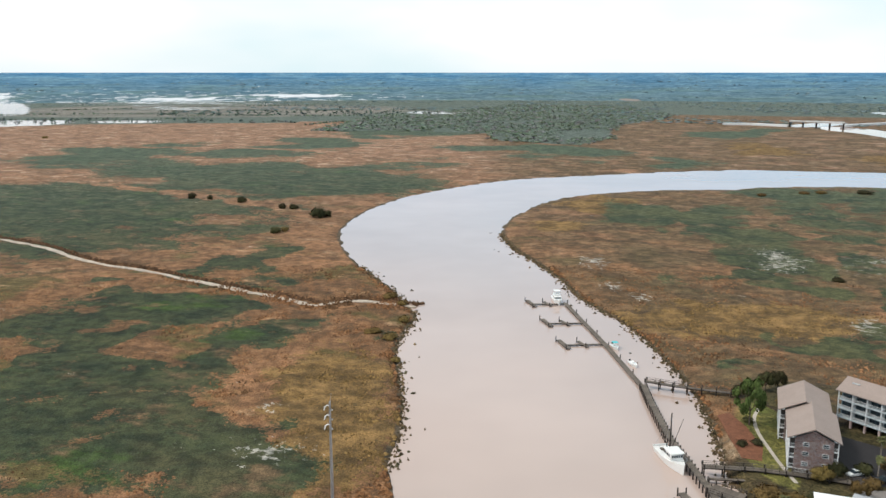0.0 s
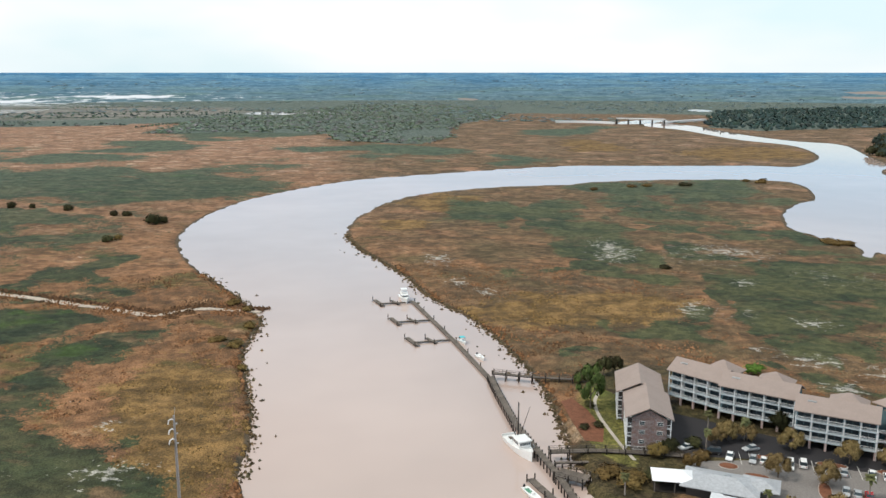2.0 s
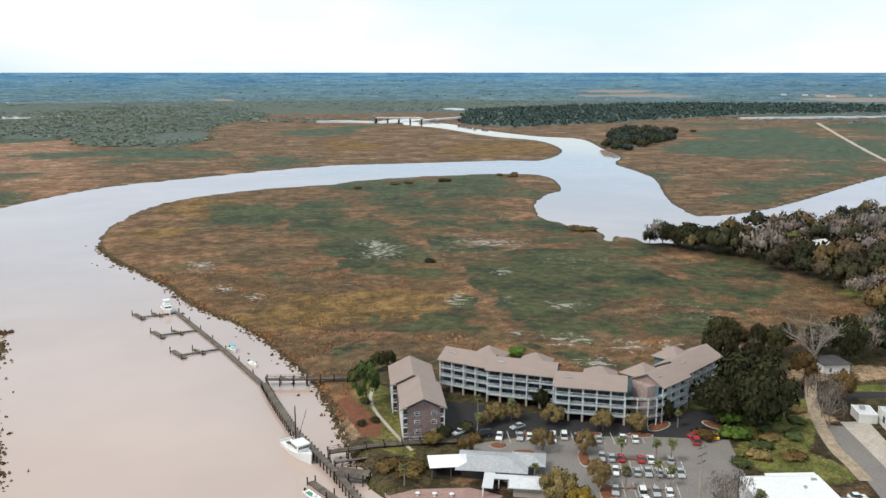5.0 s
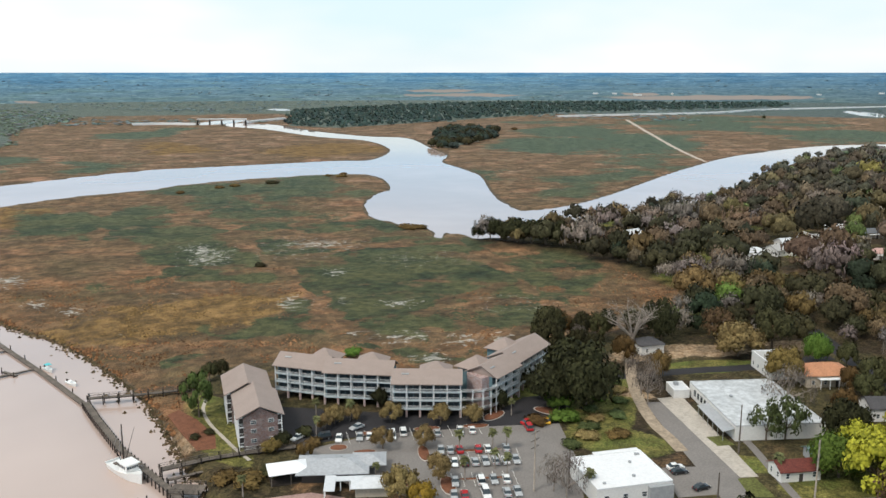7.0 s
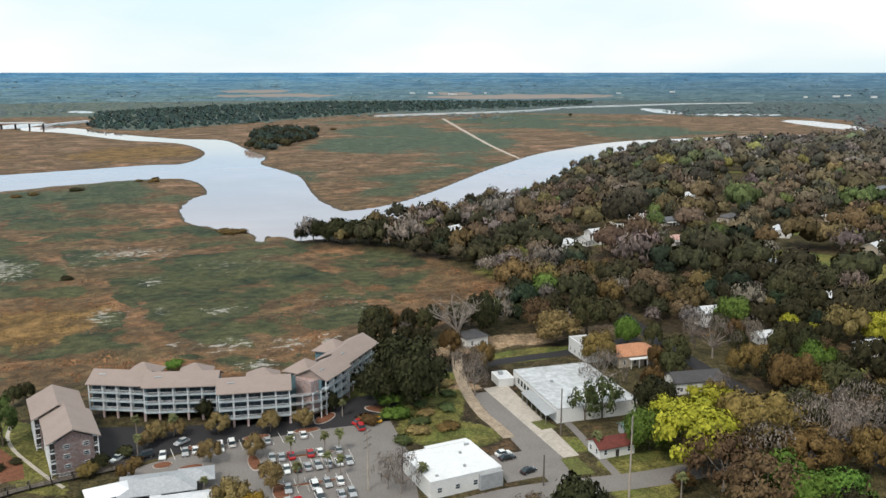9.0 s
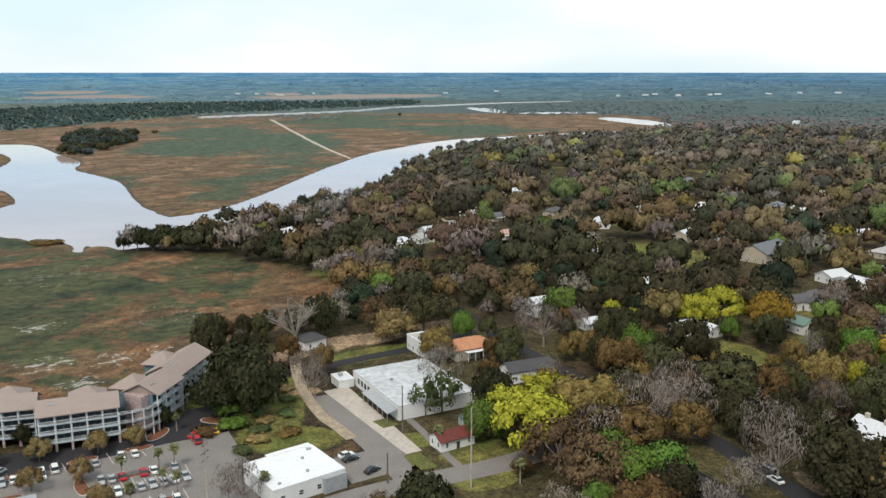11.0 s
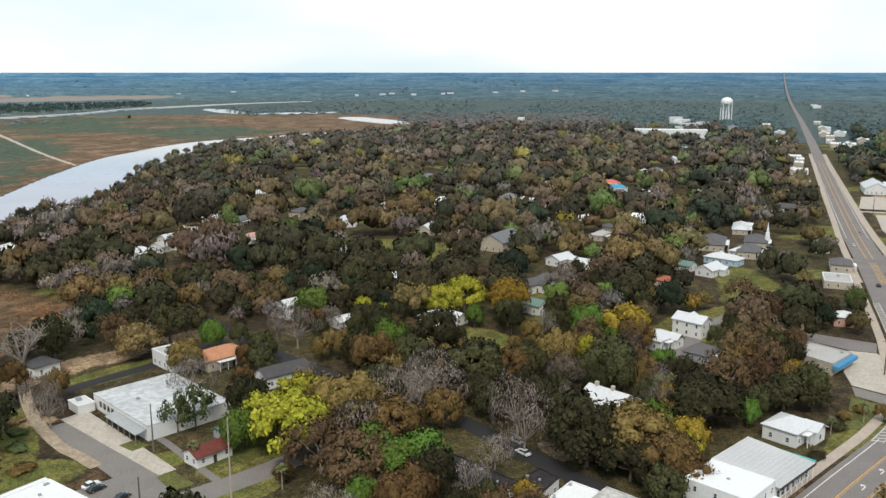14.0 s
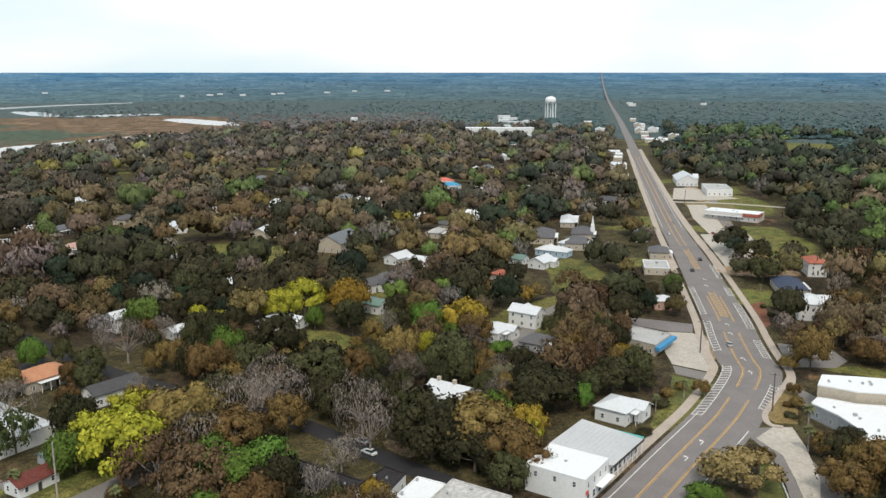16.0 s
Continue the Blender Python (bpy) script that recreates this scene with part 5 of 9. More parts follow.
def arrow(s, side):
    """A turn arrow: shaft, bend and head."""
    P = cut_line(road_line, s, s + 4.5, 3)
    t = (P[2] - P[0]) / np.hypot(*(P[2] - P[0])) * side
    n = np.array([-t[1], t[0]])
    c = P[1]
    bm = bmesh.new()
    for loop in (((-1.8, -0.15), (0.6, -0.15), (0.6, 0.15), (-1.8, 0.15)), ((0.6, -0.15), (1.0, 0.3), (0.8, 0.6), (0.4, 0.15)), ((0.1, 0.75), (1.5, 0.3), (1.1, 1.5))):
        bm.faces.new([bm.verts.new((*(c + t * u + n * v), MZ)) for u, v in loop])
    marking("turn_arrow", bm, PAINT_WHITE, "white left-turn arrow on asphalt")


for s in (66, 78, 142, 156, 186, 198, 262, 275):
    arrow(s, 1 if s % 2 == 0 else -1)

# ---- trees ----
RNG = np.random.default_rng(7)


ICO = bmesh.new()
bmesh.ops.create_icosphere(ICO, subdivisions=1, radius=1)
ICO_V, ICO_F = np.array([v.co[:] for v in ICO.verts]), np.array([[v.index for v in f.verts] for f in ICO.faces])
ICO.free()


def leaf_cloud(rng, rx, rz, zc, lobes, leaves, leaf, low=-0.35, core=0.84, size=0.42, droop=0.0, ragged=0.14):
    """A crown of rounded boughs round a dome, each clad in many loose leaf sprays.
    Gives corners, triangles, quads, normals and the middles of the boughs."""
    i = np.arange(lobes) + 0.5
    z = 1 - (1 - low) * i / lobes + rng.normal(0, 0.10, lobes)
    z = np.clip(z, low, 1)
    az = 2.39996 * i + rng.uniform(0, 6.28) + rng.normal(0, 0.25, lobes)
    d = np.stack([np.sqrt(1 - z * z) * np.cos(az), np.sqrt(1 - z * z) * np.sin(az), z], -1)
    s = size * (13 / lobes) ** 0.38 * rng.uniform(0.72, 1.28, lobes)
    reach = (1 - s * 0.75) * (1 + 0.14 * np.sin(2 * az + rng.uniform(0, 6)) + rng.normal(0, 0.08, lobes))
    c = d * reach[:, None] * np.array([rx, rx, rz])
    ax = np.array([rx, rx, (rx + rz) * 0.42])
    V, N, T, n = [], [], [], 0
    if core:
        for p, k, w in zip(c, s, d):
            U = ICO_V * rng.uniform(0.88, 1.1, (len(ICO_V), 1))
            V.append(U * ax * k * core + p)
            N.append(ICO_V * 0.9 + w * 0.25 + np.array([0, 0, 0.1]))
            T.append(ICO_F + n)
            n += len(ICO_V)
    j = rng.choice(lobes, leaves, p=s ** 2 / (s ** 2).sum())
    o = rng.normal(0, 1, (leaves, 3)) + d[j] * 0.9 + np.array([0, 0, 0.35])
    o /= np.linalg.norm(o, axis=1)[:, None]
    p = c[j] + o * ax * s[j][:, None] * (1 + rng.normal(0, ragged, (leaves, 1)))
    if core:
        keep = np.ones(leaves, bool)
        for k in range(lobes):
            keep &= (j == k) | (np.linalg.norm((p - c[k]) / (ax * s[k]), axis=1) > 0.72)
        p, o, j = p[keep], o[keep], j[keep]
    soft = o * 0.9 + d[j] * 0.25 + np.array([0, 0, 0.10]) + rng.normal(0, 0.26, p.shape)
    soft /= np.linalg.norm(soft, axis=1)[:, None]
    nrm = soft + rng.normal(0, 0.30, p.shape)
    nrm /= np.linalg.norm(nrm, axis=1)[:, None]
    side = rng.normal(size=nrm.shape)
    if droop:
        side = side * 0.25 + np.array([0, 0, 1.0])
    a = np.cross(nrm, side)
    a /= np.linalg.norm(a, axis=1)[:, None]
    b = np.cross(nrm, a)
    k = leaf * rng.uniform(0.55, 1.4, (len(p), 1))
    u, w = k * (1 - 0.55 * droop), k * (0.75 + 1.1 * droop)
    L = np.stack([p - a * u - b * w * rng.uniform(0.5, 1, k.shape), p + a * u * rng.uniform(0.6, 1.2, k.shape) - b * w * 0.7, p + a * u * 0.8 + b * w, p - a * u * rng.uniform(0.5, 1.1, k.shape) + b * w * 0.7], 1).reshape(-1, 3)
    Q = np.arange(len(L)).reshape(-1, 4) + n
    V = np.concatenate(V + [L]) + np.array([0, 0, zc])
    N = np.concatenate(N + [np.repeat(soft, 4, 0)])
    N /= np.linalg.norm(N, axis=1)[:, None]
    return V, (np.concatenate(T) if T else np.zeros((0, 3), int)), Q, N, c + np.array([0, 0, zc])


def mixed_mesh(name, V, T, Q, mat, N=None):
    """A mesh of triangles and quads, with soft normals where given."""
    me = bpy.data.meshes.new(name)
    me.vertices.add(len(V))
    me.vertices.foreach_set("co", np.asarray(V, np.float32).ravel())
    idx = np.concatenate([np.asarray(T).ravel(), np.asarray(Q).ravel()]).astype(np.int32)
    start = np.concatenate([np.arange(len(T)) * 3, len(T) * 3 + np.arange(len(Q)) * 4]).astype(np.int32)
    me.loops.add(len(idx))
    me.polygons.add(len(start))
    me.polygons.foreach_set("loop_start", start)
    me.loops.foreach_set("vertex_index", idx)
    me.update(calc_edges=True)
    me.polygons.foreach_set("use_smooth", np.ones(len(start), bool))
    if N is not None:
        me.normals_split_custom_set_from_vertices(np.asarray(N, np.float32))
    me.materials.append(mat)
    return me


def trunk_bm(rng, h, zc, rx, targets, thick, limbs=7):
    bm = bmesh.new()
    lean = rng.uniform(-0.05, 0.05, 2) * h
    fork = zc * 0.55
    tube(bm, [(0, 0, -0.03), (lean[0] * 0.3, lean[1] * 0.3, fork * 0.5), (lean[0], lean[1], fork)], [thick * 1.35, thick, thick * 0.85])
    for c in targets[rng.permutation(len(targets))[:limbs]]:
        m = Vector((lean[0], lean[1], fork * 0.85))
        e = Vector(c)
        q = m.lerp(e, 0.5) + Vector((0, 0, rng.uniform(-0.03, 0.06)))
        tube(bm, [m, q, m.lerp(e, 0.93)], [thick * 0.55, thick * 0.3, thick * 0.08], 5)
    return bm


# kind: crown half width and height, middle of the crown, boughs, leaf sprays, spray size, bough size, trunk
SHAPES = {
    "oak": (1.0, 0.44, 0.58, 17, 1250, 0.040, 0.40, 0.045), "olive": (1.0, 0.47, 0.56, 16, 1250, 0.036, 0.40, 0.040),
    "brown": (1.0, 0.48, 0.57, 18, 1250, 0.030, 0.36, 0.035), "moss": (0.95, 0.52, 0.57, 18, 1300, 0.021, 0.36, 0.035),
    "bright": (1.0, 0.50, 0.54, 14, 1400, 0.040, 0.42, 0.035), "yellow": (1.0, 0.46, 0.54, 26, 1700, 0.034, 0.36, 0.04),
    "gold": (1.0, 0.46, 0.56, 16, 1400, 0.038, 0.40, 0.04), "amber": (1.0, 0.47, 0.55, 14, 1300, 0.040, 0.40, 0.04), "magnolia": (0.9, 0.52, 0.54, 14, 1250, 0.046, 0.42, 0.04),
    "laurel": (0.95, 0.50, 0.56, 12, 800, 0.042, 0.34, 0.04), "shrub": (0.9, 0.46, 0.50, 7, 420, 0.070, 0.46, 0.03), "pine": (0.85, 0.36, 0.70, 15, 800, 0.046, 0.30, 0.035),
}
CORES = {"moss": 0, "laurel": 0.5, "brown": 0.55, "yellow": 0.80}
TREE_MODELS = {}


def tree_model(kind, var, leaves=None):
    """Meshes of a unit tree: 1 m from trunk to crown rim, 1.06 m tall; trees scale it."""
    key = (kind, var, leaves)
    if key not in TREE_MODELS:
        rng = np.random.default_rng(abs(hash((len(kind), ord(kind[0]), ord(kind[1]), var))) % 10000)
        w, hz, zc, n, per, leaf, spread, thick = SHAPES[kind]
        V, T, Q, N, cl = leaf_cloud(rng, w * 0.88, hz * 0.94, zc, n, per, leaf, -0.35 if kind != "pine" else -0.8, CORES.get(kind, 0.84), spread, 1.0 if kind == "moss" else 0.3 if kind == "brown" else 0.0, 0.20 if kind in ("moss", "brown") else 0.13)
        V[:, 2] = np.maximum(V[:, 2], 0.1)
        tb = trunk_bm(rng, 1.2, zc, w, cl, thick, 14 if kind == "moss" else 8)
        me = bpy.data.meshes.new("trunk")
        tb.to_mesh(me)
        tb.free()
        me.materials.append(BARK_PALE if kind in ("moss", "brown") else BARK)
        TREE_MODELS[key] = (me, mixed_mesh("crown", V, T, Q, FOLIAGE[leaves or kind], N))
    return TREE_MODELS[key]


TREE_LABELS = {
    "oak": "spreading live oak with dense dark green crown", "olive": "broad oak with olive-brown spring foliage",
    "brown": "broad tree with russet-brown budding crown", "moss": "grey half-bare tree hung with pale moss",
    "bright": "young tree with fresh bright green leaves", "yellow": "broad tree covered in bright yellow-green leaves",
    "gold": "rounded tree with golden-yellow leaves", "amber": "small rounded tree with amber-olive leaves", "magnolia": "tall dark glossy-leaved evergreen tree", "laurel": "open-crowned tree with mid-green leaves beside a hall", "pine": "tall pine with a bare trunk and high crown",
}


def tree(kind, x, y, r, h, z=GROUND_Z, var=0, turn=0.0):
    t_me, c_me = tree_model(kind, var)
    m = Matrix.Translation((x, y, z)) @ Matrix.Rotation(turn, 4, "Z")
    ob = thing("tree", m, TREE_LABELS[kind], "tree", "town trees")
    s = Matrix.Diagonal((r, r, h / 1.06, 1))
    part_me("trunk", t_me, ob, at=s)
    part_me("crown", c_me, ob, at=s)
    return ob


def bare_tree(x, y, r, h, z=GROUND_Z, seed=1):
    """A leafless tree: trunk, limbs and many forked twigs."""
    rng = np.random.default_rng(seed)
    ob = thing("bare_tree", Matrix.Translation((x, y, z)), "leafless grey tree with wide forked branches", "tree", "town trees")
    tb, cb = bmesh.new(), bmesh.new()
    tube(tb, [(0, 0, -0.3), (0.1, 0, h * 0.2), (0.2, 0.1, h * 0.36)], [r * 0.07, r * 0.055, r * 0.045])
    for i in range(9):
        a, el = i * 2.4 + rng.uniform(-0.3, 0.3), rng.uniform(0.3, 1.2)
        e = Vector((math.cos(a) * math.cos(el) * r, math.sin(a) * math.cos(el) * r, h * 0.36 + math.sin(el) * h * 0.6))
        s = Vector((0.2, 0.1, h * rng.uniform(0.24, 0.36)))
        q = s.lerp(e, 0.5) + Vector((0, 0, h * 0.06))
        tube(tb, [s, q, e], [r * 0.028, r * 0.018, r * 0.006], 5)
        for k in range(9):
            f = rng.uniform(0.35, 1.0)
            b0 = s.lerp(q, f * 2) if f < 0.5 else q.lerp(e, f * 2 - 1)
            w = b0 + Vector((rng.normal(0, r * 0.16), rng.normal(0, r * 0.16), abs(rng.normal(0, h * 0.12))))
            tube(cb, [b0, w], [r * 0.008, r * 0.003], 3)
            for j in range(6):
                b1 = b0.lerp(w, rng.uniform(0.3, 1))
                tube(cb, [b1, b1 + Vector((rng.normal(0, r * 0.09), rng.normal(0, r * 0.09), abs(rng.normal(0, h * 0.06))))], [r * 0.0045, r * 0.002], 3)
    part("trunk", tb, BARK_PALE, ob)
    part("crown", cb, BARK_PALE, ob, "bare twigs")


PALM_ME = {}


def palm(x, y, h, z=GROUND_Z, seed=0, group="palms"):
    """A cabbage palm: slim trunk and a round head of drooping fronds."""
    if not PALM_ME:
        tb = bmesh.new()
        tube(tb, [(0, 0, -0.2), (0.03, 0, 3), (0.1, 0.05, 6.0)], [0.24, 0.19, 0.17], 8)
        me = bpy.data.meshes.new("trunk")
        tb.to_mesh(me)
        tb.free()
        me.materials.append(BARK_PALE)
        rng = np.random.default_rng(3)
        fb = bmesh.new()
        for i in range(30):
            a, el = i * 2.399, rng.uniform(-0.7, 1.3)
            L = rng.uniform(1.3, 1.9)
            t = Vector((math.cos(a), math.sin(a), 0))
            side = Vector((-math.sin(a), math.cos(a), 0))
            p0 = Vector((0.1, 0.05, 6.0))
            rows = []
            for k, f in enumerate((0.1, 0.45, 0.8, 1.0)):
                c = p0 + t * (L * f * math.cos(el)) + Vector((0, 0, L * f * math.sin(el) - 0.7 * f * f))
                wv = (0.05, 0.42, 0.38, 0.06)[k]
                rows.append((fb.verts.new(c + side * wv - Vector((0, 0, 0.12 * (k in (1, 2))))), fb.verts.new(c), fb.verts.new(c - side * wv - Vector((0, 0, 0.12 * (k in (1, 2)))))))
            for q, s in zip(rows[:-1], rows[1:]):
                fb.faces.new((q[0], q[1], s[1], s[0]))
                fb.faces.new((q[1], q[2], s[2], s[1]))
        fm = bpy.data.meshes.new("crown")
        fb.to_mesh(fm)
        fb.free()
        fm.materials.append(FOLIAGE["palm"])
        PALM_ME["trunk"], PALM_ME["crown"] = me, fm
    ob = thing("palm_tree", Matrix.Translation((x, y, z)) @ Matrix.Rotation(seed * 1.7, 4, "Z"), "slim cabbage palm with a tufted olive-green head", "palm tree", group)
    k = h / 7.2
    for nm in ("trunk", "crown"):
        part_me(nm, PALM_ME[nm], ob, at=Matrix.Diagonal((k, k, k, 1)))


# ---- houses ----
def gable_roof(bm, w, d, z, pitch, over=0.5, thick=0.22):
    """A roof along x over w by d, eaves at z; returns the ridge height."""
    hw, hd = w / 2 + over, d / 2 + over
    top = z + hd * pitch
    for lift in (0.0,):
        lo = [(-hw, -hd, z), (hw, -hd, z), (hw, 0, top), (-hw, 0, top), (-hw, hd, z), (hw, hd, z)]
        a = [bm.verts.new(p) for p in lo]
        b = [bm.verts.new((p[0], p[1], p[2] + thick)) for p in lo]
        for q in ((0, 1, 2, 3), (3, 2, 5, 4)):
            bm.faces.new([b[i] for i in q])
            bm.faces.new([a[i] for i in q][::-1])
        for i, j in ((0, 1), (1, 2), (2, 5), (5, 4), (4, 3), (3, 0)):
            bm.faces.new((a[i], a[j], b[j], b[i]))
    return top


def hip_roof(bm, w, d, z, pitch, over=0.5, thick=0.18):
    hw, hd = w / 2 + over, d / 2 + over
    top, r = z + hd * pitch, max(0.3, hw - hd)
    base = [(-hw, -hd), (hw, -hd), (hw, hd), (-hw, hd)]
    a = [bm.verts.new((x, y, z)) for x, y in base]
    b = [bm.verts.new((x, y, z + thick)) for x, y in base]
    p, q = bm.verts.new((-r, 0, top + thick)), bm.verts.new((r, 0, top + thick))
    bm.faces.new(a[::-1])
    for i in range(4):
        bm.faces.new((a[i], a[(i + 1) % 4], b[(i + 1) % 4], b[i]))
    for f in ((b[0], b[1], q, p), (b[1], b[2], q), (b[2], b[3], p, q), (b[3], b[0], p)):
        bm.faces.new(f)
    return top


def window_part(parent, x, y, z, w, h, face, name="window"):
    """A window with a frame and a pane on the wall that faces the way `face` (degrees)."""
    at = Matrix.Translation((x, y, z)) @ Matrix.Rotation(radians(face), 4, "Z")
    bm = bmesh.new()
    t = 0.09
    for q in ((-w / 2, -h / 2, w / 2, -h / 2 + t), (-w / 2, h / 2 - t, w / 2, h / 2), (-w / 2, -h / 2 + t, -w / 2 + t, h / 2 - t), (w / 2 - t, -h / 2 + t, w / 2, h / 2 - t), (-w / 2 + t, -0.04, w / 2 - t, 0.04)):
        box(bm, q[0], -0.06, q[1], q[2], 0.05, q[3])
    f = part(name, bm, TRIM, parent)
    f.matrix_basis = at
    part("pane", boxed(-w / 2 + t, -0.02, -h / 2 + t, w / 2 - t, 0.02, h / 2 - t), GLASS_M, f)
    return f


ROOF_RED = surface("faded_red_metal", (0.50, 0.15, 0.13), 0.6, 0.12, 2.0, 0.4, relief=0)


def house(x, y, w, d, h, rot, roof, rcol, wcol, label="", chimneys=0, z=GROUND_Z, name="house"):
    words = {"metal": "pale metal", "white": "white", "grey": "grey", "dark": "dark shingle", "black": "black", "slate": "slate-grey", "red": "red tile", "orange": "orange tile",
             "pink": "faded pink", "green": "green metal", "navy": "navy shingle", "tan": "tan shingle", "maroon": "maroon"}
    wall_words = {"bluefront": "buff block", "redfront": "cream block"}
    ob = thing(name, Matrix.Translation((x, y, z)) @ Matrix.Rotation(radians(rot), 4, "Z"),
               label or f"{wall_words.get(wcol, wcol)} {'building' if roof == 'flat' else 'house'} with {words[rcol]} {roof} roof among trees", "building" if roof == "flat" else "house")
    wm = WALL[wcol]
    bm = bmesh.new()
    if roof == "flat":
        box(bm, -w / 2, -d / 2, -0.3, w / 2, d / 2, h)
        part("wall", bm, wm, ob)
        rb = boxed(-w / 2 + 0.3, -d / 2 + 0.3, h, w / 2 - 0.3, d / 2 - 0.3, h + 0.1)
        r = part("roof", rb, ROOF[rcol], ob)
        pb = bmesh.new()
        for q in ((-w / 2 - 0.1, -d / 2 - 0.1, w / 2 + 0.1, -d / 2 + 0.3), (-w / 2 - 0.1, d / 2 - 0.3, w / 2 + 0.1, d / 2 + 0.1), (-w / 2 - 0.1, -d / 2 + 0.3, -w / 2 + 0.3, d / 2 - 0.3), (w / 2 - 0.3, -d / 2 + 0.3, w / 2 + 0.1, d / 2 - 0.3)):
            box(pb, q[0], q[1], h + 0.004, q[2], q[3], h + 0.45)
        part("parapet", pb, ROOF[rcol] if rcol in ("white", "black") else TRIM, r)
        part("rooftop_unit", boxed(w * 0.1, -d * 0.1, h + 0.1, w * 0.1 + 1.6, -d * 0.1 + 1.3, h + 1.1, 0.05), METAL, r, "grey ventilation unit")
    else:
        pitch = 0.5 if roof == "gable" else 0.42
        box(bm, -w / 2, -d / 2, -0.3, w / 2, d / 2, h)
        if roof == "gable":
            for s in (-1, 1):
                vs = [bm.verts.new((s * w / 2, -d / 2, h)), bm.verts.new((s * w / 2, d / 2, h)), bm.verts.new((s * w / 2, 0, h + d / 2 * pitch)), bm.verts.new((s * (w / 2 - 0.3), 0, h))]
                bm.faces.new(vs[:3])
        part("wall", bm, wm, ob)
        rb = bmesh.new()
        eave = h - 0.5 * pitch
        top = gable_roof(rb, w, d, eave, pitch) if roof == "gable" else hip_roof(rb, w, d, eave, pitch)
        r = part("roof", rb, ROOF[rcol], ob)
        if w > 9 and (roof == "gable" or rcol == "metal") and d > 7.5 and not chimneys:
            wb = bmesh.new()
            wd_ = d * 0.62
            box(wb, -wd_ / 2, -d / 2 - 2.6, -0.3, wd_ / 2, -d / 2 + 0.4, h * 0.9)
            bmesh.ops.translate(wb, vec=(w * 0.27, 0, 0), verts=wb.verts)
            wing = part("wing", wb, wm, ob)
            gb = bmesh.new()
            gable_roof(gb, 4.4, wd_, h * 0.9 - 0.2, 0.55, 0.35)
            bmesh.ops.rotate(gb, cent=(0, 0, 0), matrix=Matrix.Rotation(radians(90), 3, "Z"), verts=gb.verts)
            bmesh.ops.translate(gb, vec=(w * 0.27, -d / 2 - 0.8, 0), verts=gb.verts)
            part("wing_roof", gb, ROOF[rcol], wing)
            tri = bmesh.new()
            hz = h * 0.9
            vs = [tri.verts.new((w * 0.27 + sx * wd_ / 2, -d / 2 - 2.58, hz - 0.02)) for sx in (-1, 1)] + [tri.verts.new((w * 0.27, -d / 2 - 2.58, hz + wd_ / 2 * 0.55))]
            tri.faces.new(vs)
            bmesh.ops.solidify(tri, geom=list(tri.faces), thickness=0.12)
            part("gable_wall", tri, wm, wing)
            window_part(wing, w * 0.27, -d / 2 - 2.62, 1.65, 1.2, 1.4, 0)
        for i in range(chimneys):
            cx = w * (0.32 if i else -0.1)
            part("chimney", boxed(cx - 0.5, -0.5, top - 1.0, cx + 0.5, 0.5, top + 1.3, 0.04), WALL["tan"], r, "pale brick chimney")
        if w > 9 and roof == "hip":
            porch = part("porch_roof", boxed(-w * 0.3, -d / 2 - 2.2, h - 0.9, w * 0.3, -d / 2 - 0.05, h - 0.72), TRIM, ob, "white porch roof")
            for k in range(4):
                px = -w * 0.28 + w * 0.56 * k / 3
                part("porch_post", boxed(px - 0.09, -d / 2 - 2.1, -0.2, px + 0.09, -d / 2 - 1.92, h - 0.902), TRIM, porch)
    storeys = max(1, int(h / 2.9))
    for f in range(storeys):
        zz = f * 2.9 + 1.65
        if zz + 0.8 > h:
            continue
        for face, length, at in ((0, w, -d / 2), (90, d, w / 2), (180, w, d / 2), (270, d, -w / 2)):
            n = max(2, int(length / 3.4))
            for k in range(n):
                u = -length / 2 + (k + 0.5) * length / n
                p = {0: (u, at), 90: (at, u), 180: (u, at), 270: (at, u)}[face]
                if face == 0 and k == n // 2 and f == 0:
                    part("door", boxed(p[0] - 0.5, p[1] - 0.06, 0.0, p[0] + 0.5, p[1] + 0.05, 2.05), DARK_M, ob)
                    continue
                window_part(ob, p[0], p[1], zz, 1.0, 1.4, face)
    if wcol == "bluefront":
        part("awning", boxed(-w / 2, -d / 2 - 1.6, h - 0.9, w / 2, -d / 2 - 0.02, h - 0.1), BLUE, ob, "bright blue awning")
    if wcol == "redfront":
        part("fascia", boxed(-w / 2 - 0.5, -d / 2 - 0.2, h - 1.8, -w / 2 - 0.12, -d / 6, h + 0.5), ROOF_RED, ob, "faded red fascia board")
        part("roof_panel", boxed(-w / 2 + 0.4, -d / 2 + 0.4, h + 0.104, -w / 2 + w * 0.25, -d / 6, h + 0.2), ROOF_RED, ob, "faded red roof edge")
    return ob


for i, row in enumerate(HOUSES):
    house(*row, chimneys=2 if i == 0 else 0)

# ---- planting ----
# open plots, and clearings cut so that buildings show from the camera
LOTS = []
LOTS += [[(98, 190), (116, 208), (150, 182), (176, 172), (158, 150), (136, 120), (118, 128), (92, 168)], [(201, 156), (214, 151), (182, 106), (196, 92), (150, 96), (120, 122), (140, 150), (165, 132), (176, 138)], [(205, 152), (250, 160), (226, 110), (198, 122)], [(172, 104), (196, 104), (198, 90), (176, 90)]]
LOTS += [[(180, -14), (214, -48), (222, -30), (200, -8)], [(60, 180), (112, 264), (140, 240), (170, 206), (190, 205), (180, 170), (100, 160)], [(186, 130), (200, 176), (190, 212), (160, 160)], [(70, 180), (95, 262), (118, 275), (150, 245), (200, 228), (214, 222), (200, 196), (150, 190)]]
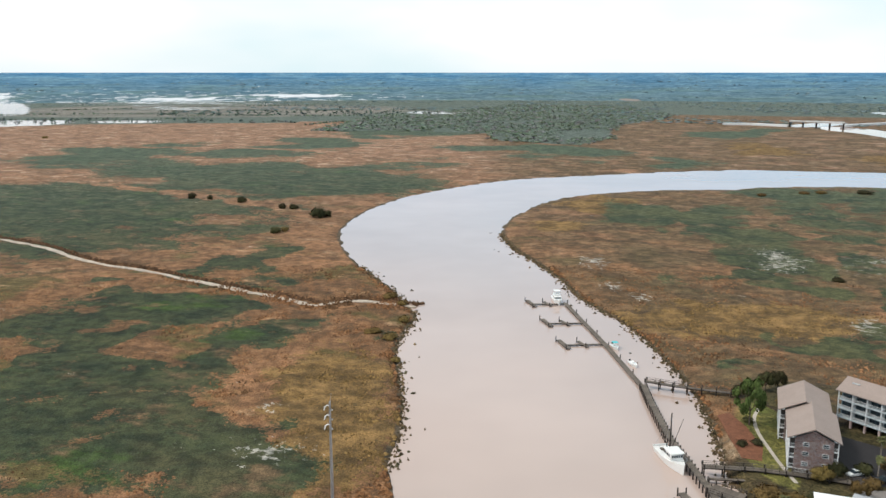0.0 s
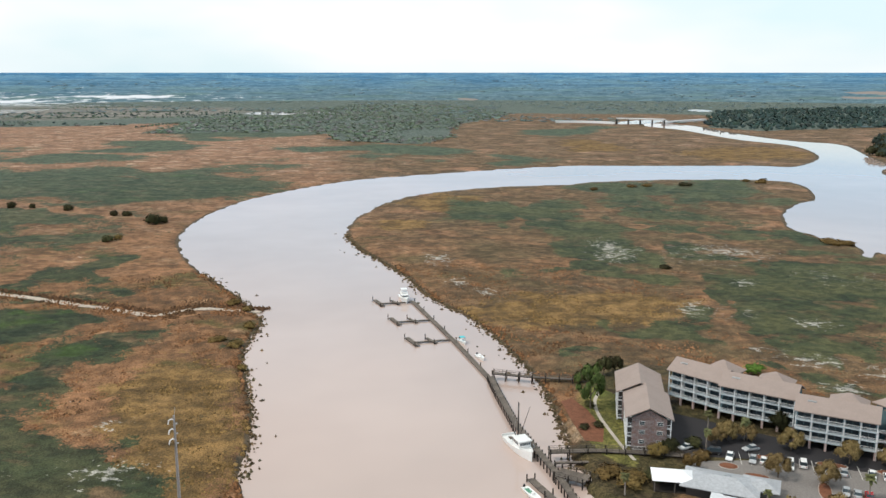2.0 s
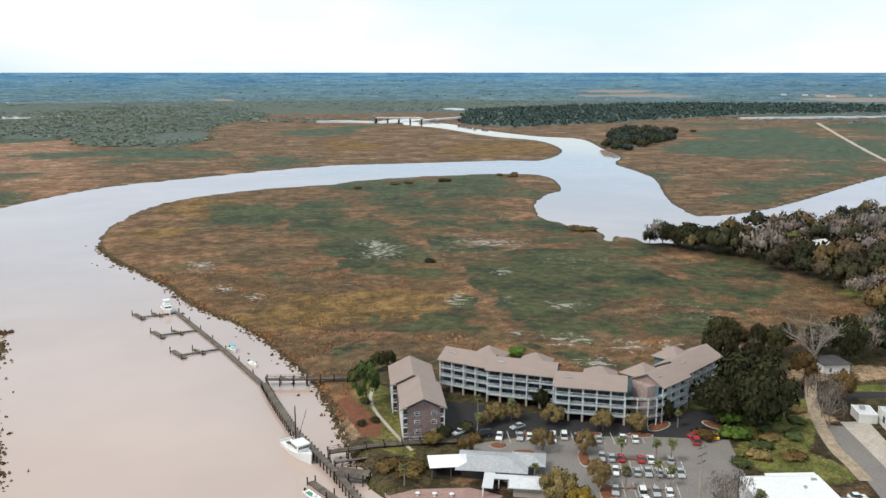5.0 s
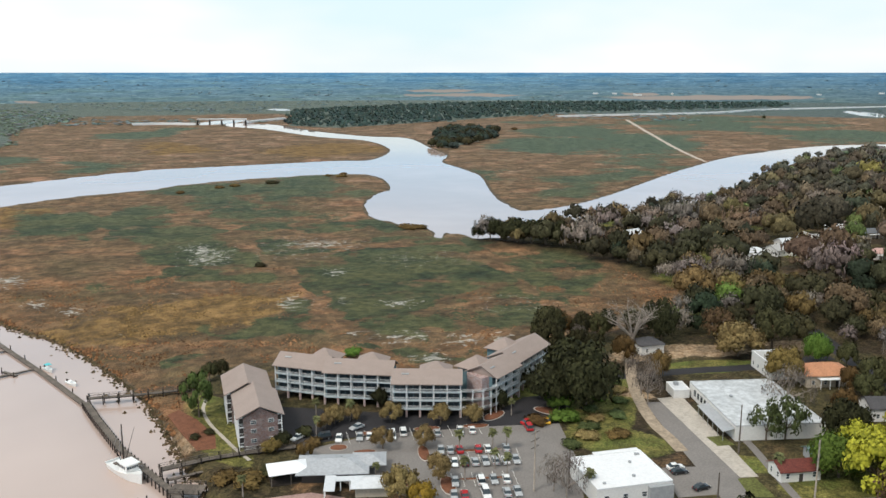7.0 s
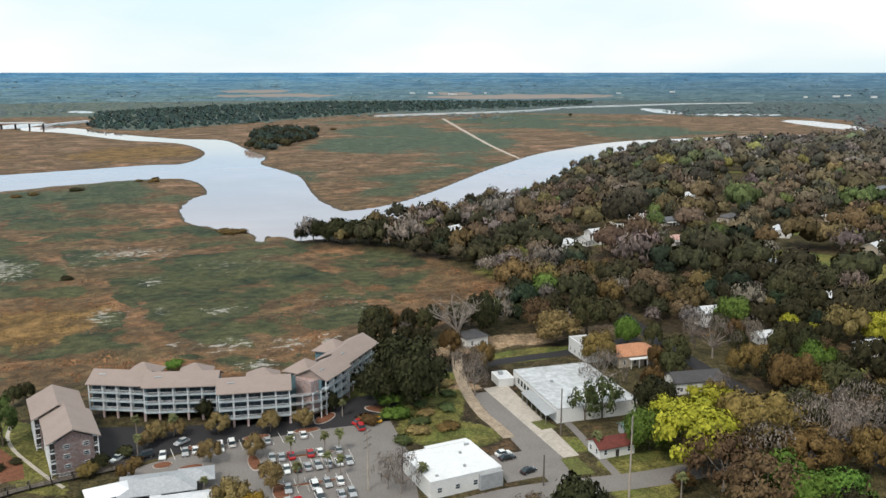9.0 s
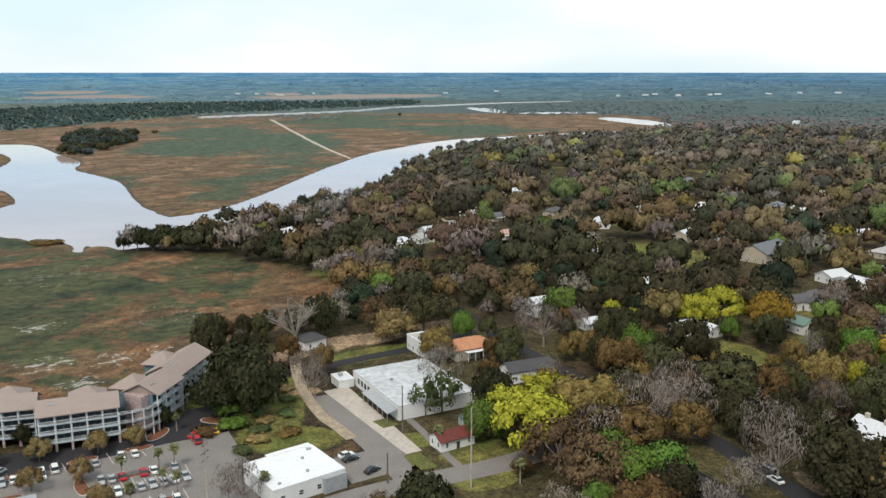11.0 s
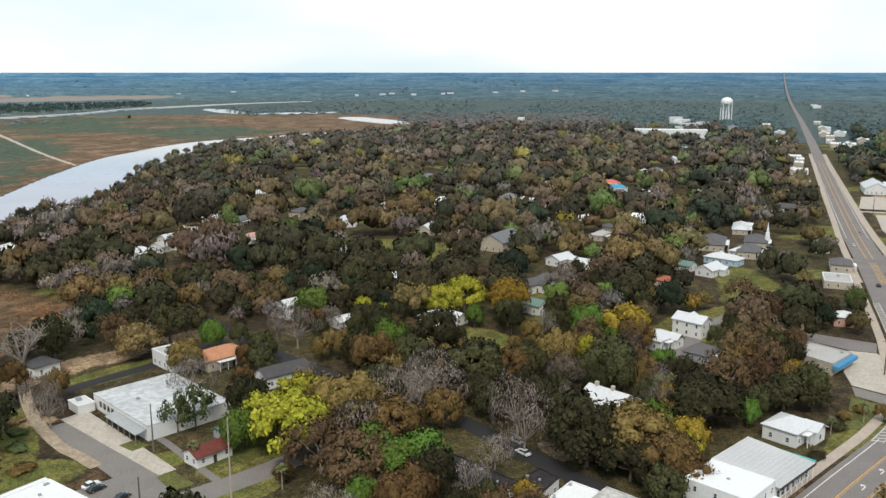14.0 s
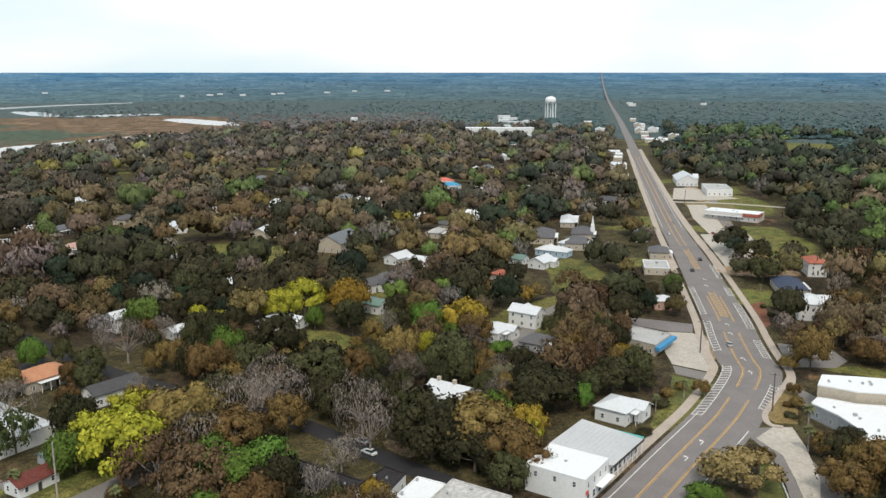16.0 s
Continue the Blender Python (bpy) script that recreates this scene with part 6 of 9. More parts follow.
LOTS += [[(163.3, 138.5), (214.4, 162.1), (255.3, 158.0), (230.9, 114.5), (187.8, 95.7), (165.2, 75.6), (116.9, 113.1)], [(209.8, -14.6), (234.6, -32.6), (234.9, -57.4), (161.5, -39.8), (161.1, -9.2)], [(338.2, -70.1), (338.6, -101.3), (255.6, -83.3), (237.1, -61.2), (276.4, -58.0)], [(274.2, -110.7), (274.8, -155.3), (214.6, -123.7), (197.8, -89.7), (210.7, -88.3)]]
LOTS += [[(82.9, 214.6), (113.4, 205.8), (85.4, 137.5), (59.4, 157.7)], [(260.9, -107.5), (223.3, -85.3), (185.3, -56.2), (166.0, -50.9), (166.5, -91.2), (214.3, -96.5), (233.4, -97.8)], [(219.1, -82.8), (226.8, -90.2), (226.5, -95.5), (214.2, -94.2), (194.8, -90.1), (179.6, -83.8), (179.5, -81.2), (194.7, -84.0), (208.6, -86.1), (213.4, -84.4)], [(316.6, -82.8), (315.2, -91.7), (305.4, -94.9), (271.2, -86.5), (279.5, -75.0), (293.4, -75.7)]]
LOTS += [[(336.6, -72.7), (327.3, -95.0), (316.0, -91.9), (317.3, -83.2), (326.2, -70.6)], [(278.3, -74.8), (270.1, -85.8), (262.6, -82.9), (269.9, -73.8)], [(268.8, -72.4), (261.6, -82.2), (248.4, -75.9), (240.6, -63.7)], [(248.8, -112.5), (247.0, -122.8), (244.2, -135.0), (232.3, -128.9), (234.8, -116.4), (238.3, -111.3), (240.1, -107.6)]]
LOTS += [[(233.5, -103.3), (237.9, -106.9), (236.1, -110.6), (232.8, -115.8), (230.4, -128.3), (211.8, -124.6), (199.5, -118.0), (204.6, -106.5), (216.3, -108.4), (224.4, -107.1)], [(187.7, 40.4), (196.8, 38.2), (185.9, 21.3), (176.1, 25.2)], [(181.6, 22.7), (192.6, 16.5), (188.8, 11.3), (176.3, 16.0)], [(177.4, 13.0), (187.1, 8.4), (183.5, 1.8), (172.4, 6.2)]]
LOTS += [[(175.0, 5.3), (185.0, 0.1), (176.8, -13.2), (164.5, -9.3)], [(311.4, -67.5), (300.9, -79.8), (287.6, -70.9), (295.3, -63.0)], [(303.0, -119.4), (296.7, -136.4), (283.2, -136.4), (276.2, -129.4), (277.1, -116.5), (288.9, -116.2)], [(356.3, -126.2), (361.9, -135.4), (326.9, -125.7), (321.5, -120.7)]]
LOTS += [[(60, 185), (125, 185), (125, 115), (60, 140)], [(440, -105), (535, -105), (535, -50), (440, -65)], [(640, -14), (760, -25), (770, 30), (640, 14)], [(160, -8), (186, -4), (204, -30), (176, -46)]]
LOTS += [[(1285, -5), (1380, -5), (1380, -140), (1285, -130)], [(500, -150), (740, -180), (745, -235), (600, -250), (540, -215), (480, -165)]]
LOTS += [[(1150, -252), (1720, -345), (1715, -372), (1150, -312)], [(1000, -395), (1260, -450), (1290, -560), (1000, -460)], [(1120, -335), (1230, -345), (1215, -440), (1120, -400)]]
LOTS += [[(249, 187), (282, 168), (262, 152), (228, 172), (222, 190)], [(311, 166), (253, 86), (236, 82), (292, 160)], [(146, 134), (164, 132), (174, 152), (156, 156)]]
LOTS += [[(290, -100), (300, -70), (320, -64), (340, -100)], [(194, -150), (270, -150), (262, -105), (200, -112)]]


def blocked(X, Y, gap):
    """Which of the places lie on a road, a lot, a lawn or a house, or between a house and the camera."""
    r = seg_dist(X, Y, HW) < 14 + gap * 0.6
    for pts, width, tone in STREETS:
        r |= seg_dist(X, Y, pts) < width / 2 + 0.5 + gap * 0.5
    for p in LOTS:
        r |= inside(X, Y, p)
    for hx, hy, w, d, *_ in HOUSES:
        r |= np.hypot(X - hx, Y - hy) < max(w, d) * 0.55 + gap * 0.75
        R = math.hypot(hx, hy)
        reach = min(0.25, (max(w, d) * 0.5 + min(48, 0.075 * R)) / R)
        r |= seg_dist(X, Y, [(hx, hy), (hx * (1 - reach), hy * (1 - reach))]) < max(w, d) * 0.26 + gap * 0.48
    return r | (ellipse_field(X, Y, LAWNS) > 0.15 - gap * 0.02)


PLACED = []
for i, (x, y, kind, r, h) in enumerate(TREES):
    if kind == "bare":
        bare_tree(x, y, r, h)
    elif kind == "palm":
        palm(x, y, h, seed=i)
    else:
        tree(kind, x, y, r, h, var=i % 2, turn=i * 1.3)
    PLACED.append((x, y, r))

KINDS = ["oak", "olive", "brown", "moss", "bright", "gold", "magnolia", "yellow"]


def mix_at(x, y):
    """How common each kind of tree is at a place."""
    q = float(vnoise(np.array([x]), np.array([y]), 90, 11)[0])
    p = np.array([0.38, 0.28, 0.16, 0.11, 0.09, 0.030, 0.06, 0.024])
    if y > 0.5 * x:
        p = p * np.array([1.35, 1.1, 0.85, 1.4, 0.5, 0.1, 1.3, 0.1])
    if y > 0.55 * x and x > 330:
        p = p * np.array([0.7, 0.7, 1.8, 1.4, 0.5, 0.3, 0.4, 0.3])
    if y < -0.2 * x and x > 420:
        p = p * np.array([2.8, 0.8, 0.35, 0.4, 1.8, 0.3, 2.0, 0.2])
    if math.hypot(x - 395, y - 122) < 75:
        p = p * np.array([4.5, 0.8, 0.6, 0.6, 0.6, 0, 3, 0])
    if math.hypot((x - 1300) / 60, (y + 425) / 75) < 1 or math.hypot(x - 1027, y + 313) < 32:
        p = p * np.array([0.2, 0.4, 0.1, 0.1, 40, 0.5, 0.1, 1])
    p[2] *= 0.4 + 1.2 * q
    p[0] *= 1.6 - 1.2 * q
    return p / p.sum()


cells = {}


def crowd(x, y, r):
    """True if a crown of radius r at x, y would stand too close to another one."""
    ci, cj = int(x // 24), int(y // 24)
    for a in (-1, 0, 1):
        for b in (-1, 0, 1):
            for px, py, pr in cells.get((ci + a, cj + b), ()):
                if math.hypot(px - x, py - y) < (pr + r) * 0.73:
                    return True
    cells.setdefault((ci, cj), []).append((x, y, r))
    return False


for p in PLACED:
    crowd(*p)
N = 40000
A, R = np.radians(RNG.uniform(22, 126, N)), EYE / np.tan(np.radians(RNG.uniform(3.9, 31, N)))
X, Y = R * np.sin(A), R * np.cos(A)
r = (3.6 + 6.4 * RNG.random(N) ** 1.2) * np.interp(R, [350, 480], [1.0, 1.4])
bank_gap = water_distance(X, Y)
r = r * np.where(R > 560, np.interp(bank_gap, [10, 130], [0.42, 1.0]), np.interp(bank_gap, [10, 70], [0.6, 1.0]))
ok = inside(X, Y, TOWN) & (bank_gap > 3) & ~blocked(X, Y, r) & ((vnoise(X, Y, 34, 77) < 0.70) | (R > 900) | (Y > 0.6 * X))
town_spots = [(float(a), float(b), float(c), float(d)) for a, b, c, d in zip(R[ok], X[ok], Y[ok], r[ok]) if not crowd(b, c, d)]
town_spots.sort()
for i, (R, x, y, r) in enumerate(town_spots[:190]):
    kind = KINDS[RNG.choice(len(KINDS), p=mix_at(x, y))]
    tree(kind, x, y, r, r * RNG.uniform(1.15, 1.5) + 4.0, var=i % 2, turn=RNG.uniform(0, 6.28))

# tones of the distant kinds are paled and blued for haze
CROWN_RGB = {"oak": (0.043, 0.040, 0.020), "olive": (0.128, 0.094, 0.040), "brown": (0.128, 0.090, 0.056), "moss": (0.178, 0.150, 0.130), "bright": (0.100, 0.142, 0.036),
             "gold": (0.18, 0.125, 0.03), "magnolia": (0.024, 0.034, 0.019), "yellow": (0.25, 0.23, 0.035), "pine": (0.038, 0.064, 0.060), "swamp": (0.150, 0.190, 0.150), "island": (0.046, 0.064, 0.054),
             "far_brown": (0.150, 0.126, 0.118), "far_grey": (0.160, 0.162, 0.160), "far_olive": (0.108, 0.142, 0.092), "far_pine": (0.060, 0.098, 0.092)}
LODS = {}


def lod(level, kind=0):
    """Crowns of unit size for each grade of detail: boughs, leaf sprays, spray size; kind 1 is half-bare."""
    key = (level, kind)
    if key not in LODS:
        rng = np.random.default_rng(40 + level + 10 * kind)
        n, per, leaf = ((13, 420, 0.060), (9, 150, 0.085), (6, 60, 0.12), (2, 7, 0.22), (1, 3, 0.24))[level]
        LODS[key] = [leaf_cloud(rng, 0.92, 0.42, 0.56, n, per if not kind else int(per * 1.2), leaf if not kind else leaf * 0.7, -0.25, 0.5 if kind else 0.86, (0.42, 0.42, 0.42, 0.30, 0.24)[level], 0.6 * kind, 0.20 if kind else 0.12)[:4] for _ in range(6)]
        if level == 4:
            LODS[key] = [(V, T, Q, N * 0.4 + np.array([0, 0, 0.8])) for V, T, Q, N in LODS[key]]
    return LODS[key]


def woods(name, spots, label, level):
    """Many far crowns in one mesh: spots of x, y, ground height, radius, height, colour, kind."""
    Vs, Ts, Qs, Ns, Cs, n = [], [], [], [], [], 0
    for x, y, z, r, h, col, *kind in spots:
        V, T, Q, N = lod(level, kind[0] if kind else 0)[RNG.integers(6)]
        t = RNG.uniform(0, 6.28)
        c, s = math.cos(t), math.sin(t)
        W = np.stack([(V[:, 0] * c - V[:, 1] * s) * r + x, (V[:, 0] * s + V[:, 1] * c) * r + y, V[:, 2] * h + z], -1)
        tint = np.array(col) * (RNG.uniform(0.75, 1.4) if level < 3 else RNG.uniform(0.82, 1.2)) * (1 + RNG.normal(0, 0.04, 3))
        Vs.append(W)
        Ns.append(np.stack([N[:, 0] * c - N[:, 1] * s, N[:, 0] * s + N[:, 1] * c, N[:, 2]], -1))
        Ts.append(T + n)
        Qs.append(Q + n)
        Cs.append(np.tile(np.append(tint, 1), (len(V), 1)))
        n += len(V)
    me = mixed_mesh(name, np.concatenate(Vs), np.concatenate(Ts), np.concatenate(Qs), (WOODS, WOODS, WOODS, WOODS_MID, WOODS_FAR)[level], np.concatenate(Ns) / np.linalg.norm(np.concatenate(Ns), axis=1)[:, None])
    me.attributes.new("crown_colour", "FLOAT_COLOR", "POINT").data.foreach_set("color", np.concatenate(Cs).astype(np.float32).ravel())
    return tagged(new(name, me), label, "woods", kind="stuff")


def town_woods(spots):
    out = []
    for R, x, y, r in spots:
        kind = KINDS[RNG.choice(len(KINDS), p=mix_at(x, y))]
        c = np.array(CROWN_RGB[kind])
        # distance haze mixed into the crown colour: greyer further off
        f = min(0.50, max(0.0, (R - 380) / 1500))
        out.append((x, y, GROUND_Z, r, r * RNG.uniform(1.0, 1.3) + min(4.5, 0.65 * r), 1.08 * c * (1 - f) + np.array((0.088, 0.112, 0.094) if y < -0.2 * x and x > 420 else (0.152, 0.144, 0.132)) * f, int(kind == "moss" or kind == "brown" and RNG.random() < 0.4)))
    return out


rest = town_spots[190:]
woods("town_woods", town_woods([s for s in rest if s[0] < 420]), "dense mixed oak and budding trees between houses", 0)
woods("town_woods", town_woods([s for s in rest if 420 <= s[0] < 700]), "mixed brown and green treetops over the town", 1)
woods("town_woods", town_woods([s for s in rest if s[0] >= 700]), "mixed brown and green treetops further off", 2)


def scatter(poly, count, rmin, rmax, tall, cols, z=0.5, rng=RNG):
    P = np.array(poly)
    out = []
    (x0, y0), (x1, y1) = P.min(0), P.max(0)
    for _ in range(40):
        X, Y = rng.uniform(x0, x1, count), rng.uniform(y0, y1, count)
        if len(out) >= count:
            break
        ok = inside(X, Y, poly) & (water_distance(X, Y) > 4)
        for x, y in zip(X[ok], Y[ok]):
            r = rng.uniform(rmin, rmax)
            out.append((x, y, z - 0.22 * r * tall + float(rise(np.hypot(x, y))), r, r * tall, CROWN_RGB[cols[rng.integers(len(cols))]]))
    return out[:count]


woods("swamp_woods", [q for q in scatter(WOOD_AREAS["swamp"], 5200, 4.5, 9.0, 0.55, ["swamp", "swamp", "swamp", "far_grey", "far_olive"]) if vnoise(np.array([q[0]]), np.array([q[1]]), 70, 3)[0] > 0.26], "grey-green swamp woods beyond the marsh", 4)
woods("pine_woods", scatter(WOOD_AREAS["pine"], 3200, 6.0, 10.0, 1.15, ["pine", "pine", "pine", "island"]), "long belt of dark pine woods", 4)
woods("island_trees", scatter(WOOD_AREAS["island"], 130, 6, 9, 1.5, ["island", "oak"]), "clump of dark trees beside the creek", 1)
woods("levee_trees", scatter(WOOD_AREAS["strip"], 180, 3, 5, 1.2, ["far_pine", "swamp"]) + scatter(WOOD_AREAS["levee"], 160, 2.5, 5, 1.1, ["far_pine", "swamp", "far_grey"]), "broken rows of trees along far levees", 3)
N = 3600
A, R = np.radians(RNG.uniform(-30, 121, N)), RNG.uniform(2980, 4500, N)
X, Y = R * np.sin(A), R * np.cos(A)
ok = (ellipse_field(X, Y, PONDS) < 0.05) & (ellipse_field(X, Y, LAGOONS) < 0) & (ellipse_field(X, Y, FIELDS) < 0) & (seg_dist(X, Y, HW) > 25) & (vnoise(X, Y, 160, 95) > 0.5)
east = np.clip((np.degrees(A) - 40) / 35, 0, 1)
# haze is mixed into these crown colours: bluer towards the horizon
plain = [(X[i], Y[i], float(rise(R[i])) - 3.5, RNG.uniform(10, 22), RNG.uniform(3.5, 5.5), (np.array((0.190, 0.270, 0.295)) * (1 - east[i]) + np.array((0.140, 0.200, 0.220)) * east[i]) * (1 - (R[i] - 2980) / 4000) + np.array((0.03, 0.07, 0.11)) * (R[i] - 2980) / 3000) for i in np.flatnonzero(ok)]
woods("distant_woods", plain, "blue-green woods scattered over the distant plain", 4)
LEVEE_ROWS = [[(-938, 1825), (-780, 1847), (-624, 1870), (-480, 1850)], [(-631, 1991), (-481, 2017), (-312, 1991), (-100, 2010)], [(-1067, 2253), (-931, 2357), (-769, 2431)],
              [(-794, 2510), (-386, 2639)], [(-1049, 2044), (-900, 2071), (-640, 2110)], [(-264, 1648), (-192, 1783), (-60, 1800)], [(-700, 2230), (-300, 2300), (60, 2330)]]
rows = []
for line in LEVEE_ROWS:
    P = catmull(line, 8)
    L = float(np.hypot(*np.diff(P, axis=0).T).sum())
    for x, y in cut_line(P, 0, L, int(L / 3)):
        if vnoise(np.array([x]), np.array([y]), 45, 91)[0] > 0.34:
            r = RNG.uniform(2.0, 4.5)
            rows.append((x + RNG.normal(0, 2), y + RNG.normal(0, 5), float(rise(np.hypot(x, y))) - 0.4 * r, r, r * 1.3, CROWN_RGB[("far_pine", "swamp", "island", "far_olive")[RNG.integers(4)]]))
woods("levee_trees", rows, "dark rows of trees along far levees", 4)
N = 16000
A, R = np.radians(RNG.uniform(52, 122, N)), EYE / np.tan(np.radians(RNG.uniform(1.95, 5.0, N)))
X, Y = R * np.sin(A), R * np.cos(A)
ok = (inside(X, Y, TOWN) | inside(X, Y, WOOD_AREAS["east"]) & (RNG.random(N) < 0.6)) & (seg_dist(X, Y, HW) > 30) & (water_distance(X, Y) > 10) & ~inside(X, Y, [(1190, -5), (1370, -5), (1370, -140), (1190, -130)])
for lot in LOTS:
    ok &= ~inside(X, Y, lot)
for hx, hy, w, *_ in HOUSES:
    ok &= seg_dist(X, Y, [(hx, hy), (hx * 0.965, hy * 0.965)]) > w * 0.5 + 6
hazel = (A < radians(89)) & (R < 2150)
green = vnoise(X, Y, 350, 9) + 0.4 * (A > radians(93)) + 0.25 * (R > 1900) - 0.45 * hazel
pick = np.clip(green * 6 + RNG.normal(0, 0.8, N), 0, 5).astype(int)
rad = RNG.uniform(5.5, 10, N)


def hazed(col, R):
    """Puts distance haze into a crown's colour: bluer the further out it stands."""
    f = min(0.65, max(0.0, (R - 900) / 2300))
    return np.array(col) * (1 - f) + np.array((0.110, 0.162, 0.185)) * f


def tint_at(i):
    """The colour of one outlying crown: a belt of fresh green stands by the highway."""
    if math.hypot((X[i] - 1300) / 60, (Y[i] + 425) / 75) < 1 or math.hypot(X[i] - 1027, Y[i] + 313) < 32:
        return (0.150, 0.205, 0.080)
    return hazed(CROWN_RGB[("far_brown", "far_grey", "far_brown", "far_olive", "far_pine", "far_pine")[pick[i]]], R[i] * (0.6 if hazel[i] else 1))


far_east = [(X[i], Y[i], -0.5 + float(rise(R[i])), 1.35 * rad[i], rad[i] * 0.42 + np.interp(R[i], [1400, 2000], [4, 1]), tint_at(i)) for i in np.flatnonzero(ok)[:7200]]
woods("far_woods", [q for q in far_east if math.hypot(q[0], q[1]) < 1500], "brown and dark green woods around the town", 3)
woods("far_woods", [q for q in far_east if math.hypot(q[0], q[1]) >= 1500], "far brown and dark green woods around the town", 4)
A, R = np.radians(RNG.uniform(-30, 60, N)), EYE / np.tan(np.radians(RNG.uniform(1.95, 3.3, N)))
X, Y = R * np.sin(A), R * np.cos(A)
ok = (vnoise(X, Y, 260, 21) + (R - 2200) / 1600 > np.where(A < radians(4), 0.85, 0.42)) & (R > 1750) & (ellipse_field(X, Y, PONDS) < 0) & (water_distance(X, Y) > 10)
far_north = [(X[i], Y[i], 0.5 + float(rise(R[i])), 1.4 * rad[i], rad[i] * 0.35, np.array(hazed(CROWN_RGB[("swamp", "far_pine", "swamp", "far_grey")[i % 4]], R[i])) * 1.25) for i in np.flatnonzero(ok)[:1900]]
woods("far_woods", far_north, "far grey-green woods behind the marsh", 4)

# ---- more materials ----
ROOF["blue"] = surface("bright_blue_roof", (0.06, 0.30, 0.52), 0.6, 0.1, 2.0, 0.5, relief=0)
ROOF["club"] = surface("weathered_grey_metal_roof", (0.40, 0.41, 0.43), 0.5, 0.12, 1.5, 0.3, relief=0.1)
ROOF["coral"] = surface("coral_red_roof", (0.60, 0.16, 0.12), 0.6, 0.1, 2.0, 0.5, relief=0)
MULCH = surface("red_mulch", (0.20, 0.082, 0.045), 0.95, 0.35, 3.0, 0.5, relief=0.4)
KERB = surface("pale_kerb", (0.48, 0.44, 0.40), 0.9, 0.1, 3.0, 0.5, relief=0)
PATIO = surface("pink_brick_paving", (0.36, 0.235, 0.205), 0.9, 0.2, 2.0, 0.4, relief=0.1)
SAND_M = surface("sandy_concrete", (0.47, 0.42, 0.365), 0.95, 0.14, 1.2, 0.2, relief=0.2)
TENT = surface("white_canvas", (0.84, 0.84, 0.85), 0.6, 0.04, 2.0, 0.5, relief=0)
STEEL_BLUE = surface("blue_grey_siding", (0.130, 0.215, 0.250), 0.7, 0.12, 2.0, 0.5, relief=0.1)
CAR_PAINT = {k: surface(f"{k}_car_paint", c, 0.25, 0.05, 3.0, 0.6, relief=0, spec=0.5) for k, c in
             (("white", (0.78, 0.78, 0.77)), ("silver", (0.40, 0.41, 0.42)), ("black", (0.022, 0.022, 0.025)), ("red", (0.42, 0.018, 0.020)), ("yellow", (0.75, 0.42, 0.03)))}
LAMP_RED = surface("red_lamp_glass", (0.35, 0.02, 0.02), 0.2, 0.05, 3.0, 0.6, relief=0)


def brick_wall_mat():
    """Mottled brick: courses of real size with pale and dark patches."""
    m, nt, b = node_mat("mottled_brick")
    tc = nt.nodes.new("ShaderNodeTexCoord")
    mp = nt.nodes.new("ShaderNodeMapping")
    mp.inputs["Rotation"].default_value = (radians(90), 0, 0)
    nt.links.new(tc.outputs["Object"], mp.inputs["Vector"])
    br = add(nt, "ShaderNodeTexBrick", Scale=1.0, Mortar_Size=0.012)
    br.inputs["Brick Width"].default_value, br.inputs["Row Height"].default_value = 0.42, 0.16
    br.inputs["Color1"].default_value, br.inputs["Color2"].default_value, br.inputs["Mortar"].default_value = (0.34, 0.185, 0.165, 1), (0.47, 0.34, 0.31, 1), (0.50, 0.43, 0.40, 1)
    nt.links.new(mp.outputs["Vector"], br.inputs["Vector"])
    n = noise_tex(nt, mp.outputs["Vector"], 1.6, 4, 0.7)
    c = mixc(nt, ramp(nt, n, 0.45, 0.62), br.outputs["Color"], (0.50, 0.42, 0.41))
    c = mixc(nt, ramp(nt, noise_tex(nt, mp.outputs["Vector"], 2.3, 3, 0.6), 0.56, 0.68), c, (0.200, 0.165, 0.185))
    nt.links.new(c, b.inputs["Base Color"])
    b.inputs["Roughness"].default_value = 0.9
    return m


BRICK_WALL = brick_wall_mat()


def at(x, y, rot=0.0, z=GROUND_Z):
    return Matrix.Translation((x, y, z)) @ Matrix.Rotation(radians(rot), 4, "Z")


def slab(name, pts, z0, z1, mat, label, category, kind="structure"):
    bm = bmesh.new()
    poly_prism(bm, pts, z0, z1)
    bmesh.ops.recalc_face_normals(bm, faces=list(bm.faces))
    return tagged(part(name, bm, mat), label, category, kind=kind)


# ---- lots and paths ----
slab("parking_lot", [(100, 192), (101, 206), (107, 222), (131, 197), (147, 187), (156, 177), (172, 181), (181, 176), (177, 166), (166, 160), (150, 170), (120, 186)], GROUND_Z - 0.1, GROUND_Z + 0.035, ASPHALT_DARK, "dark fresh asphalt yard before the apartment blocks", "parking lot")
slab("parking_lot", [(99, 189), (120, 185.9), (150, 169.9), (166, 159.9), (152, 139), (137, 123), (114, 140), (99, 166)], GROUND_Z - 0.1, GROUND_Z + 0.040, ASPHALT_PALE, "pale worn asphalt car park", "parking lot")
slab("parking_lot", [(203.5, 155), (211, 151.5), (181.5, 106.5), (177.5, 109)], GROUND_Z - 0.1, GROUND_Z + 0.045, SAND_M, "sandy concrete parking strip beside the street", "parking lot")
slab("parking_lot", [(166, 124.5), (176, 118), (168, 106), (157, 112)], GROUND_Z - 0.1, GROUND_Z + 0.050, ASPHALT_PALE, "small pale car park beside a white building", "parking lot")
slab("forecourt", [(520, -158), (520, -170), (640, -190), (640, -176), (580, -164)], GROUND_Z - 0.1, GROUND_Z + 0.040, SAND_M, "pale concrete forecourt", "forecourt")
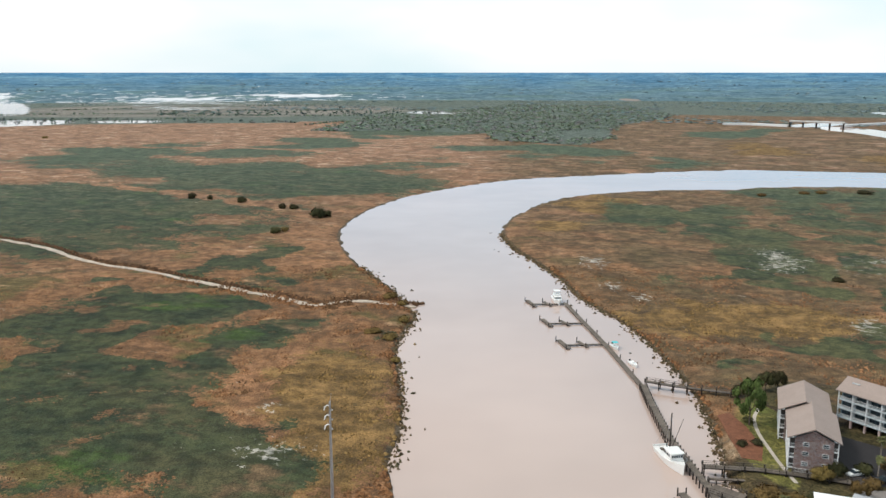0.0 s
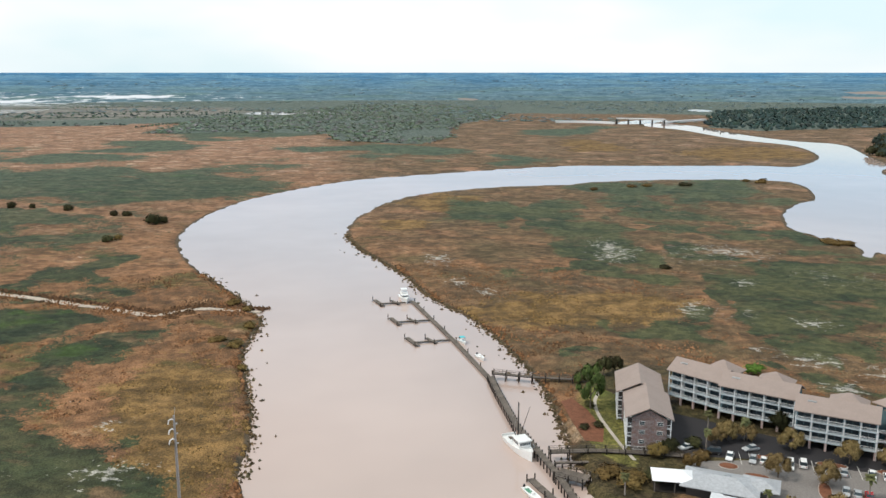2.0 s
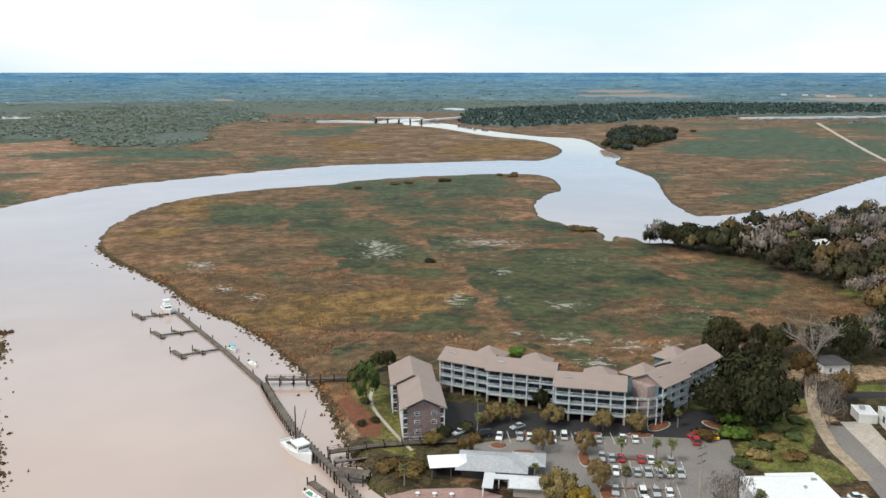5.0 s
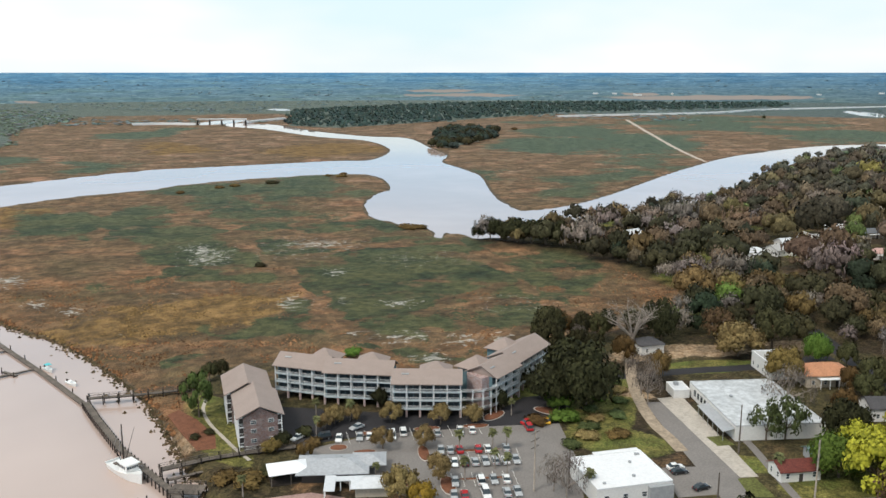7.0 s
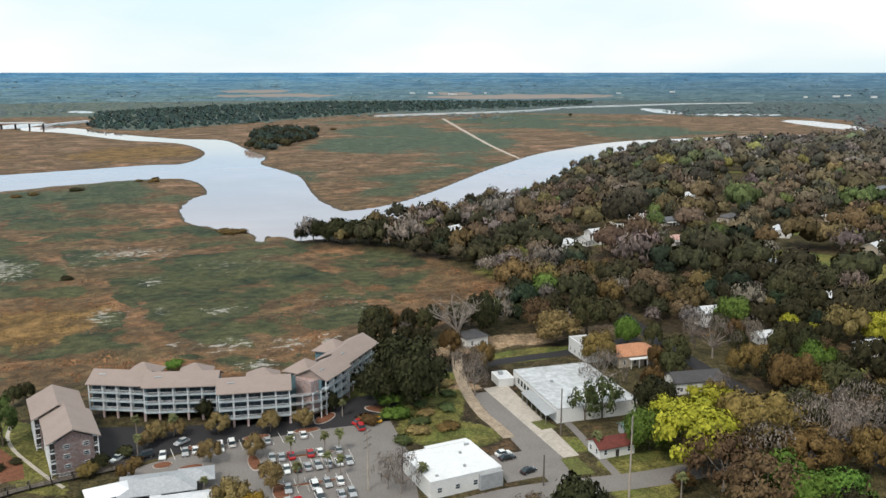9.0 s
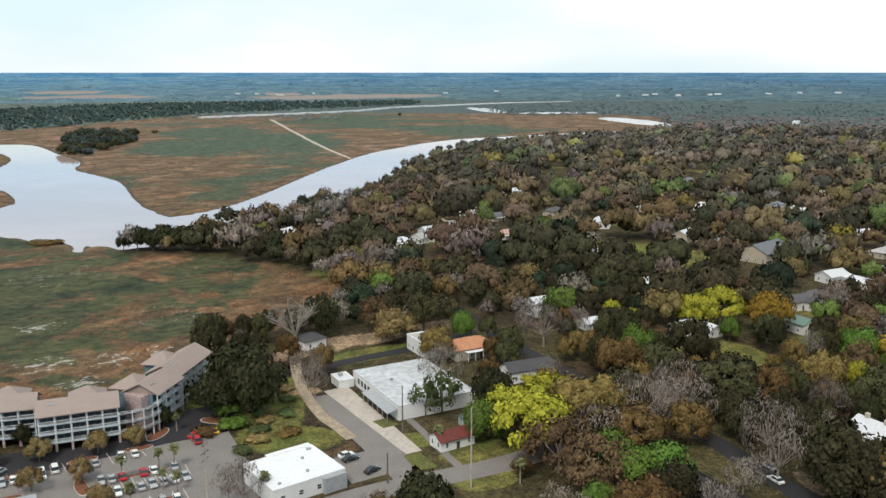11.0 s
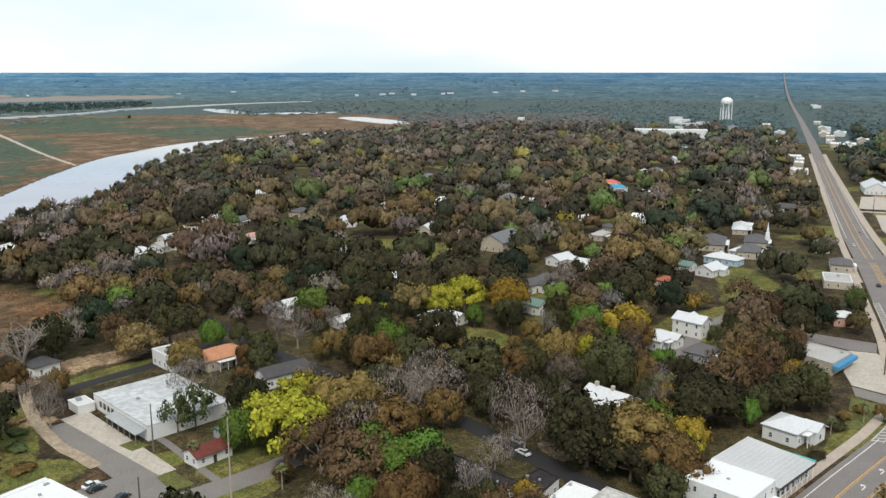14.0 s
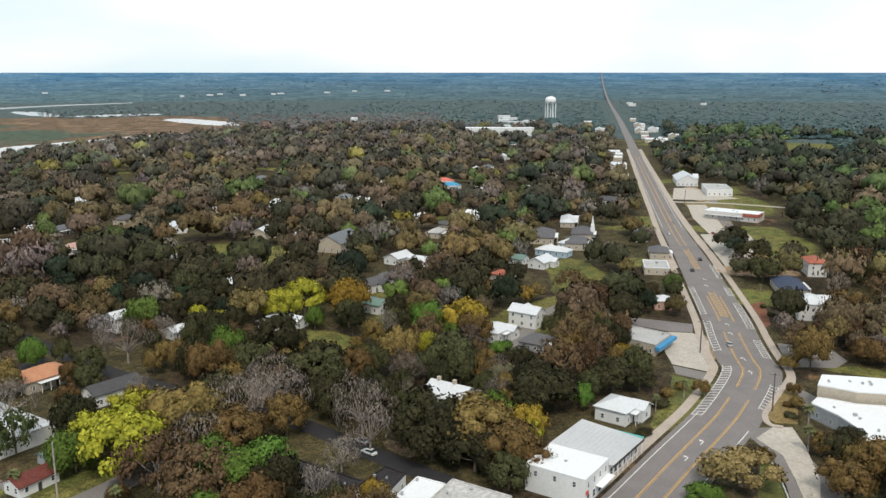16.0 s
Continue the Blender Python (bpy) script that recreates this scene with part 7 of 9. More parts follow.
slab("forecourt", [(735, -190), (668, -172), (664, -200), (672, -226), (700, -214), (735, -206)], GROUND_Z - 0.1, GROUND_Z + 0.034, SAND_M, "pale concrete yard before white sheds", "forecourt")
tagged(part("street", strip(catmull([(655, -165), (648, -205), (627, -245), (600, -300)], 5), 2.6, GROUND_Z + 0.03), SAND_M), "sandy pale side track", "street", kind="structure")
slab("lawn", [(655, -176), (640, -210), (600, -205), (592, -178), (600, -170)], GROUND_Z - 0.1, GROUND_Z + 0.028, surface("dry_roadside_grass", (0.200, 0.155, 0.062), 0.95, 0.3, 0.5, 0.1, relief=0.3), "dry yellowish grass plot beside the highway", "lawn")
slab("forecourt", [(430, -140), (520, -152), (520, -182), (450, -170)], GROUND_Z - 0.1, GROUND_Z + 0.036, SAND_M, "pale concrete forecourt", "forecourt")
slab("patio", [(70, 172), (72, 163), (86, 154), (95, 160), (90, 167), (78, 172)], GROUND_Z - 0.1, GROUND_Z + 0.12, PATIO, "pink brick patio by the clubhouse", "patio")
tagged(part("path", strip(catmull([(94.5, 240), (90, 232), (87.5, 222), (86.5, 210), (86, 200), (86, 192)], 6), 0.5, GROUND_Z + 0.06), SAND_M), "pale curving garden path on a lawn", "path", kind="structure")
tagged(part("path", strip(catmull([(214, 150), (205, 133), (196, 118), (184, 102), (174, 88)], 6), 1.1, GROUND_Z + 0.07), ASPHALT_PALE), "narrow grey pavement beside the street", "path", kind="structure")


slab("planting_bed", [(77.5, 206), (82, 204), (85.2, 212), (85.6, 226), (84, 236), (80, 234), (78.5, 220)], GROUND_Z - 0.1, GROUND_Z + 0.05, MULCH, "red pine straw bed under a tall pine", "planting bed")


def island(x, y, a, b, rot):
    pts = [(a * math.cos(t) * (1 if abs(math.cos(t)) < 0.8 else 0.95), b * math.sin(t)) for t in np.linspace(0, 2 * math.pi, 20, endpoint=False)]
    ob = thing("planting_island", at(x, y, rot), "kerbed planting bed with red mulch", "planting bed", "car park planting beds")
    k = bmesh.new()
    poly_prism(k, [(p * 1.08, q * 1.12) for p, q in pts], 0.0, 0.16)
    part("kerb", k, KERB, ob)
    m = bmesh.new()
    poly_prism(m, pts, 0.05, 0.22)
    part("mulch", m, MULCH, ob)


for row in ((108, 184.5, 3.2, 2.2, -30), (120, 187, 5.5, 1.6, -25), (134, 180, 5, 1.8, -30), (146, 173, 5, 1.8, -30), (155, 175.5, 6, 2.6, 15), (170, 168, 3, 6, 20), (112, 178, 4, 1.6, -30), (124, 168, 2, 6, -30), (118, 150, 2.5, 6, -30), (110, 158, 6, 3, -30), (135.5, 161, 10, 0.7, -32), (127, 147.5, 9, 0.7, -32)):
    island(row[0], row[1], row[2] * 0.75, row[3] * 0.75, row[4])
stall = bmesh.new()
for (x0, y0), (x1, y1), n in (((124.5, 162), (142.5, 151), 8), ((117.5, 151.5), (133, 142), 7), ((110.5, 188), (122, 183), 5), ((128, 178.5), (145, 170), 7)):
    u = Vector((x1 - x0, y1 - y0)).normalized()
    v = Vector((-u.y, u.x))
    for k in range(n + 1):
        p = Vector((x0, y0)) + u * ((Vector((x1, y1)) - Vector((x0, y0))).length * k / n)
        q = [p - u * 0.06 - v * 2.4, p + u * 0.06 - v * 2.4, p + u * 0.06 + v * 5.2, p - u * 0.06 + v * 5.2]
        stall.faces.new([stall.verts.new((a.x, a.y, GROUND_Z + 0.052)) for a in q])
tagged(part("stall_lines", stall, PAINT_WHITE), "faded white parking stall lines", "road marking", kind="structure")


# ---- apartment blocks ----
def rail_bm(w, h=1.0, n=None):
    """A white balcony rail: top and bottom bars with balusters."""
    bm = bmesh.new()
    box(bm, 0, -0.04, h - 0.1, w, 0.04, h)
    box(bm, 0, -0.03, 0.06, w, 0.03, 0.14)
    n = n or max(3, int(w / 0.3))
    for i in range(1, n):
        x = w * i / n
        box(bm, x - 0.025, -0.025, 0.14, x + 0.025, 0.025, h - 0.1)
    return bm


def rail_mesh(w):
    bm = rail_bm(w)
    me = bpy.data.meshes.new("railing")
    bm.to_mesh(me)
    bm.free()
    me.materials.append(TRIM)
    return me


def glass_mesh(w, h):
    bm = bmesh.new()
    for k in range(2):
        box(bm, k * w / 2 + 0.04, -0.03, 0.0, (k + 1) * w / 2 - 0.04, 0.03, h)
    me = bpy.data.meshes.new("glass_door")
    bm.to_mesh(me)
    bm.free()
    me.materials.append(GLASS_M)
    return me


BALCONY = surface("pale_blue_grey_paint", (0.40, 0.47, 0.51), 0.7, 0.1, 2.0, 0.5, relief=0)


def block(x, y, rot, length, bays, depth=10.0, low=2.5, lump=0.6, label="long apartment block with white balconies and a tan hip roof", floors=3, fh=2.55):
    """An apartment block on brick piers: local x runs along the balcony front, y away from it."""
    ob = thing("apartment_block", at(x, y, rot), label, "apartment block", "riverside apartment blocks")
    top = low + floors * fh
    bw = length / bays
    part("body", boxed(0.1, 1.7, low, length - 0.1, depth, top), STEEL_BLUE, ob, "blue-grey sided walls")
    # dark block put in for the shade of the open parking level
    part("ground_storey", boxed(0.5, 5.5, -0.3, length - 0.5, depth - 0.3, low), DARK_M, ob, "dark block standing in for shade in the open parking level")
    for i in range(bays + 1):
        px = i * bw
        part("brick_pier", boxed(px - 0.3, 0.0, -0.3, px + 0.3, 0.6, low, 0.02), BRICK_WALL, ob, "red-brown brick pier")
        part("column", boxed(px - 0.13, 0.02, low + 0.002, px + 0.13, 0.28, top), TRIM, ob, "white balcony column")
    rm, gm = rail_mesh(bw - 0.26), glass_mesh(bw - 0.7, 2.05)
    side_rm = rail_mesh(1.5)
    for f in range(floors):
        z = low + f * fh
        part("balcony_floor", boxed(-0.15, -0.12, z - 0.10 if f else z - 0.16, length + 0.15, 1.7, z + 0.06), BALCONY, ob, "pale blue-grey balcony floor")
        for i in range(bays):
            part_me("railing", rm, ob, at=Matrix.Translation((i * bw + 0.13, 0.12, z + 0.06)))
            part_me("glass_door", gm, ob, at=Matrix.Translation((i * bw + 0.35, 1.67, z + 0.1)))
            part("partition", boxed(i * bw + 0.14, 0.3, z + 0.061, i * bw + 0.24, 1.69, z + fh - 0.19), WALL["white"], ob) if i else None
    rb = bmesh.new()
    hd = depth / 2 + 0.6
    bmesh.ops.translate(rb, vec=(0, 0, 0), verts=[])
    gable_roof(rb, length, depth, top - 0.05, 0.5, 0.6, 0.25)
    for s in (-1, 1):
        vs = [rb.verts.new((s * (length / 2 - 0.1), -depth / 2, top)), rb.verts.new((s * (length / 2 - 0.1), depth / 2, top)), rb.verts.new((s * (length / 2 - 0.1), 0, top + depth / 2 * 0.5))]
        rb.faces.new(vs)
    bmesh.ops.translate(rb, vec=(length / 2, depth / 2, 0), verts=rb.verts)
    bmesh.ops.recalc_face_normals(rb, faces=list(rb.faces))
    r = part("roof", rb, ROOF["tan"], ob)
    # the wing that reaches out behind, under a hip roof of its own
    cb = bmesh.new()
    hip_roof(cb, 9.0, 9.0, top - 0.05, 0.62, 0.5, 0.2)
    bmesh.ops.translate(cb, vec=(length * lump, depth + 0.6, 0.25), verts=cb.verts)
    part("rear_roof", cb, ROOF["tan"], ob)
    part("rear_wing", boxed(length * lump - 4.2, depth + 0.02, -0.3, length * lump + 4.2, depth + 4.6, top + 0.1), STEEL_BLUE, ob)
    vb = boxed(length * 0.12, depth * 0.28, top + 1.5, length * 0.12 + 2.2, depth * 0.28 + 1.1, top + 2.2, 0.05)
    part("roof_vent", vb, METAL, r, "small metal roof unit")
    return ob


block(111.8, 228.0, -55.5, 16.5, 4, 10.0, lump=0.72)
block(120.4, 213.1, -44.5, 20.2, 5, 10.0, lump=0.62)
block(131.2, 192.6, -39.0, 19.5, 5, 10.0, lump=0.62)
block(157.8, 177.6, 17.0, 13.5, 3, 10.5, lump=0.45)
block(171.5, 183.5, 20.0, 22.0, 5, 10.5, lump=0.55)


def walkway_link():
    """Three curved open walkways that join two blocks."""
    ob = thing("link_walkway", at(0, 0), "white curved open walkways joining two apartment blocks", "walkway")
    line = catmull([(146.6, 180.6), (150.5, 177.6), (154.5, 176.6), (158.0, 177.2)], 6)
    for f in range(3):
        z = 2.5 + f * 2.55
        b = strip(line, 1.0, z, 0.6)
        bmesh.ops.solidify(b, geom=list(b.faces), thickness=0.2)
        part("walkway_floor", b, TRIM, ob)
        rb = bmesh.new()
        for p, q in zip(line[:-1], line[1:]):
            for zz in (z + 0.35, z + 0.65, z + 1.0):
                tube(rb, [(p[0] + 0.1, p[1] - 0.35, zz), (q[0] + 0.1, q[1] - 0.35, zz)], [0.06, 0.06], 4)
        part("railing", rb, TRIM, ob)
    for p in line[::4]:
        part("column", boxed(p[0] - 0.12, p[1] - 0.42, -0.2, p[0] + 0.12, p[1] - 0.18, 8.4), TRIM, ob)
    part("brick_wall", boxed(154.2, 180.2, -0.3, 157.8, 187.0, 10.2), BRICK_WALL, ob, "red-brown brick end wall")


walkway_link()


def gable_block():
    """The block with a brick gable end: two sections in line, the rear one set out to the side."""
    ob = thing("apartment_block", at(86.4, 199.2, -20.4), "apartment block with mottled brick gable end and tan roof", "apartment block", "riverside apartment blocks")
    top = 8.75
    for nm, x0, x1, y0, y1 in (("front", 0.0, 11.6, 0.0, 18.5), ("rear", -1.9, 10.6, 18.5, 34.5)):
        w, l = x1 - x0, y1 - y0
        b = bmesh.new()
        box(b, x0 + 1.5, y0 + 0.3, -0.3, x1 - 1.3, y1, top)
        part("body", b, STEEL_BLUE, ob, "blue-grey sided walls")
        rb = bmesh.new()
        gable_roof(rb, l, w, top - 0.05, 0.47, 0.55, 0.25)
        m = Matrix.Translation((x0 + w / 2, y0 + l / 2, 0)) @ Matrix.Rotation(radians(90), 4, "Z")
        bmesh.ops.transform(rb, matrix=m, verts=rb.verts)
        part("roof", rb, ROOF["tan"], ob)
        gb = bmesh.new()
        vs = [gb.verts.new(p) for p in ((x0 + 1.4, y0 + 0.25, top), (x1 - 1.2, y0 + 0.25, top), (x0 + w / 2, y0 + 0.25, top + w / 2 * 0.40))]
        gb.faces.new(vs)
        ww = [gb.verts.new(p) for p in ((x0 + 1.4, y0 + 0.25, -0.3), (x1 - 1.2, y0 + 0.25, -0.3))]
        gb.faces.new((ww[0], ww[1], vs[1], vs[0]))
        bmesh.ops.solidify(gb, geom=list(gb.faces), thickness=0.15)
        part("gable_wall", gb, BRICK_WALL, ob, "mottled red and grey brick gable wall")
        rm = rail_mesh(2.6)
        for f in range(3):
            z = 0.7 + f * 2.7
            for sx, e in ((x0, 1), (x1, -1)):
                part("balcony_floor", boxed(min(sx, sx + e * 1.5), y0 + 0.4, z - 0.12, max(sx, sx + e * 1.5), y1 - 0.3, z + 0.08), TRIM, ob)
                n = max(2, int(l / 3.6))
                for k in range(n):
                    yy = y0 + 0.6 + (l - 1) * k / n
                    part_me("railing", rm, ob, at=Matrix.Translation((sx + e * 0.1, yy, z + 0.08)) @ Matrix.Rotation(radians(90), 4, "Z"))
                    part("glass_door", boxed(min(sx + e * 1.44, sx + e * 1.56), yy + 0.4, z + 0.1, max(sx + e * 1.44, sx + e * 1.56), yy + 2.2, z + 2.1), GLASS_M, ob)
                part_me("railing", rail_mesh(1.3), ob, at=Matrix.Translation((min(sx, sx + e * 1.4) + 0.05, y0 + 0.45, z + 0.08)))
                # dark panel that imitates the shade inside the balcony end
                part("balcony_opening", boxed(min(sx, sx + e * 1.4) + 0.12, y0 + 0.7, z + 0.09, max(sx, sx + e * 1.4), y0 + 0.9, z + 2.4), DARK_M, ob, "dark panel standing in for balcony shade")
        for sx in (x0 + 0.15, x1 - 0.15):
            for k in range(int(l / 3.6) + 1):
                yy = y0 + 0.5 + (l - 1) * k / int(l / 3.6)
                part("column", boxed(sx - 0.12, yy - 0.12, -0.3, sx + 0.12, yy + 0.12, top), TRIM, ob)
    for zz in (2.2, 4.9, 7.4):
        for xx in (4.0, 8.6):
            window_part(ob, xx, 0.2, zz, 1.5, 1.1, 0)
    # low white-railed terrace before the gable
    part("terrace", boxed(1.2, -1.6, -0.3, 10.4, 0.2, 0.55), DARK_M, ob, "dark terrace base")
    part_me("railing", rail_mesh(8.4), ob, at=Matrix.Translation((1.5, -1.5, 0.56)))


gable_block()


# ---- clubhouse ----
def clubhouse():
    ob = thing("clubhouse", at(99.0, 171.8, -34), "low clubhouse with pale grey hip roof and covered walk", "clubhouse")
    part("wall", boxed(-7.5, -4, -0.3, 7.5, 4, 2.9), DARK_M, ob, "dark walls under the eaves")
    rb = bmesh.new()
    hip_roof(rb, 16, 9.5, 2.7, 0.28, 0.9, 0.2)
    part("roof", rb, ROOF["club"], ob)
    rb = bmesh.new()
    hip_roof(rb, 7, 6, 2.7, 0.35, 0.8, 0.2)
    bmesh.ops.translate(rb, vec=(8.8, 2.5, 0.02), verts=rb.verts)
    part("roof_wing", rb, ROOF["club"], ob)
    part("covered_walk", boxed(-1.6, -13.5, 2.5, 1.0, -4.2, 2.7), ROOF["metal"], ob, "pale flat canopy over a walk")
    part("covered_walk", boxed(1.02, -8.6, 2.5, 12, -6.2, 2.7), ROOF["metal"], ob, "pale flat canopy over a walk")
    for k in range(5):
        part("post", boxed(-1.5, -13.2 + k * 2.2, -0.2, -1.3, -13.0 + k * 2.2, 2.5), TRIM, ob)
        part("post", boxed(2 + k * 2.2, -8.5, -0.2, 2.2 + k * 2.2, -8.3, 2.5), TRIM, ob)
    part("skylight", boxed(0.5, 1.0, 4.0, 2.2, 1.8, 4.35, 0.03), METAL, ob)
    t = thing("canvas_pavilion", at(89.3, 176.6, -20), "white canvas pavilion roof beside the clubhouse", "pavilion")
    cb = bmesh.new()
    hip_roof(cb, 10, 6.5, 3.0, 0.42, 0.3, 0.12)
    part("canopy", cb, TENT, t)
    part("deck", boxed(-4.8, -3.0, -0.3, 4.8, 3.0, 0.25), TIMBER_DARK, t)
    for sx in (-4.7, 0, 4.7):
        for sy in (-3, 3):
            part("post", boxed(sx - 0.1, sy - 0.1, -0.2, sx + 0.1, sy + 0.1, 3.0), TIMBER, t)
    p = thing("pool_pavilion", at(101.5, 158.5, -34), "small pale hip-roofed pool pavilion", "pavilion")
    pb = bmesh.new()
    hip_roof(pb, 9, 6, 2.6, 0.35, 0.4, 0.15)
    part("roof", pb, ROOF["metal"], p)
    part("wall", boxed(-3.8, -2.4, -0.3, 3.8, 2.4, 2.62), WALL["tan"], p)
    pl = thing("swimming_pool", at(88.5, 156.5, -34, GROUND_Z + 0.12), "small green-blue swimming pool on the patio", "swimming pool")
    part("coping", boxed(-3.2, -2.2, 0.0, 3.2, 2.2, 0.12), KERB, pl)
    wm, nt, b = node_mat("pool_water")
    b.inputs["Base Color"].default_value, b.inputs["Roughness"].default_value = (0.30, 0.50, 0.42, 1), 0.05
    part("pool_water", boxed(-2.8, -1.8, 0.05, 2.8, 1.8, 0.13), wm, pl)
    fence_line = catmull([(70, 172), (71, 163), (76, 160), (86, 154), (92, 158)], 5)
    fe = thing("patio_fence", at(0, 0, 0, GROUND_Z), "pale low fence round the patio", "fence")
    for a, q in zip(fence_line[:-1], fence_line[1:]):
        fb = bmesh.new()
        tube(fb, [(a[0], a[1], 0.9), (q[0], q[1], 0.9)], [0.1, 0.1], 4)
        tube(fb, [(a[0], a[1], 0.4), (q[0], q[1], 0.4)], [0.05, 0.05], 4)
        part("rail", fb, CONCRETE, fe)
        part("post", boxed(a[0] - 0.07, a[1] - 0.07, 0, a[0] + 0.07, a[1] + 0.07, 1.0), CONCRETE, fe)
    for i, (x, y) in enumerate(((75, 166), (78, 164), (80.5, 167), (82, 162), (84, 165), (77, 169))):
        tb = thing("patio_table", at(x, y, i * 30, GROUND_Z + 0.12), "small white round patio table", "table", "patio tables")
        bm = bmesh.new()
        tube(bm, [(0, 0, 0.7), (0, 0, 0.75)], [0.6, 0.6], 14)
        part("tabletop", bm, TRIM, tb)
        bm = bmesh.new()
        tube(bm, [(0, 0, 0), (0, 0, 0.04), (0, 0, 0.7)], [0.28, 0.08, 0.05], 8)
        part("leg", bm, TRIM, tb)


clubhouse()


# ---- buildings by the street ----
def flat_hall(name, x, y, rot, w, d, h, roofmat, wallmat, label, category, vents=6, seed=1, wins=((0, 4),)):
    ob = thing(name, at(x, y, rot), label, category)
    rng = random.Random(seed)
    part("wall", boxed(-w / 2, -d / 2, -0.3, w / 2, d / 2, h), wallmat, ob)
    r = part("roof", boxed(-w / 2 + 0.25, -d / 2 + 0.25, h - 0.02, w / 2 - 0.25, d / 2 - 0.25, h + 0.12), roofmat, ob)
    for q in ((-w / 2 - 0.06, -d / 2 - 0.06, w / 2 + 0.06, -d / 2 + 0.25), (-w / 2 - 0.06, d / 2 - 0.25, w / 2 + 0.06, d / 2 + 0.06), (-w / 2 - 0.06, -d / 2 + 0.25, -w / 2 + 0.25, d / 2 - 0.25), (w / 2 - 0.25, -d / 2 + 0.25, w / 2 + 0.06, d / 2 - 0.25)):
        part("parapet", boxed(q[0], q[1], h + 0.003, q[2], q[3], h + 0.32), roofmat, r)
    for k in range(vents):
        vx, vy = rng.uniform(-w * 0.4, w * 0.4), rng.uniform(-d * 0.4, d * 0.4)
        part("roof_vent", boxed(vx, vy, h + 0.12, vx + rng.uniform(0.4, 1.0), vy + rng.uniform(0.4, 0.8), h + rng.uniform(0.4, 0.8), 0.03), METAL, r)
    for face, n in wins:
        L, a = (w, d / 2) if face in (0, 180) else (d, w / 2)
        for k in range(n):
            u = -L / 2 + L * (k + 0.5) / n
            p = {0: (u, -a), 180: (u, a), 90: (a, u), 270: (-a, u)}[face]
            window_part(ob, p[0], p[1], 1.9, 1.3, 1.3, face)
    return ob


wb = flat_hall("white_roofed_building", 150.6, 124.6, -24, 19, 17, 4.2, ROOF["white"], WALL["white"], "white one-storey building with a bright white flat roof", "building", 5, 2, ((0, 4), (90, 3)))
part("roof_step", boxed(-2.5, 8.3, -0.3, 9.4, 10.2, 4.15), WALL["white"], wb)
part("roof_step_top", boxed(-2.6, 8.76, 4.151, 9.5, 10.3, 4.3), ROOF["white"], wb)
part("annex", boxed(3.2, -9.7, -0.3, 9.3, -8.52, 3.9), WALL["grey"], wb, "pale grey annex wall")

wh = flat_hall("warehouse", 215.1, 129.6, 57, 34, 25.5, 4.2, surface("streaked_pale_metal_roof", (0.54, 0.55, 0.56), 0.5, 0.2, 0.6, 0.12, relief=0.05), WALL["white"], "long white store building with a streaked pale metal roof", "warehouse", 6, 5, ())
for k in range(7):
    x0 = -14 + k * 2.6
    part("upper_window", boxed(x0 + 10, 12.72, 1.4, x0 + 11.6, 12.80, 3.2), GLASS_M, wh)
ab = bmesh.new()
vs = [ab.verts.new(p) for p in ((-16.8, 12.8, 3.5), (2.0, 12.8, 3.5), (2.0, 16.2, 2.7), (-16.8, 16.2, 2.7))]
ab.faces.new(vs)
bmesh.ops.solidify(ab, geom=list(ab.faces), thickness=0.12)
part("canopy", ab, ROOF["metal"], wh, "pale metal canopy over the pavement")
for k in range(6):
    part("canopy_post", boxed(-16.5 + k * 3.5, 15.9, -0.2, -16.35 + k * 3.5, 16.05, 2.7), METAL, wh)
house(211.5, 153.5, 7, 5, 2.4, 57, "flat", "metal", "white", "small white lean-to with a pale flat roof")
house(252.5, 146.5, 14, 8, 5, 57, "flat", "grey", "white", "white two-storey block behind the warehouse")

house(188.8, 101.4, 10.5, 6, 2.9, -29, "gable", "maroon", "white", "small white cottage with a maroon shingle roof")
house(203, 103, 6, 4, 2.4, -33, "gable", "green", "grey", "small garden shed with pale green roof", name="garden_shed")


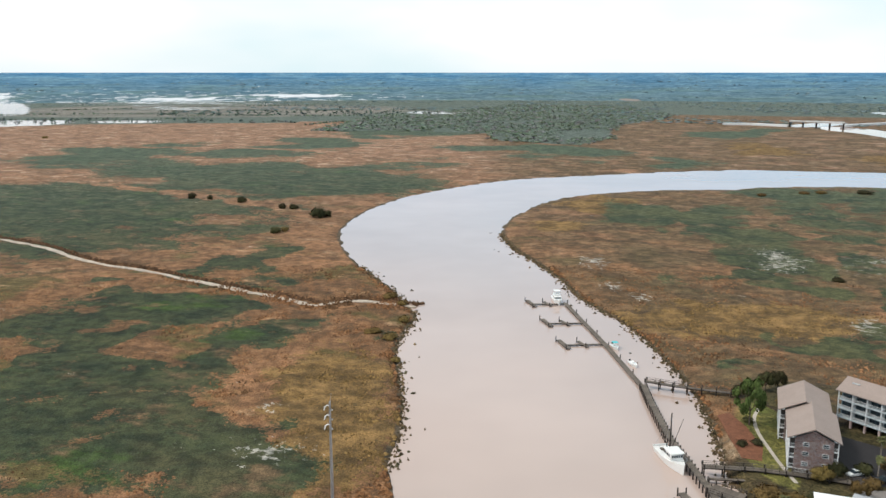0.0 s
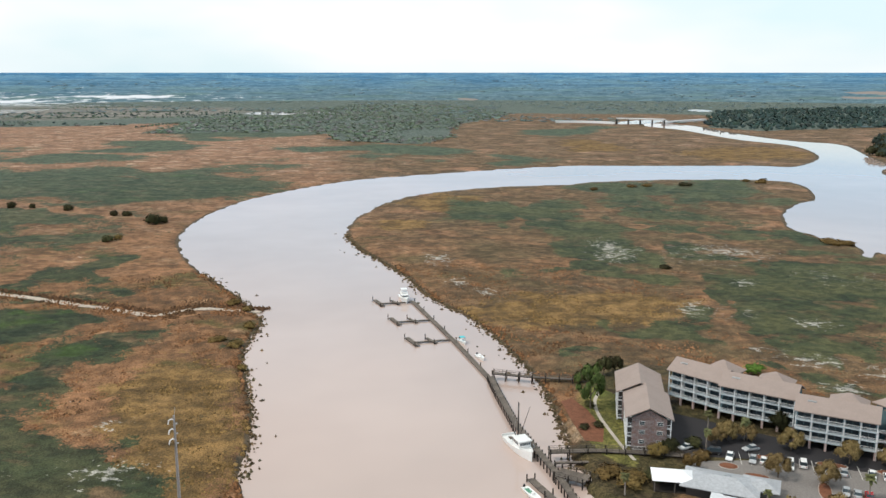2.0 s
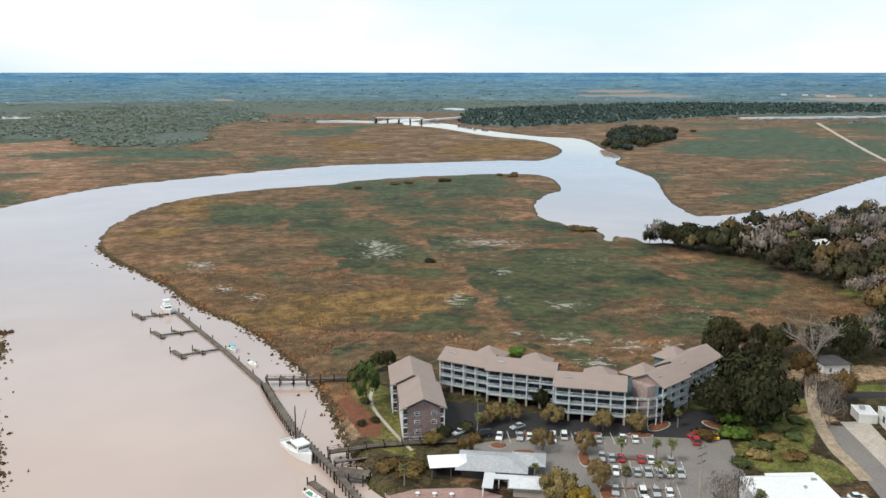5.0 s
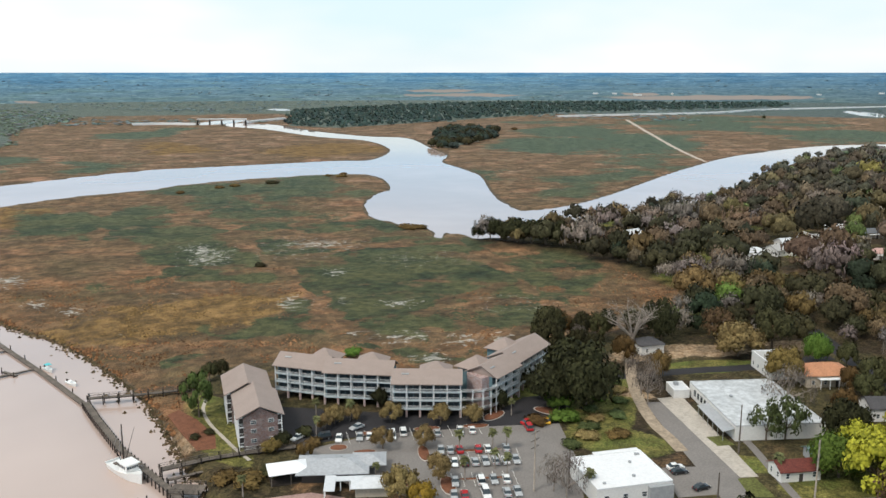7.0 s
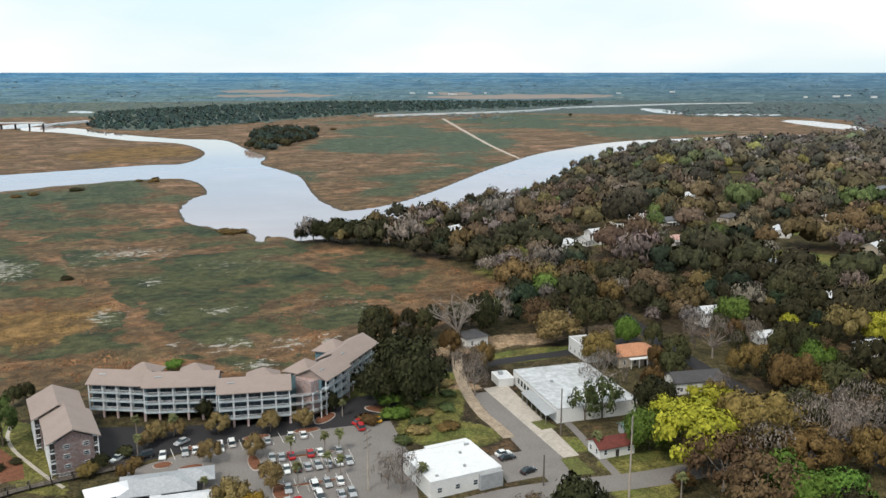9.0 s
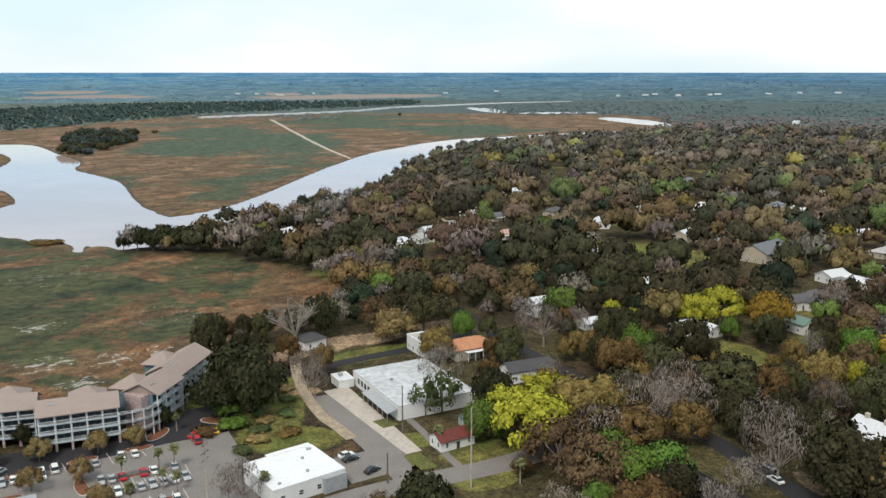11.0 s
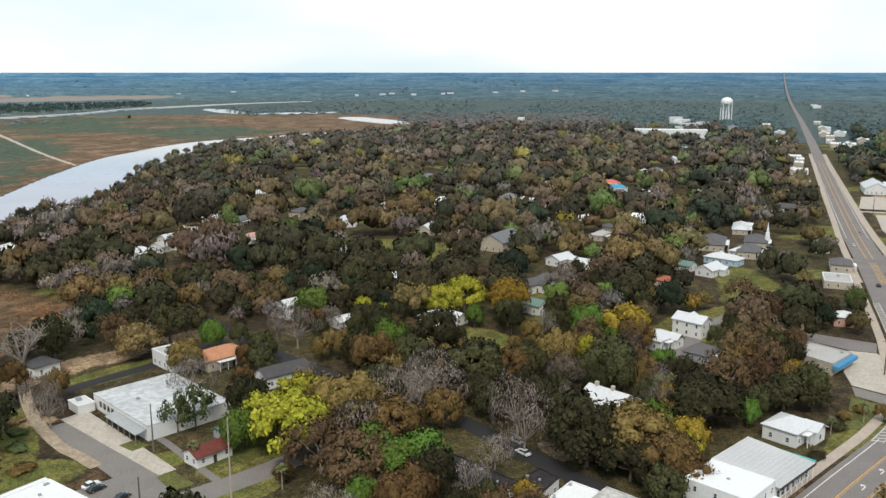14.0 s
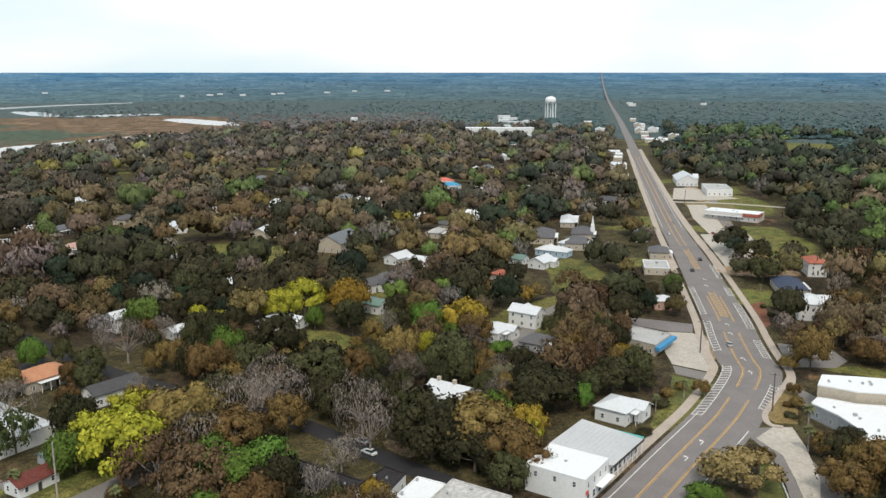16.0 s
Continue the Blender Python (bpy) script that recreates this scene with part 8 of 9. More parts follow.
def shops():
    ob = flat_hall("corner_shop", 190.4, -27.4, -33, 13.5, 15.5, 6.6, ROOF["white"], WALL["white"], "white two-storey shop with a pale flat roof", "shop", 3, 8, ())
    for k in range(4):
        window_part(ob, -5 + k * 3.3, -7.75, 5.0, 0.9, 1.5, 0)
        window_part(ob, -5 + k * 3.3, -7.75, 1.6, 1.6, 2.0, 0)
    for k in range(3):
        window_part(ob, -6.75, -5 + k * 5, 5.0, 0.9, 1.4, 270)
    aw = boxed(-1, -9.6, 2.9, 6.6, -7.8, 3.05)
    part("awning", aw, TENT, ob, "white street awning")
    part("sign_board", boxed(-6.4, -7.9, 2.7, -5.0, -7.77, 3.7), RED, ob, "red and white sign board")
    o2 = thing("shop_row", at(206.6, -36.8, -34.5), "row of shops with pale teal-edged metal roof", "shop")
    part("wall", boxed(-9.2, -8, -0.3, 9.2, 8, 4.0), WALL["white"], o2)
    rb = bmesh.new()
    vs = [rb.verts.new(p) for p in ((-9.6, -9.2, 4.05), (9.6, -9.2, 4.05), (9.6, 8.4, 5.3), (-9.6, 8.4, 5.3))]
    rb.faces.new(vs)
    bmesh.ops.solidify(rb, geom=list(rb.faces), thickness=0.2)
    r = part("roof", rb, ROOF["white"], o2)
    for k in range(15):
        y0 = -9.0 + k * 1.24
        part("roof_seam", boxed(-9.6, y0, 4.05 + (y0 + 9.2) * 0.071 + 0.01, 9.6, y0 + 0.08, 4.12 + (y0 + 9.2) * 0.071), ROOF["white"], r)
    part("fascia", boxed(9.62, -9.2, 3.85, 9.8, 8.4, 4.6), TEAL, o2, "teal edge board")
    part("fascia", boxed(-9.6, -9.45, 3.6, 9.6, -9.22, 4.1), DARK_M, o2, "dark fascia under the eaves")
    for k in range(7):
        window_part(o2, -7.8 + k * 2.6, -8.0, 1.5, 1.8, 2.2, 0)
        part("canopy_post", boxed(-8.9 + k * 2.95, -9.1, -0.2, -8.75 + k * 2.95, -8.95, 3.6), TRIM, o2)


shops()
house(718, 2, 14, 9, 5, -70, "hip", "blue", "white", "building with a bright blue roof among trees")
house(740, 10, 18, 10, 6, -70, "hip", "coral", "white", "building with a coral red roof among trees")
store_r = flat_hall("roadside_store", 577, -191, 235, 36, 15, 5.2, ROOF["white"], WALL["redfront"], "long cream store with white roof and faded red corner", "shop", 3, 11, ((0, 9),))
part("fascia", boxed(8.0, -8.0, 3.4, 18.4, -7.56, 5.6), ROOF["red"], store_r, "faded red fascia board")
part("fascia", boxed(18.08, -7.5, 3.4, 18.45, 2.0, 5.6), ROOF["red"], store_r, "faded red fascia board")
part("canopy", boxed(-17.5, -9.6, 2.9, 7.8, -7.6, 3.1), ROOF["metal"], store_r, "pale canopy over the shop front")
flat_hall("long_shed", 1362, -72, 90, 108, 26, 12, ROOF["white"], WALL["white"], "very long white flat-roofed shed beyond the treetops", "warehouse", 2, 4, ())


def church():
    ob = thing("church_steeple", at(500.5, -82.5), "slim white church steeple above dark roofs", "steeple")
    part("tower", boxed(-1.3, -1.3, -0.3, 1.3, 1.3, 7.2), WALL["white"], ob)
    b = boxed(-1.0, -1.0, 7.2, 1.0, 1.0, 9.4, 0.05)
    part("belfry", b, TRIM, ob)
    s = bmesh.new()
    tube(s, [(0, 0, 9.4), (0, 0, 9.7), (0, 0, 15.2)], [1.1, 0.8, 0.04], 8)
    part("spire", s, TRIM, ob)
    hall = house(503, -77, 20, 12, 5, -10, "hip", "dark", "tan", "church hall with a dark hip roof")


church()


def water_tower():
    ob = thing("water_tower", at(1867, -208), "white water tower on tall legs above far woods", "water tower")
    b = bmesh.new()
    tube(b, [(0, 0, 30), (0, 0, 32), (0, 0, 35), (0, 0, 41), (0, 0, 44.5), (0, 0, 46.6), (0, 0, 47.6)], [4, 9, 11.6, 11.6, 9.5, 4.8, 0.4], 24)
    part("tank", b, HULL, ob, smooth=True)
    for k in range(6):
        a = k * math.pi / 3 + 0.3
        b = bmesh.new()
        tube(b, [(11.2 * math.cos(a), 11.2 * math.sin(a), -0.5), (10.8 * math.cos(a), 10.8 * math.sin(a), 36)], [1.0, 0.9], 8)
        part("leg", b, HULL, ob)
    b = bmesh.new()
    tube(b, [(0, 0, -0.5), (0, 0, 31)], [1.4, 1.4], 10)
    part("riser_pipe", b, HULL, ob)
    b = bmesh.new()
    pts = [(11.8 * math.cos(t), 11.8 * math.sin(t), 35) for t in np.linspace(0, 2 * math.pi, 25)]
    tube(b, pts, [0.25] * 25, 5)
    part("catwalk", b, METAL, ob)


water_tower()


# ---- poles and mast ----
def utility_pole(x, y, h, arms, rot, label="tall weathered utility pole with crossarms"):
    ob = thing("utility_pole", at(x, y, rot), label, "utility pole", "utility poles")
    b = bmesh.new()
    tube(b, [(0, 0, -0.5), (0, 0, h)], [0.24, 0.15], 8)
    part("pole", b, CONCRETE if arms == 3 else TIMBER, ob)
    for k in range(arms):
        z = h - 0.6 - k * 1.8
        a = part("crossarm", boxed(-1.5, -0.08, z, 1.5, 0.08, z + 0.16), TIMBER, ob)
        for xx in (-1.4, -0.7, 0.7, 1.4):
            c = bmesh.new()
            tube(c, [(xx, 0, z + 0.16), (xx, 0, z + 0.42)], [0.07, 0.05], 6)
            part("insulator", c, METAL, a)
    return ob


utility_pole(169.2, 85.7, 20.5, 3, 20, "tall pale concrete power pole with three crossarms")
utility_pole(189.3, 117.3, 13.5, 0, 0, "bare weathered wooden pole")
utility_pole(132.4, 135.1, 15.5, 3, 10)
utility_pole(161.5, 104.5, 8, 0, 0, "short dark wooden pole")
utility_pole(140, 131, 10, 0, 0, "slim grey lamp pole in the car park")
utility_pole(292, -88, 12, 1, 80)
utility_pole(238, -94, 12, 1, 80)
utility_pole(610, -166, 16, 0, 0, "tall slim steel mast")


def light_mast():
    ob = thing("light_mast", at(-24.6, 174.5, 0, 0.6), "tall galvanised mast with three curved lamp arms", "mast")
    b = bmesh.new()
    tube(b, [(0, 0, -1.5), (0, 0, 15), (0, 0, 29.5)], [0.42, 0.32, 0.20], 12)
    part("pole", b, METAL, ob)
    for z in (24.0, 26.2, 28.4):
        c = bmesh.new()
        tube(c, [(0, 0, z), (-0.5, -0.2, z + 0.35), (-1.0, -0.4, z + 0.1), (-1.2, -0.5, z - 0.7)], [0.17, 0.17, 0.16, 0.12], 8)
        a = part("lamp_arm", c, HULL, ob, "white curved lamp arm")
        part("ladder_step", boxed(0.1, -0.3, z - 0.9, 0.6, 0.3, z - 0.75), METAL, a)
    c = bmesh.new()
    tube(c, [(0.1, 0, 29.4), (0.3, 0, 31.2)], [0.06, 0.03], 6)
    part("aerial", c, METAL, ob)


light_mast()


# ---- cars ----
def car(colour, van=False):
    """One car, 4.6 m long, nose towards +x."""
    ob = thing("car", Matrix.Identity(4), f"{colour} {'van' if van else 'saloon car'} parked on asphalt", "car", "parked cars")
    L, W, roof = (4.8, 1.9, 1.85) if van else (4.5, 1.8, 1.45)
    prof = [(-L / 2, 0.32), (-L / 2 + 0.02, 0.72), (-L / 2 + 0.25, 0.96), (-L * 0.18, 0.98), (L * 0.2, 0.96), (L / 2 - 0.3, 0.80), (L / 2 - 0.02, 0.62), (L / 2, 0.32)]
    b = bmesh.new()
    rows = [[b.verts.new((x, s * (W / 2 - (0.06 if z > 0.9 else 0)), z)) for x, z in prof] for s in (-1, 1)]
    n = len(prof)
    for i in range(n):
        b.faces.new((rows[0][i], rows[1][i], rows[1][(i + 1) % n], rows[0][(i + 1) % n]))
    b.faces.new(rows[0])
    b.faces.new(rows[1][::-1])
    bmesh.ops.recalc_face_normals(b, faces=list(b.faces))
    bmesh.ops.bevel(b, geom=list(b.edges), offset=0.05, segments=1, affect="EDGES")
    body = part("body", b, CAR_PAINT[colour], ob)
    x0, x1, t0, t1 = (-L / 2 + 0.2, L * 0.26, -L / 2 + 0.35, L * 0.10) if van else (-L * 0.40, L * 0.22, -L * 0.26, L * 0.05)
    g = bmesh.new()
    lo = [g.verts.new(p) for p in ((x0, -W / 2 + 0.08, 0.95), (x1, -W / 2 + 0.08, 0.95), (x1, W / 2 - 0.08, 0.95), (x0, W / 2 - 0.08, 0.95))]
    hi = [g.verts.new(p) for p in ((t0, -W / 2 + 0.24, roof), (t1, -W / 2 + 0.24, roof), (t1, W / 2 - 0.24, roof), (t0, W / 2 - 0.24, roof))]
    for i in range(4):
        g.faces.new((lo[i], lo[(i + 1) % 4], hi[(i + 1) % 4], hi[i]))
    g.faces.new(hi)
    part("glasshouse", g, GLASS_M, ob, "dark car glass")
    part("roof_panel", boxed(t0 - 0.02, -W / 2 + 0.22, roof + 0.004, t1 + 0.02, W / 2 - 0.22, roof + 0.05, 0.02), CAR_PAINT[colour], ob)
    for sx in (-1, 1):
        for sy in (-1, 1):
            w = bmesh.new()
            tube(w, [(sx * L * 0.30, sy * (W / 2 - 0.20), 0.32), (sx * L * 0.30, sy * (W / 2 + 0.01), 0.32)], [0.32, 0.32], 12)
            wheel = part("wheel", w, RUBBER, ob)
            r = bmesh.new()
            tube(r, [(sx * L * 0.30, sy * (W / 2 + 0.011), 0.32), (sx * L * 0.30, sy * (W / 2 + 0.02), 0.32)], [0.19, 0.17], 10)
            part("rim", r, METAL, wheel)
    for sy in (-1, 1):
        part("headlight", boxed(L / 2 - 0.12, sy * 0.62 - 0.18, 0.56, L / 2 + 0.01, sy * 0.62 + 0.18, 0.70, 0.02), HULL, ob)
        part("tail_light", boxed(-L / 2 - 0.01, sy * 0.66 - 0.12, 0.62, -L / 2 + 0.06, sy * 0.66 + 0.12, 0.84, 0.02), LAMP_RED, ob)
    return ob


CARS = {}


def put_car(colour, van, x, y, rot, z=GROUND_Z + 0.04):
    key = (colour, van)
    if key not in CARS:
        CARS[key] = car(colour, van)
        CARS[key].matrix_basis = at(x, y, rot, z)
        return
    copy_thing(CARS[key], at(x, y, rot, z))


def car_row(x0, y0, x1, y1, colours, rot):
    n = len(colours)
    for i, c in enumerate(colours):
        if c == ".":
            continue
        f = i / max(1, n - 1)
        put_car({"w": "white", "s": "silver", "b": "black", "r": "red", "W": "white"}[c], c == "W" or c == "b" and i % 3 == 0, x0 + (x1 - x0) * f, y0 + (y1 - y0) * f, rot + (i * 37 % 7) - 3 + (180 if i * 5 % 3 == 0 else 0))


car_row(110.6, 188.6, 112.4, 187.8, "w", 58)
car_row(115.6, 185.9, 120.6, 184.0, "sws", 58)
car_row(123.0, 181.0, 126.8, 181.3, "WW", 60)
car_row(130.5, 177.0, 134.0, 175.2, "ss", 58)
car_row(139.8, 172.4, 142.8, 170.8, "ww", 58)
car_row(128.0, 165.8, 142.6, 156.4, "ssr.rw.s", 57)
car_row(126.2, 157.8, 139.8, 149.6, "wbsssws", 57)
car_row(119.9, 149.6, 130.8, 143.2, "s.Wsw", 57)
car_row(115.4, 144.4, 128.6, 136.8, "sr.W.ss", 57)
car_row(102, 196, 104.5, 198.5, "w", 20)
car_row(107.5, 192.0, 107.6, 192.1, "b", -15)
car_row(118.5, 192.0, 118.6, 192.1, "s", 10)
put_car("red", True, 156.6, 162.6, 60)
put_car("red", False, 158.9, 165.2, -5)
put_car("yellow", False, 163.6, 162.8, 60)
put_car("white", False, 168.7, 121.8, -25)
put_car("black", False, 167.4, 119.6, -25)
put_car("black", False, 164.8, 111.2, -12)
put_car("black", True, 176.5, 170.5, 120)
for x, y, c, r in ((300, -101, "silver", -9), (420, -120, "black", -9), (445, -131, "black", -9), (560, -146, "silver", -9), (520, -133, "white", -9), (208, 22, "white", 50), (215, 24.5, "silver", 52), 
                   (300, -20, "black", 30), (520, -160, "red", -9), (480, -158, "white", -9)):
    put_car(c, False, x, y, r, HW_Z)


# ---- dock, piers and boats ----
def deck(name, line, half, z, label, thick=0.25, pile_gap=7.0, pile_top=1.6, rails=False, plank=True, piles=True, category="dock"):
    """A timber deck along a line: boards across stringers, on piles, with rails where the pier has them."""
    ob = thing(name, Matrix.Identity(4), label, category)
    P = np.array(line, float)
    L = float(np.hypot(*np.diff(P, axis=0).T).sum())
    n = max(2, int(L / 1.5))
    C = cut_line(P, 0, L, n + 1)
    T = np.gradient(C, axis=0)
    T /= np.hypot(T[:, 0], T[:, 1])[:, None]
    for i in range(n):
        m = (C[i] + C[i + 1]) / 2
        t = T[i]
        seg = np.hypot(*(C[i + 1] - C[i]))
        bm = boxed(-seg / 2 + 0.02, -half, -0.10, seg / 2 - 0.02, half, 0.0)
        p = part("deck_board", bm, TIMBER, ob)
        p.matrix_basis = Matrix.Translation((m[0], m[1], z)) @ Matrix.Rotation(math.atan2(t[1], t[0]), 4, "Z")
    sb = bmesh.new()
    for off in (-half + 0.2, half - 0.2):
        pts = [(c[0] - t[1] * off, c[1] + t[0] * off, z - 0.22) for c, t in zip(C, T)]
        tube(sb, pts, [0.14] * len(pts), 4)
    part("stringer", sb, TIMBER_DARK, ob)
    k = max(1 if pile_gap > 8 else 2, int(L / pile_gap))
    D = cut_line(P, 0.3, L - 0.3, k + 1)
    TD = np.gradient(D, axis=0)
    TD /= np.hypot(TD[:, 0], TD[:, 1])[:, None]
    if piles:
        for i, (c, t) in enumerate(zip(D, TD)):
            for s in ((-1,) if pile_gap > 8 else (-1, 1)):
                o = half + 0.12
                px, py = c[0] - t[1] * o * s, c[1] + t[0] * o * s
                b = bmesh.new()
                tube(b, [(px, py, -2.0), (px, py, z + pile_top * (0.85 + 0.3 * ((i * 7 + s) % 5) / 5))], [0.19, 0.17], 7)
                part("post", b, TIMBER_DARK, ob, "dark timber post")
    if rails:
        for s in (-1, 1):
            rb = bmesh.new()
            for h in (0.55, 1.05):
                tube(rb, [(c[0] - t[1] * half * s, c[1] + t[0] * half * s, z + h) for c, t in zip(C, T)], [0.06] * len(C), 4)
            part("rail", rb, TIMBER, ob)
            for c, t in zip(C[::2], T[::2]):
                x, y = c[0] - t[1] * half * s, c[1] + t[0] * half * s
                part("rail_post", boxed(x - 0.06, y - 0.06, z - 0.1, x + 0.06, y + 0.06, z + 1.08), TIMBER, ob)
    return ob


deck("floating_dock", [(64.4, 259), (60.9, 300), (57.2, 332), (53.6, 363)], 0.95, 0.65, "long grey floating dock with dark guide piles", pile_gap=14, pile_top=1.3)
for (ax, ay), (bx, by) in (((53.4, 361.5), (38.5, 361.5)), ((57.0, 332.5), (41.8, 332.0)), ((59.9, 305.2), (44.8, 304.0))):
    deck("dock_finger", [(ax, ay), (bx, by)], 0.55, 0.62, "narrow floating dock finger", pile_gap=12, piles=False)
    for f, ln in ((0.98, 10.5), (0.5, 7.0)):
        cx, cy = ax + (bx - ax) * f, ay + (by - ay) * f
        deck("mooring_float", [(cx - 1.4, cy + ln * 0.62), (cx + 1.2, cy - ln * 0.38)], 0.6 if f < 0.9 else 0.95, 0.58, "short mooring float between piles", pile_gap=9, pile_top=1.5)
deck("timber_pier", [(64.3, 260), (63.3, 246), (62.2, 220), (63.0, 206), (64.2, 190), (64.2, 160)], 0.95, 1.7, "old dark timber pier on close-set piles", pile_gap=2.2, pile_top=0.35, rails=False, category="pier")
deck("gangway", [(65.4, 262), (72, 258.5), (80, 255), (90, 251.4)], 0.9, 2.2, "railed timber gangway to the shore", pile_gap=4.0, pile_top=1.0, rails=True, category="gangway")
deck("gangway", [(65.4, 200), (78.3, 198.4), (88, 195.4), (104, 189.5)], 1.0, 2.6, "railed timber boardwalk to the shore", pile_gap=4.5, pile_top=1.0, rails=True, category="gangway")
deck("gangway", [(65.6, 196.0), (80, 194.4)], 0.5, 1.3, "low narrow gangplank beside the boardwalk", pile_gap=6, pile_top=0.3, category="gangway")
deck("landing_stage", [(64.5, 190), (70.5, 184.5)], 2.4, 1.9, "square railed landing stage", pile_gap=3, pile_top=1.0, rails=True, category="landing stage")
deck("mooring_float", [(57.5, 190), (61.5, 172)], 1.0, 0.6, "pale mooring float beside a boat", pile_gap=8, pile_top=1.4)


def hull_bm(L, W, h, sheer=0.5, n=9, bow=1.0):
    """A boat's hull, bow towards +x: stern square, sides swelling, bow sharp and raised."""
    bm = bmesh.new()
    rows = []
    for i in range(n):
        f = i / (n - 1)
        x = -L / 2 + L * f
        w = W / 2 * (1 - max(0.0, (f - 0.45) / 0.55) ** 2.2) * (0.88 + 0.12 * min(1, f * 3))
        w = max(w, 0.03)
        top = h + sheer * max(0, f - 0.3) ** 1.6 * 1.6
        keel = -0.3
        rows.append([bm.verts.new(p) for p in ((x - 0.25 * (f > 0.9) * bow, 0, keel), (x - 0.15 * (f > 0.8), w * 0.75, 0.05), (x + 0.25 * (f > 0.9), w, top), (x + 0.25 * (f > 0.9), 0, top - 0.12), (x + 0.25 * (f > 0.9), -w, top), (x - 0.15 * (f > 0.8), -w * 0.75, 0.05))])
    for a, b in zip(rows[:-1], rows[1:]):
        for k in range(6):
            bm.faces.new((a[k], a[(k + 1) % 6], b[(k + 1) % 6], b[k]))
    bm.faces.new(rows[0][::-1])
    bm.faces.new(rows[-1])
    bmesh.ops.recalc_face_normals(bm, faces=list(bm.faces))
    return bm


def trawler():
    ob = thing("fishing_boat", at(59.6, 207.0, -80, 0.0), "white wooden shrimp boat with a tall mast moored at a pier", "boat")
    part("hull", hull_bm(14.4, 4.6, 1.7, 1.3, 13), HULL, ob)
    part("bulwark", boxed(-7.3, -2.1, 1.72, -7.1, 2.1, 2.2), HULL, ob)
    c = part("wheelhouse", boxed(-0.8, -1.7, 1.6, 3.0, 1.7, 4.0, 0.15), HULL, ob)
    part("wheelhouse_roof", boxed(-1.2, -1.95, 4.0, 3.4, 1.95, 4.18, 0.05), HULL, c)
    for k in range(5):
        part("window", boxed(2.98, -1.45 + k * 0.62, 2.9, 3.04, -0.98 + k * 0.62, 3.6), GLASS_M, c)
    for s in (-1, 1):
        for k in range(3):
            part("window", boxed(-0.4 + k * 1.0, s * 1.71 - 0.03, 2.9, 0.3 + k * 1.0, s * 1.71 + 0.03, 3.6), GLASS_M, c)
    for (a, b, r) in (((-1.4, 0, 1.6), (-1.9, 0.3, 13.2), 0.24), ((-1.4, 0.3, 3.0), (-3.4, 4.4, 10.6), 0.09), ((-1.4, -0.3, 3.0), (-4.8, -1.2, 8.0), 0.10), ((-1.4, 0, 2.0), (-6.4, 0, 6.0), 0.10)):
        m = bmesh.new()
        tube(m, [a, b], [r, r * 0.6], 7)
        part("mast" if r > 0.15 else "boom", m, TIMBER_DARK, ob, "dark wooden spar")
    for p in ((7.4, 0, 2.9), (-7.2, 1.5, 2.2), (-7.2, -1.5, 2.2)):
        m = bmesh.new()
        tube(m, [(-1.6, 0, 12.2), p], [0.02, 0.02], 4)
        part("stay", m, METAL, ob)
    w = bmesh.new()
    tube(w, [(-3.2, -0.7, 2.2), (-3.2, 0.7, 2.2)], [0.45, 0.45], 10)
    part("winch", w, TIMBER_DARK, ob)
    part("hatch", boxed(-5.8, -0.8, 1.55, -4.4, 0.8, 1.9, 0.04), TIMBER, ob)
    rb = bmesh.new()
    tube(rb, [(3.5, 2.1, 3.1), (6, 1.4, 3.6), (7.4, 0, 3.9), (6, -1.4, 3.6), (3.5, -2.1, 3.1)], [0.05] * 5, 5)
    part("bow_rail", rb, METAL, ob)


def yacht():
    ob = thing("motor_yacht", at(50.6, 366.5, -88, 0.0), "white motor yacht with a flybridge at the dock", "boat")
    part("hull", hull_bm(12.0, 4.2, 1.5, 1.0, 12), HULL, ob)
    c = part("cabin", boxed(-3.2, -1.6, 1.4, 2.2, 1.6, 3.1, 0.25), HULL, ob)
    part("window", boxed(-2.6, -1.64, 2.2, 1.6, 1.64, 2.75), GLASS_M, c)
    part("windscreen", boxed(1.6, -1.3, 2.2, 2.24, 1.3, 2.8), GLASS_M, c)
    part("flybridge", boxed(-2.8, -1.4, 3.1, 0.8, 1.4, 3.9, 0.15), HULL, c)
    part("hardtop", boxed(-2.6, -1.4, 5.0, 0.4, 1.4, 5.12, 0.04), HULL, ob)
    for sx in (-2.4, 0.2):
        for sy in (-1.2, 1.2):
            part("hardtop_post", boxed(sx - 0.04, sy - 0.04, 3.9, sx + 0.04, sy + 0.04, 5.0), METAL, ob)


def skiff(x, y, rot, label, canopy=None, deckmat=None, L=6.0):
    ob = thing("skiff", at(x, y, rot, 0.0), label, "boat", "small boats at the dock")
    part("hull", hull_bm(L, 2.2, 0.75, 0.5, 10), HULL, ob)
    part("console", boxed(-0.5, -0.4, 0.6, 0.3, 0.4, 1.35, 0.06), HULL, ob)
    part("outboard_motor", boxed(-L / 2 - 0.45, -0.25, 0.3, -L / 2 - 0.02, 0.25, 1.25, 0.08), RUBBER, ob)
    if deckmat:
        part("deck", boxed(-L * 0.4, -0.75, 0.64, L * 0.2, 0.75, 0.70), deckmat, ob)
    if canopy:
        part("canopy", boxed(-1.4, -1.0, 2.2, 1.0, 1.0, 2.3, 0.04), canopy, ob, "turquoise canvas canopy")
        for sx in (-1.2, 0.8):
            for sy in (-0.9, 0.9):
                part("canopy_post", boxed(sx - 0.03, sy - 0.03, 0.6, sx + 0.03, sy + 0.03, 2.2), METAL, ob)


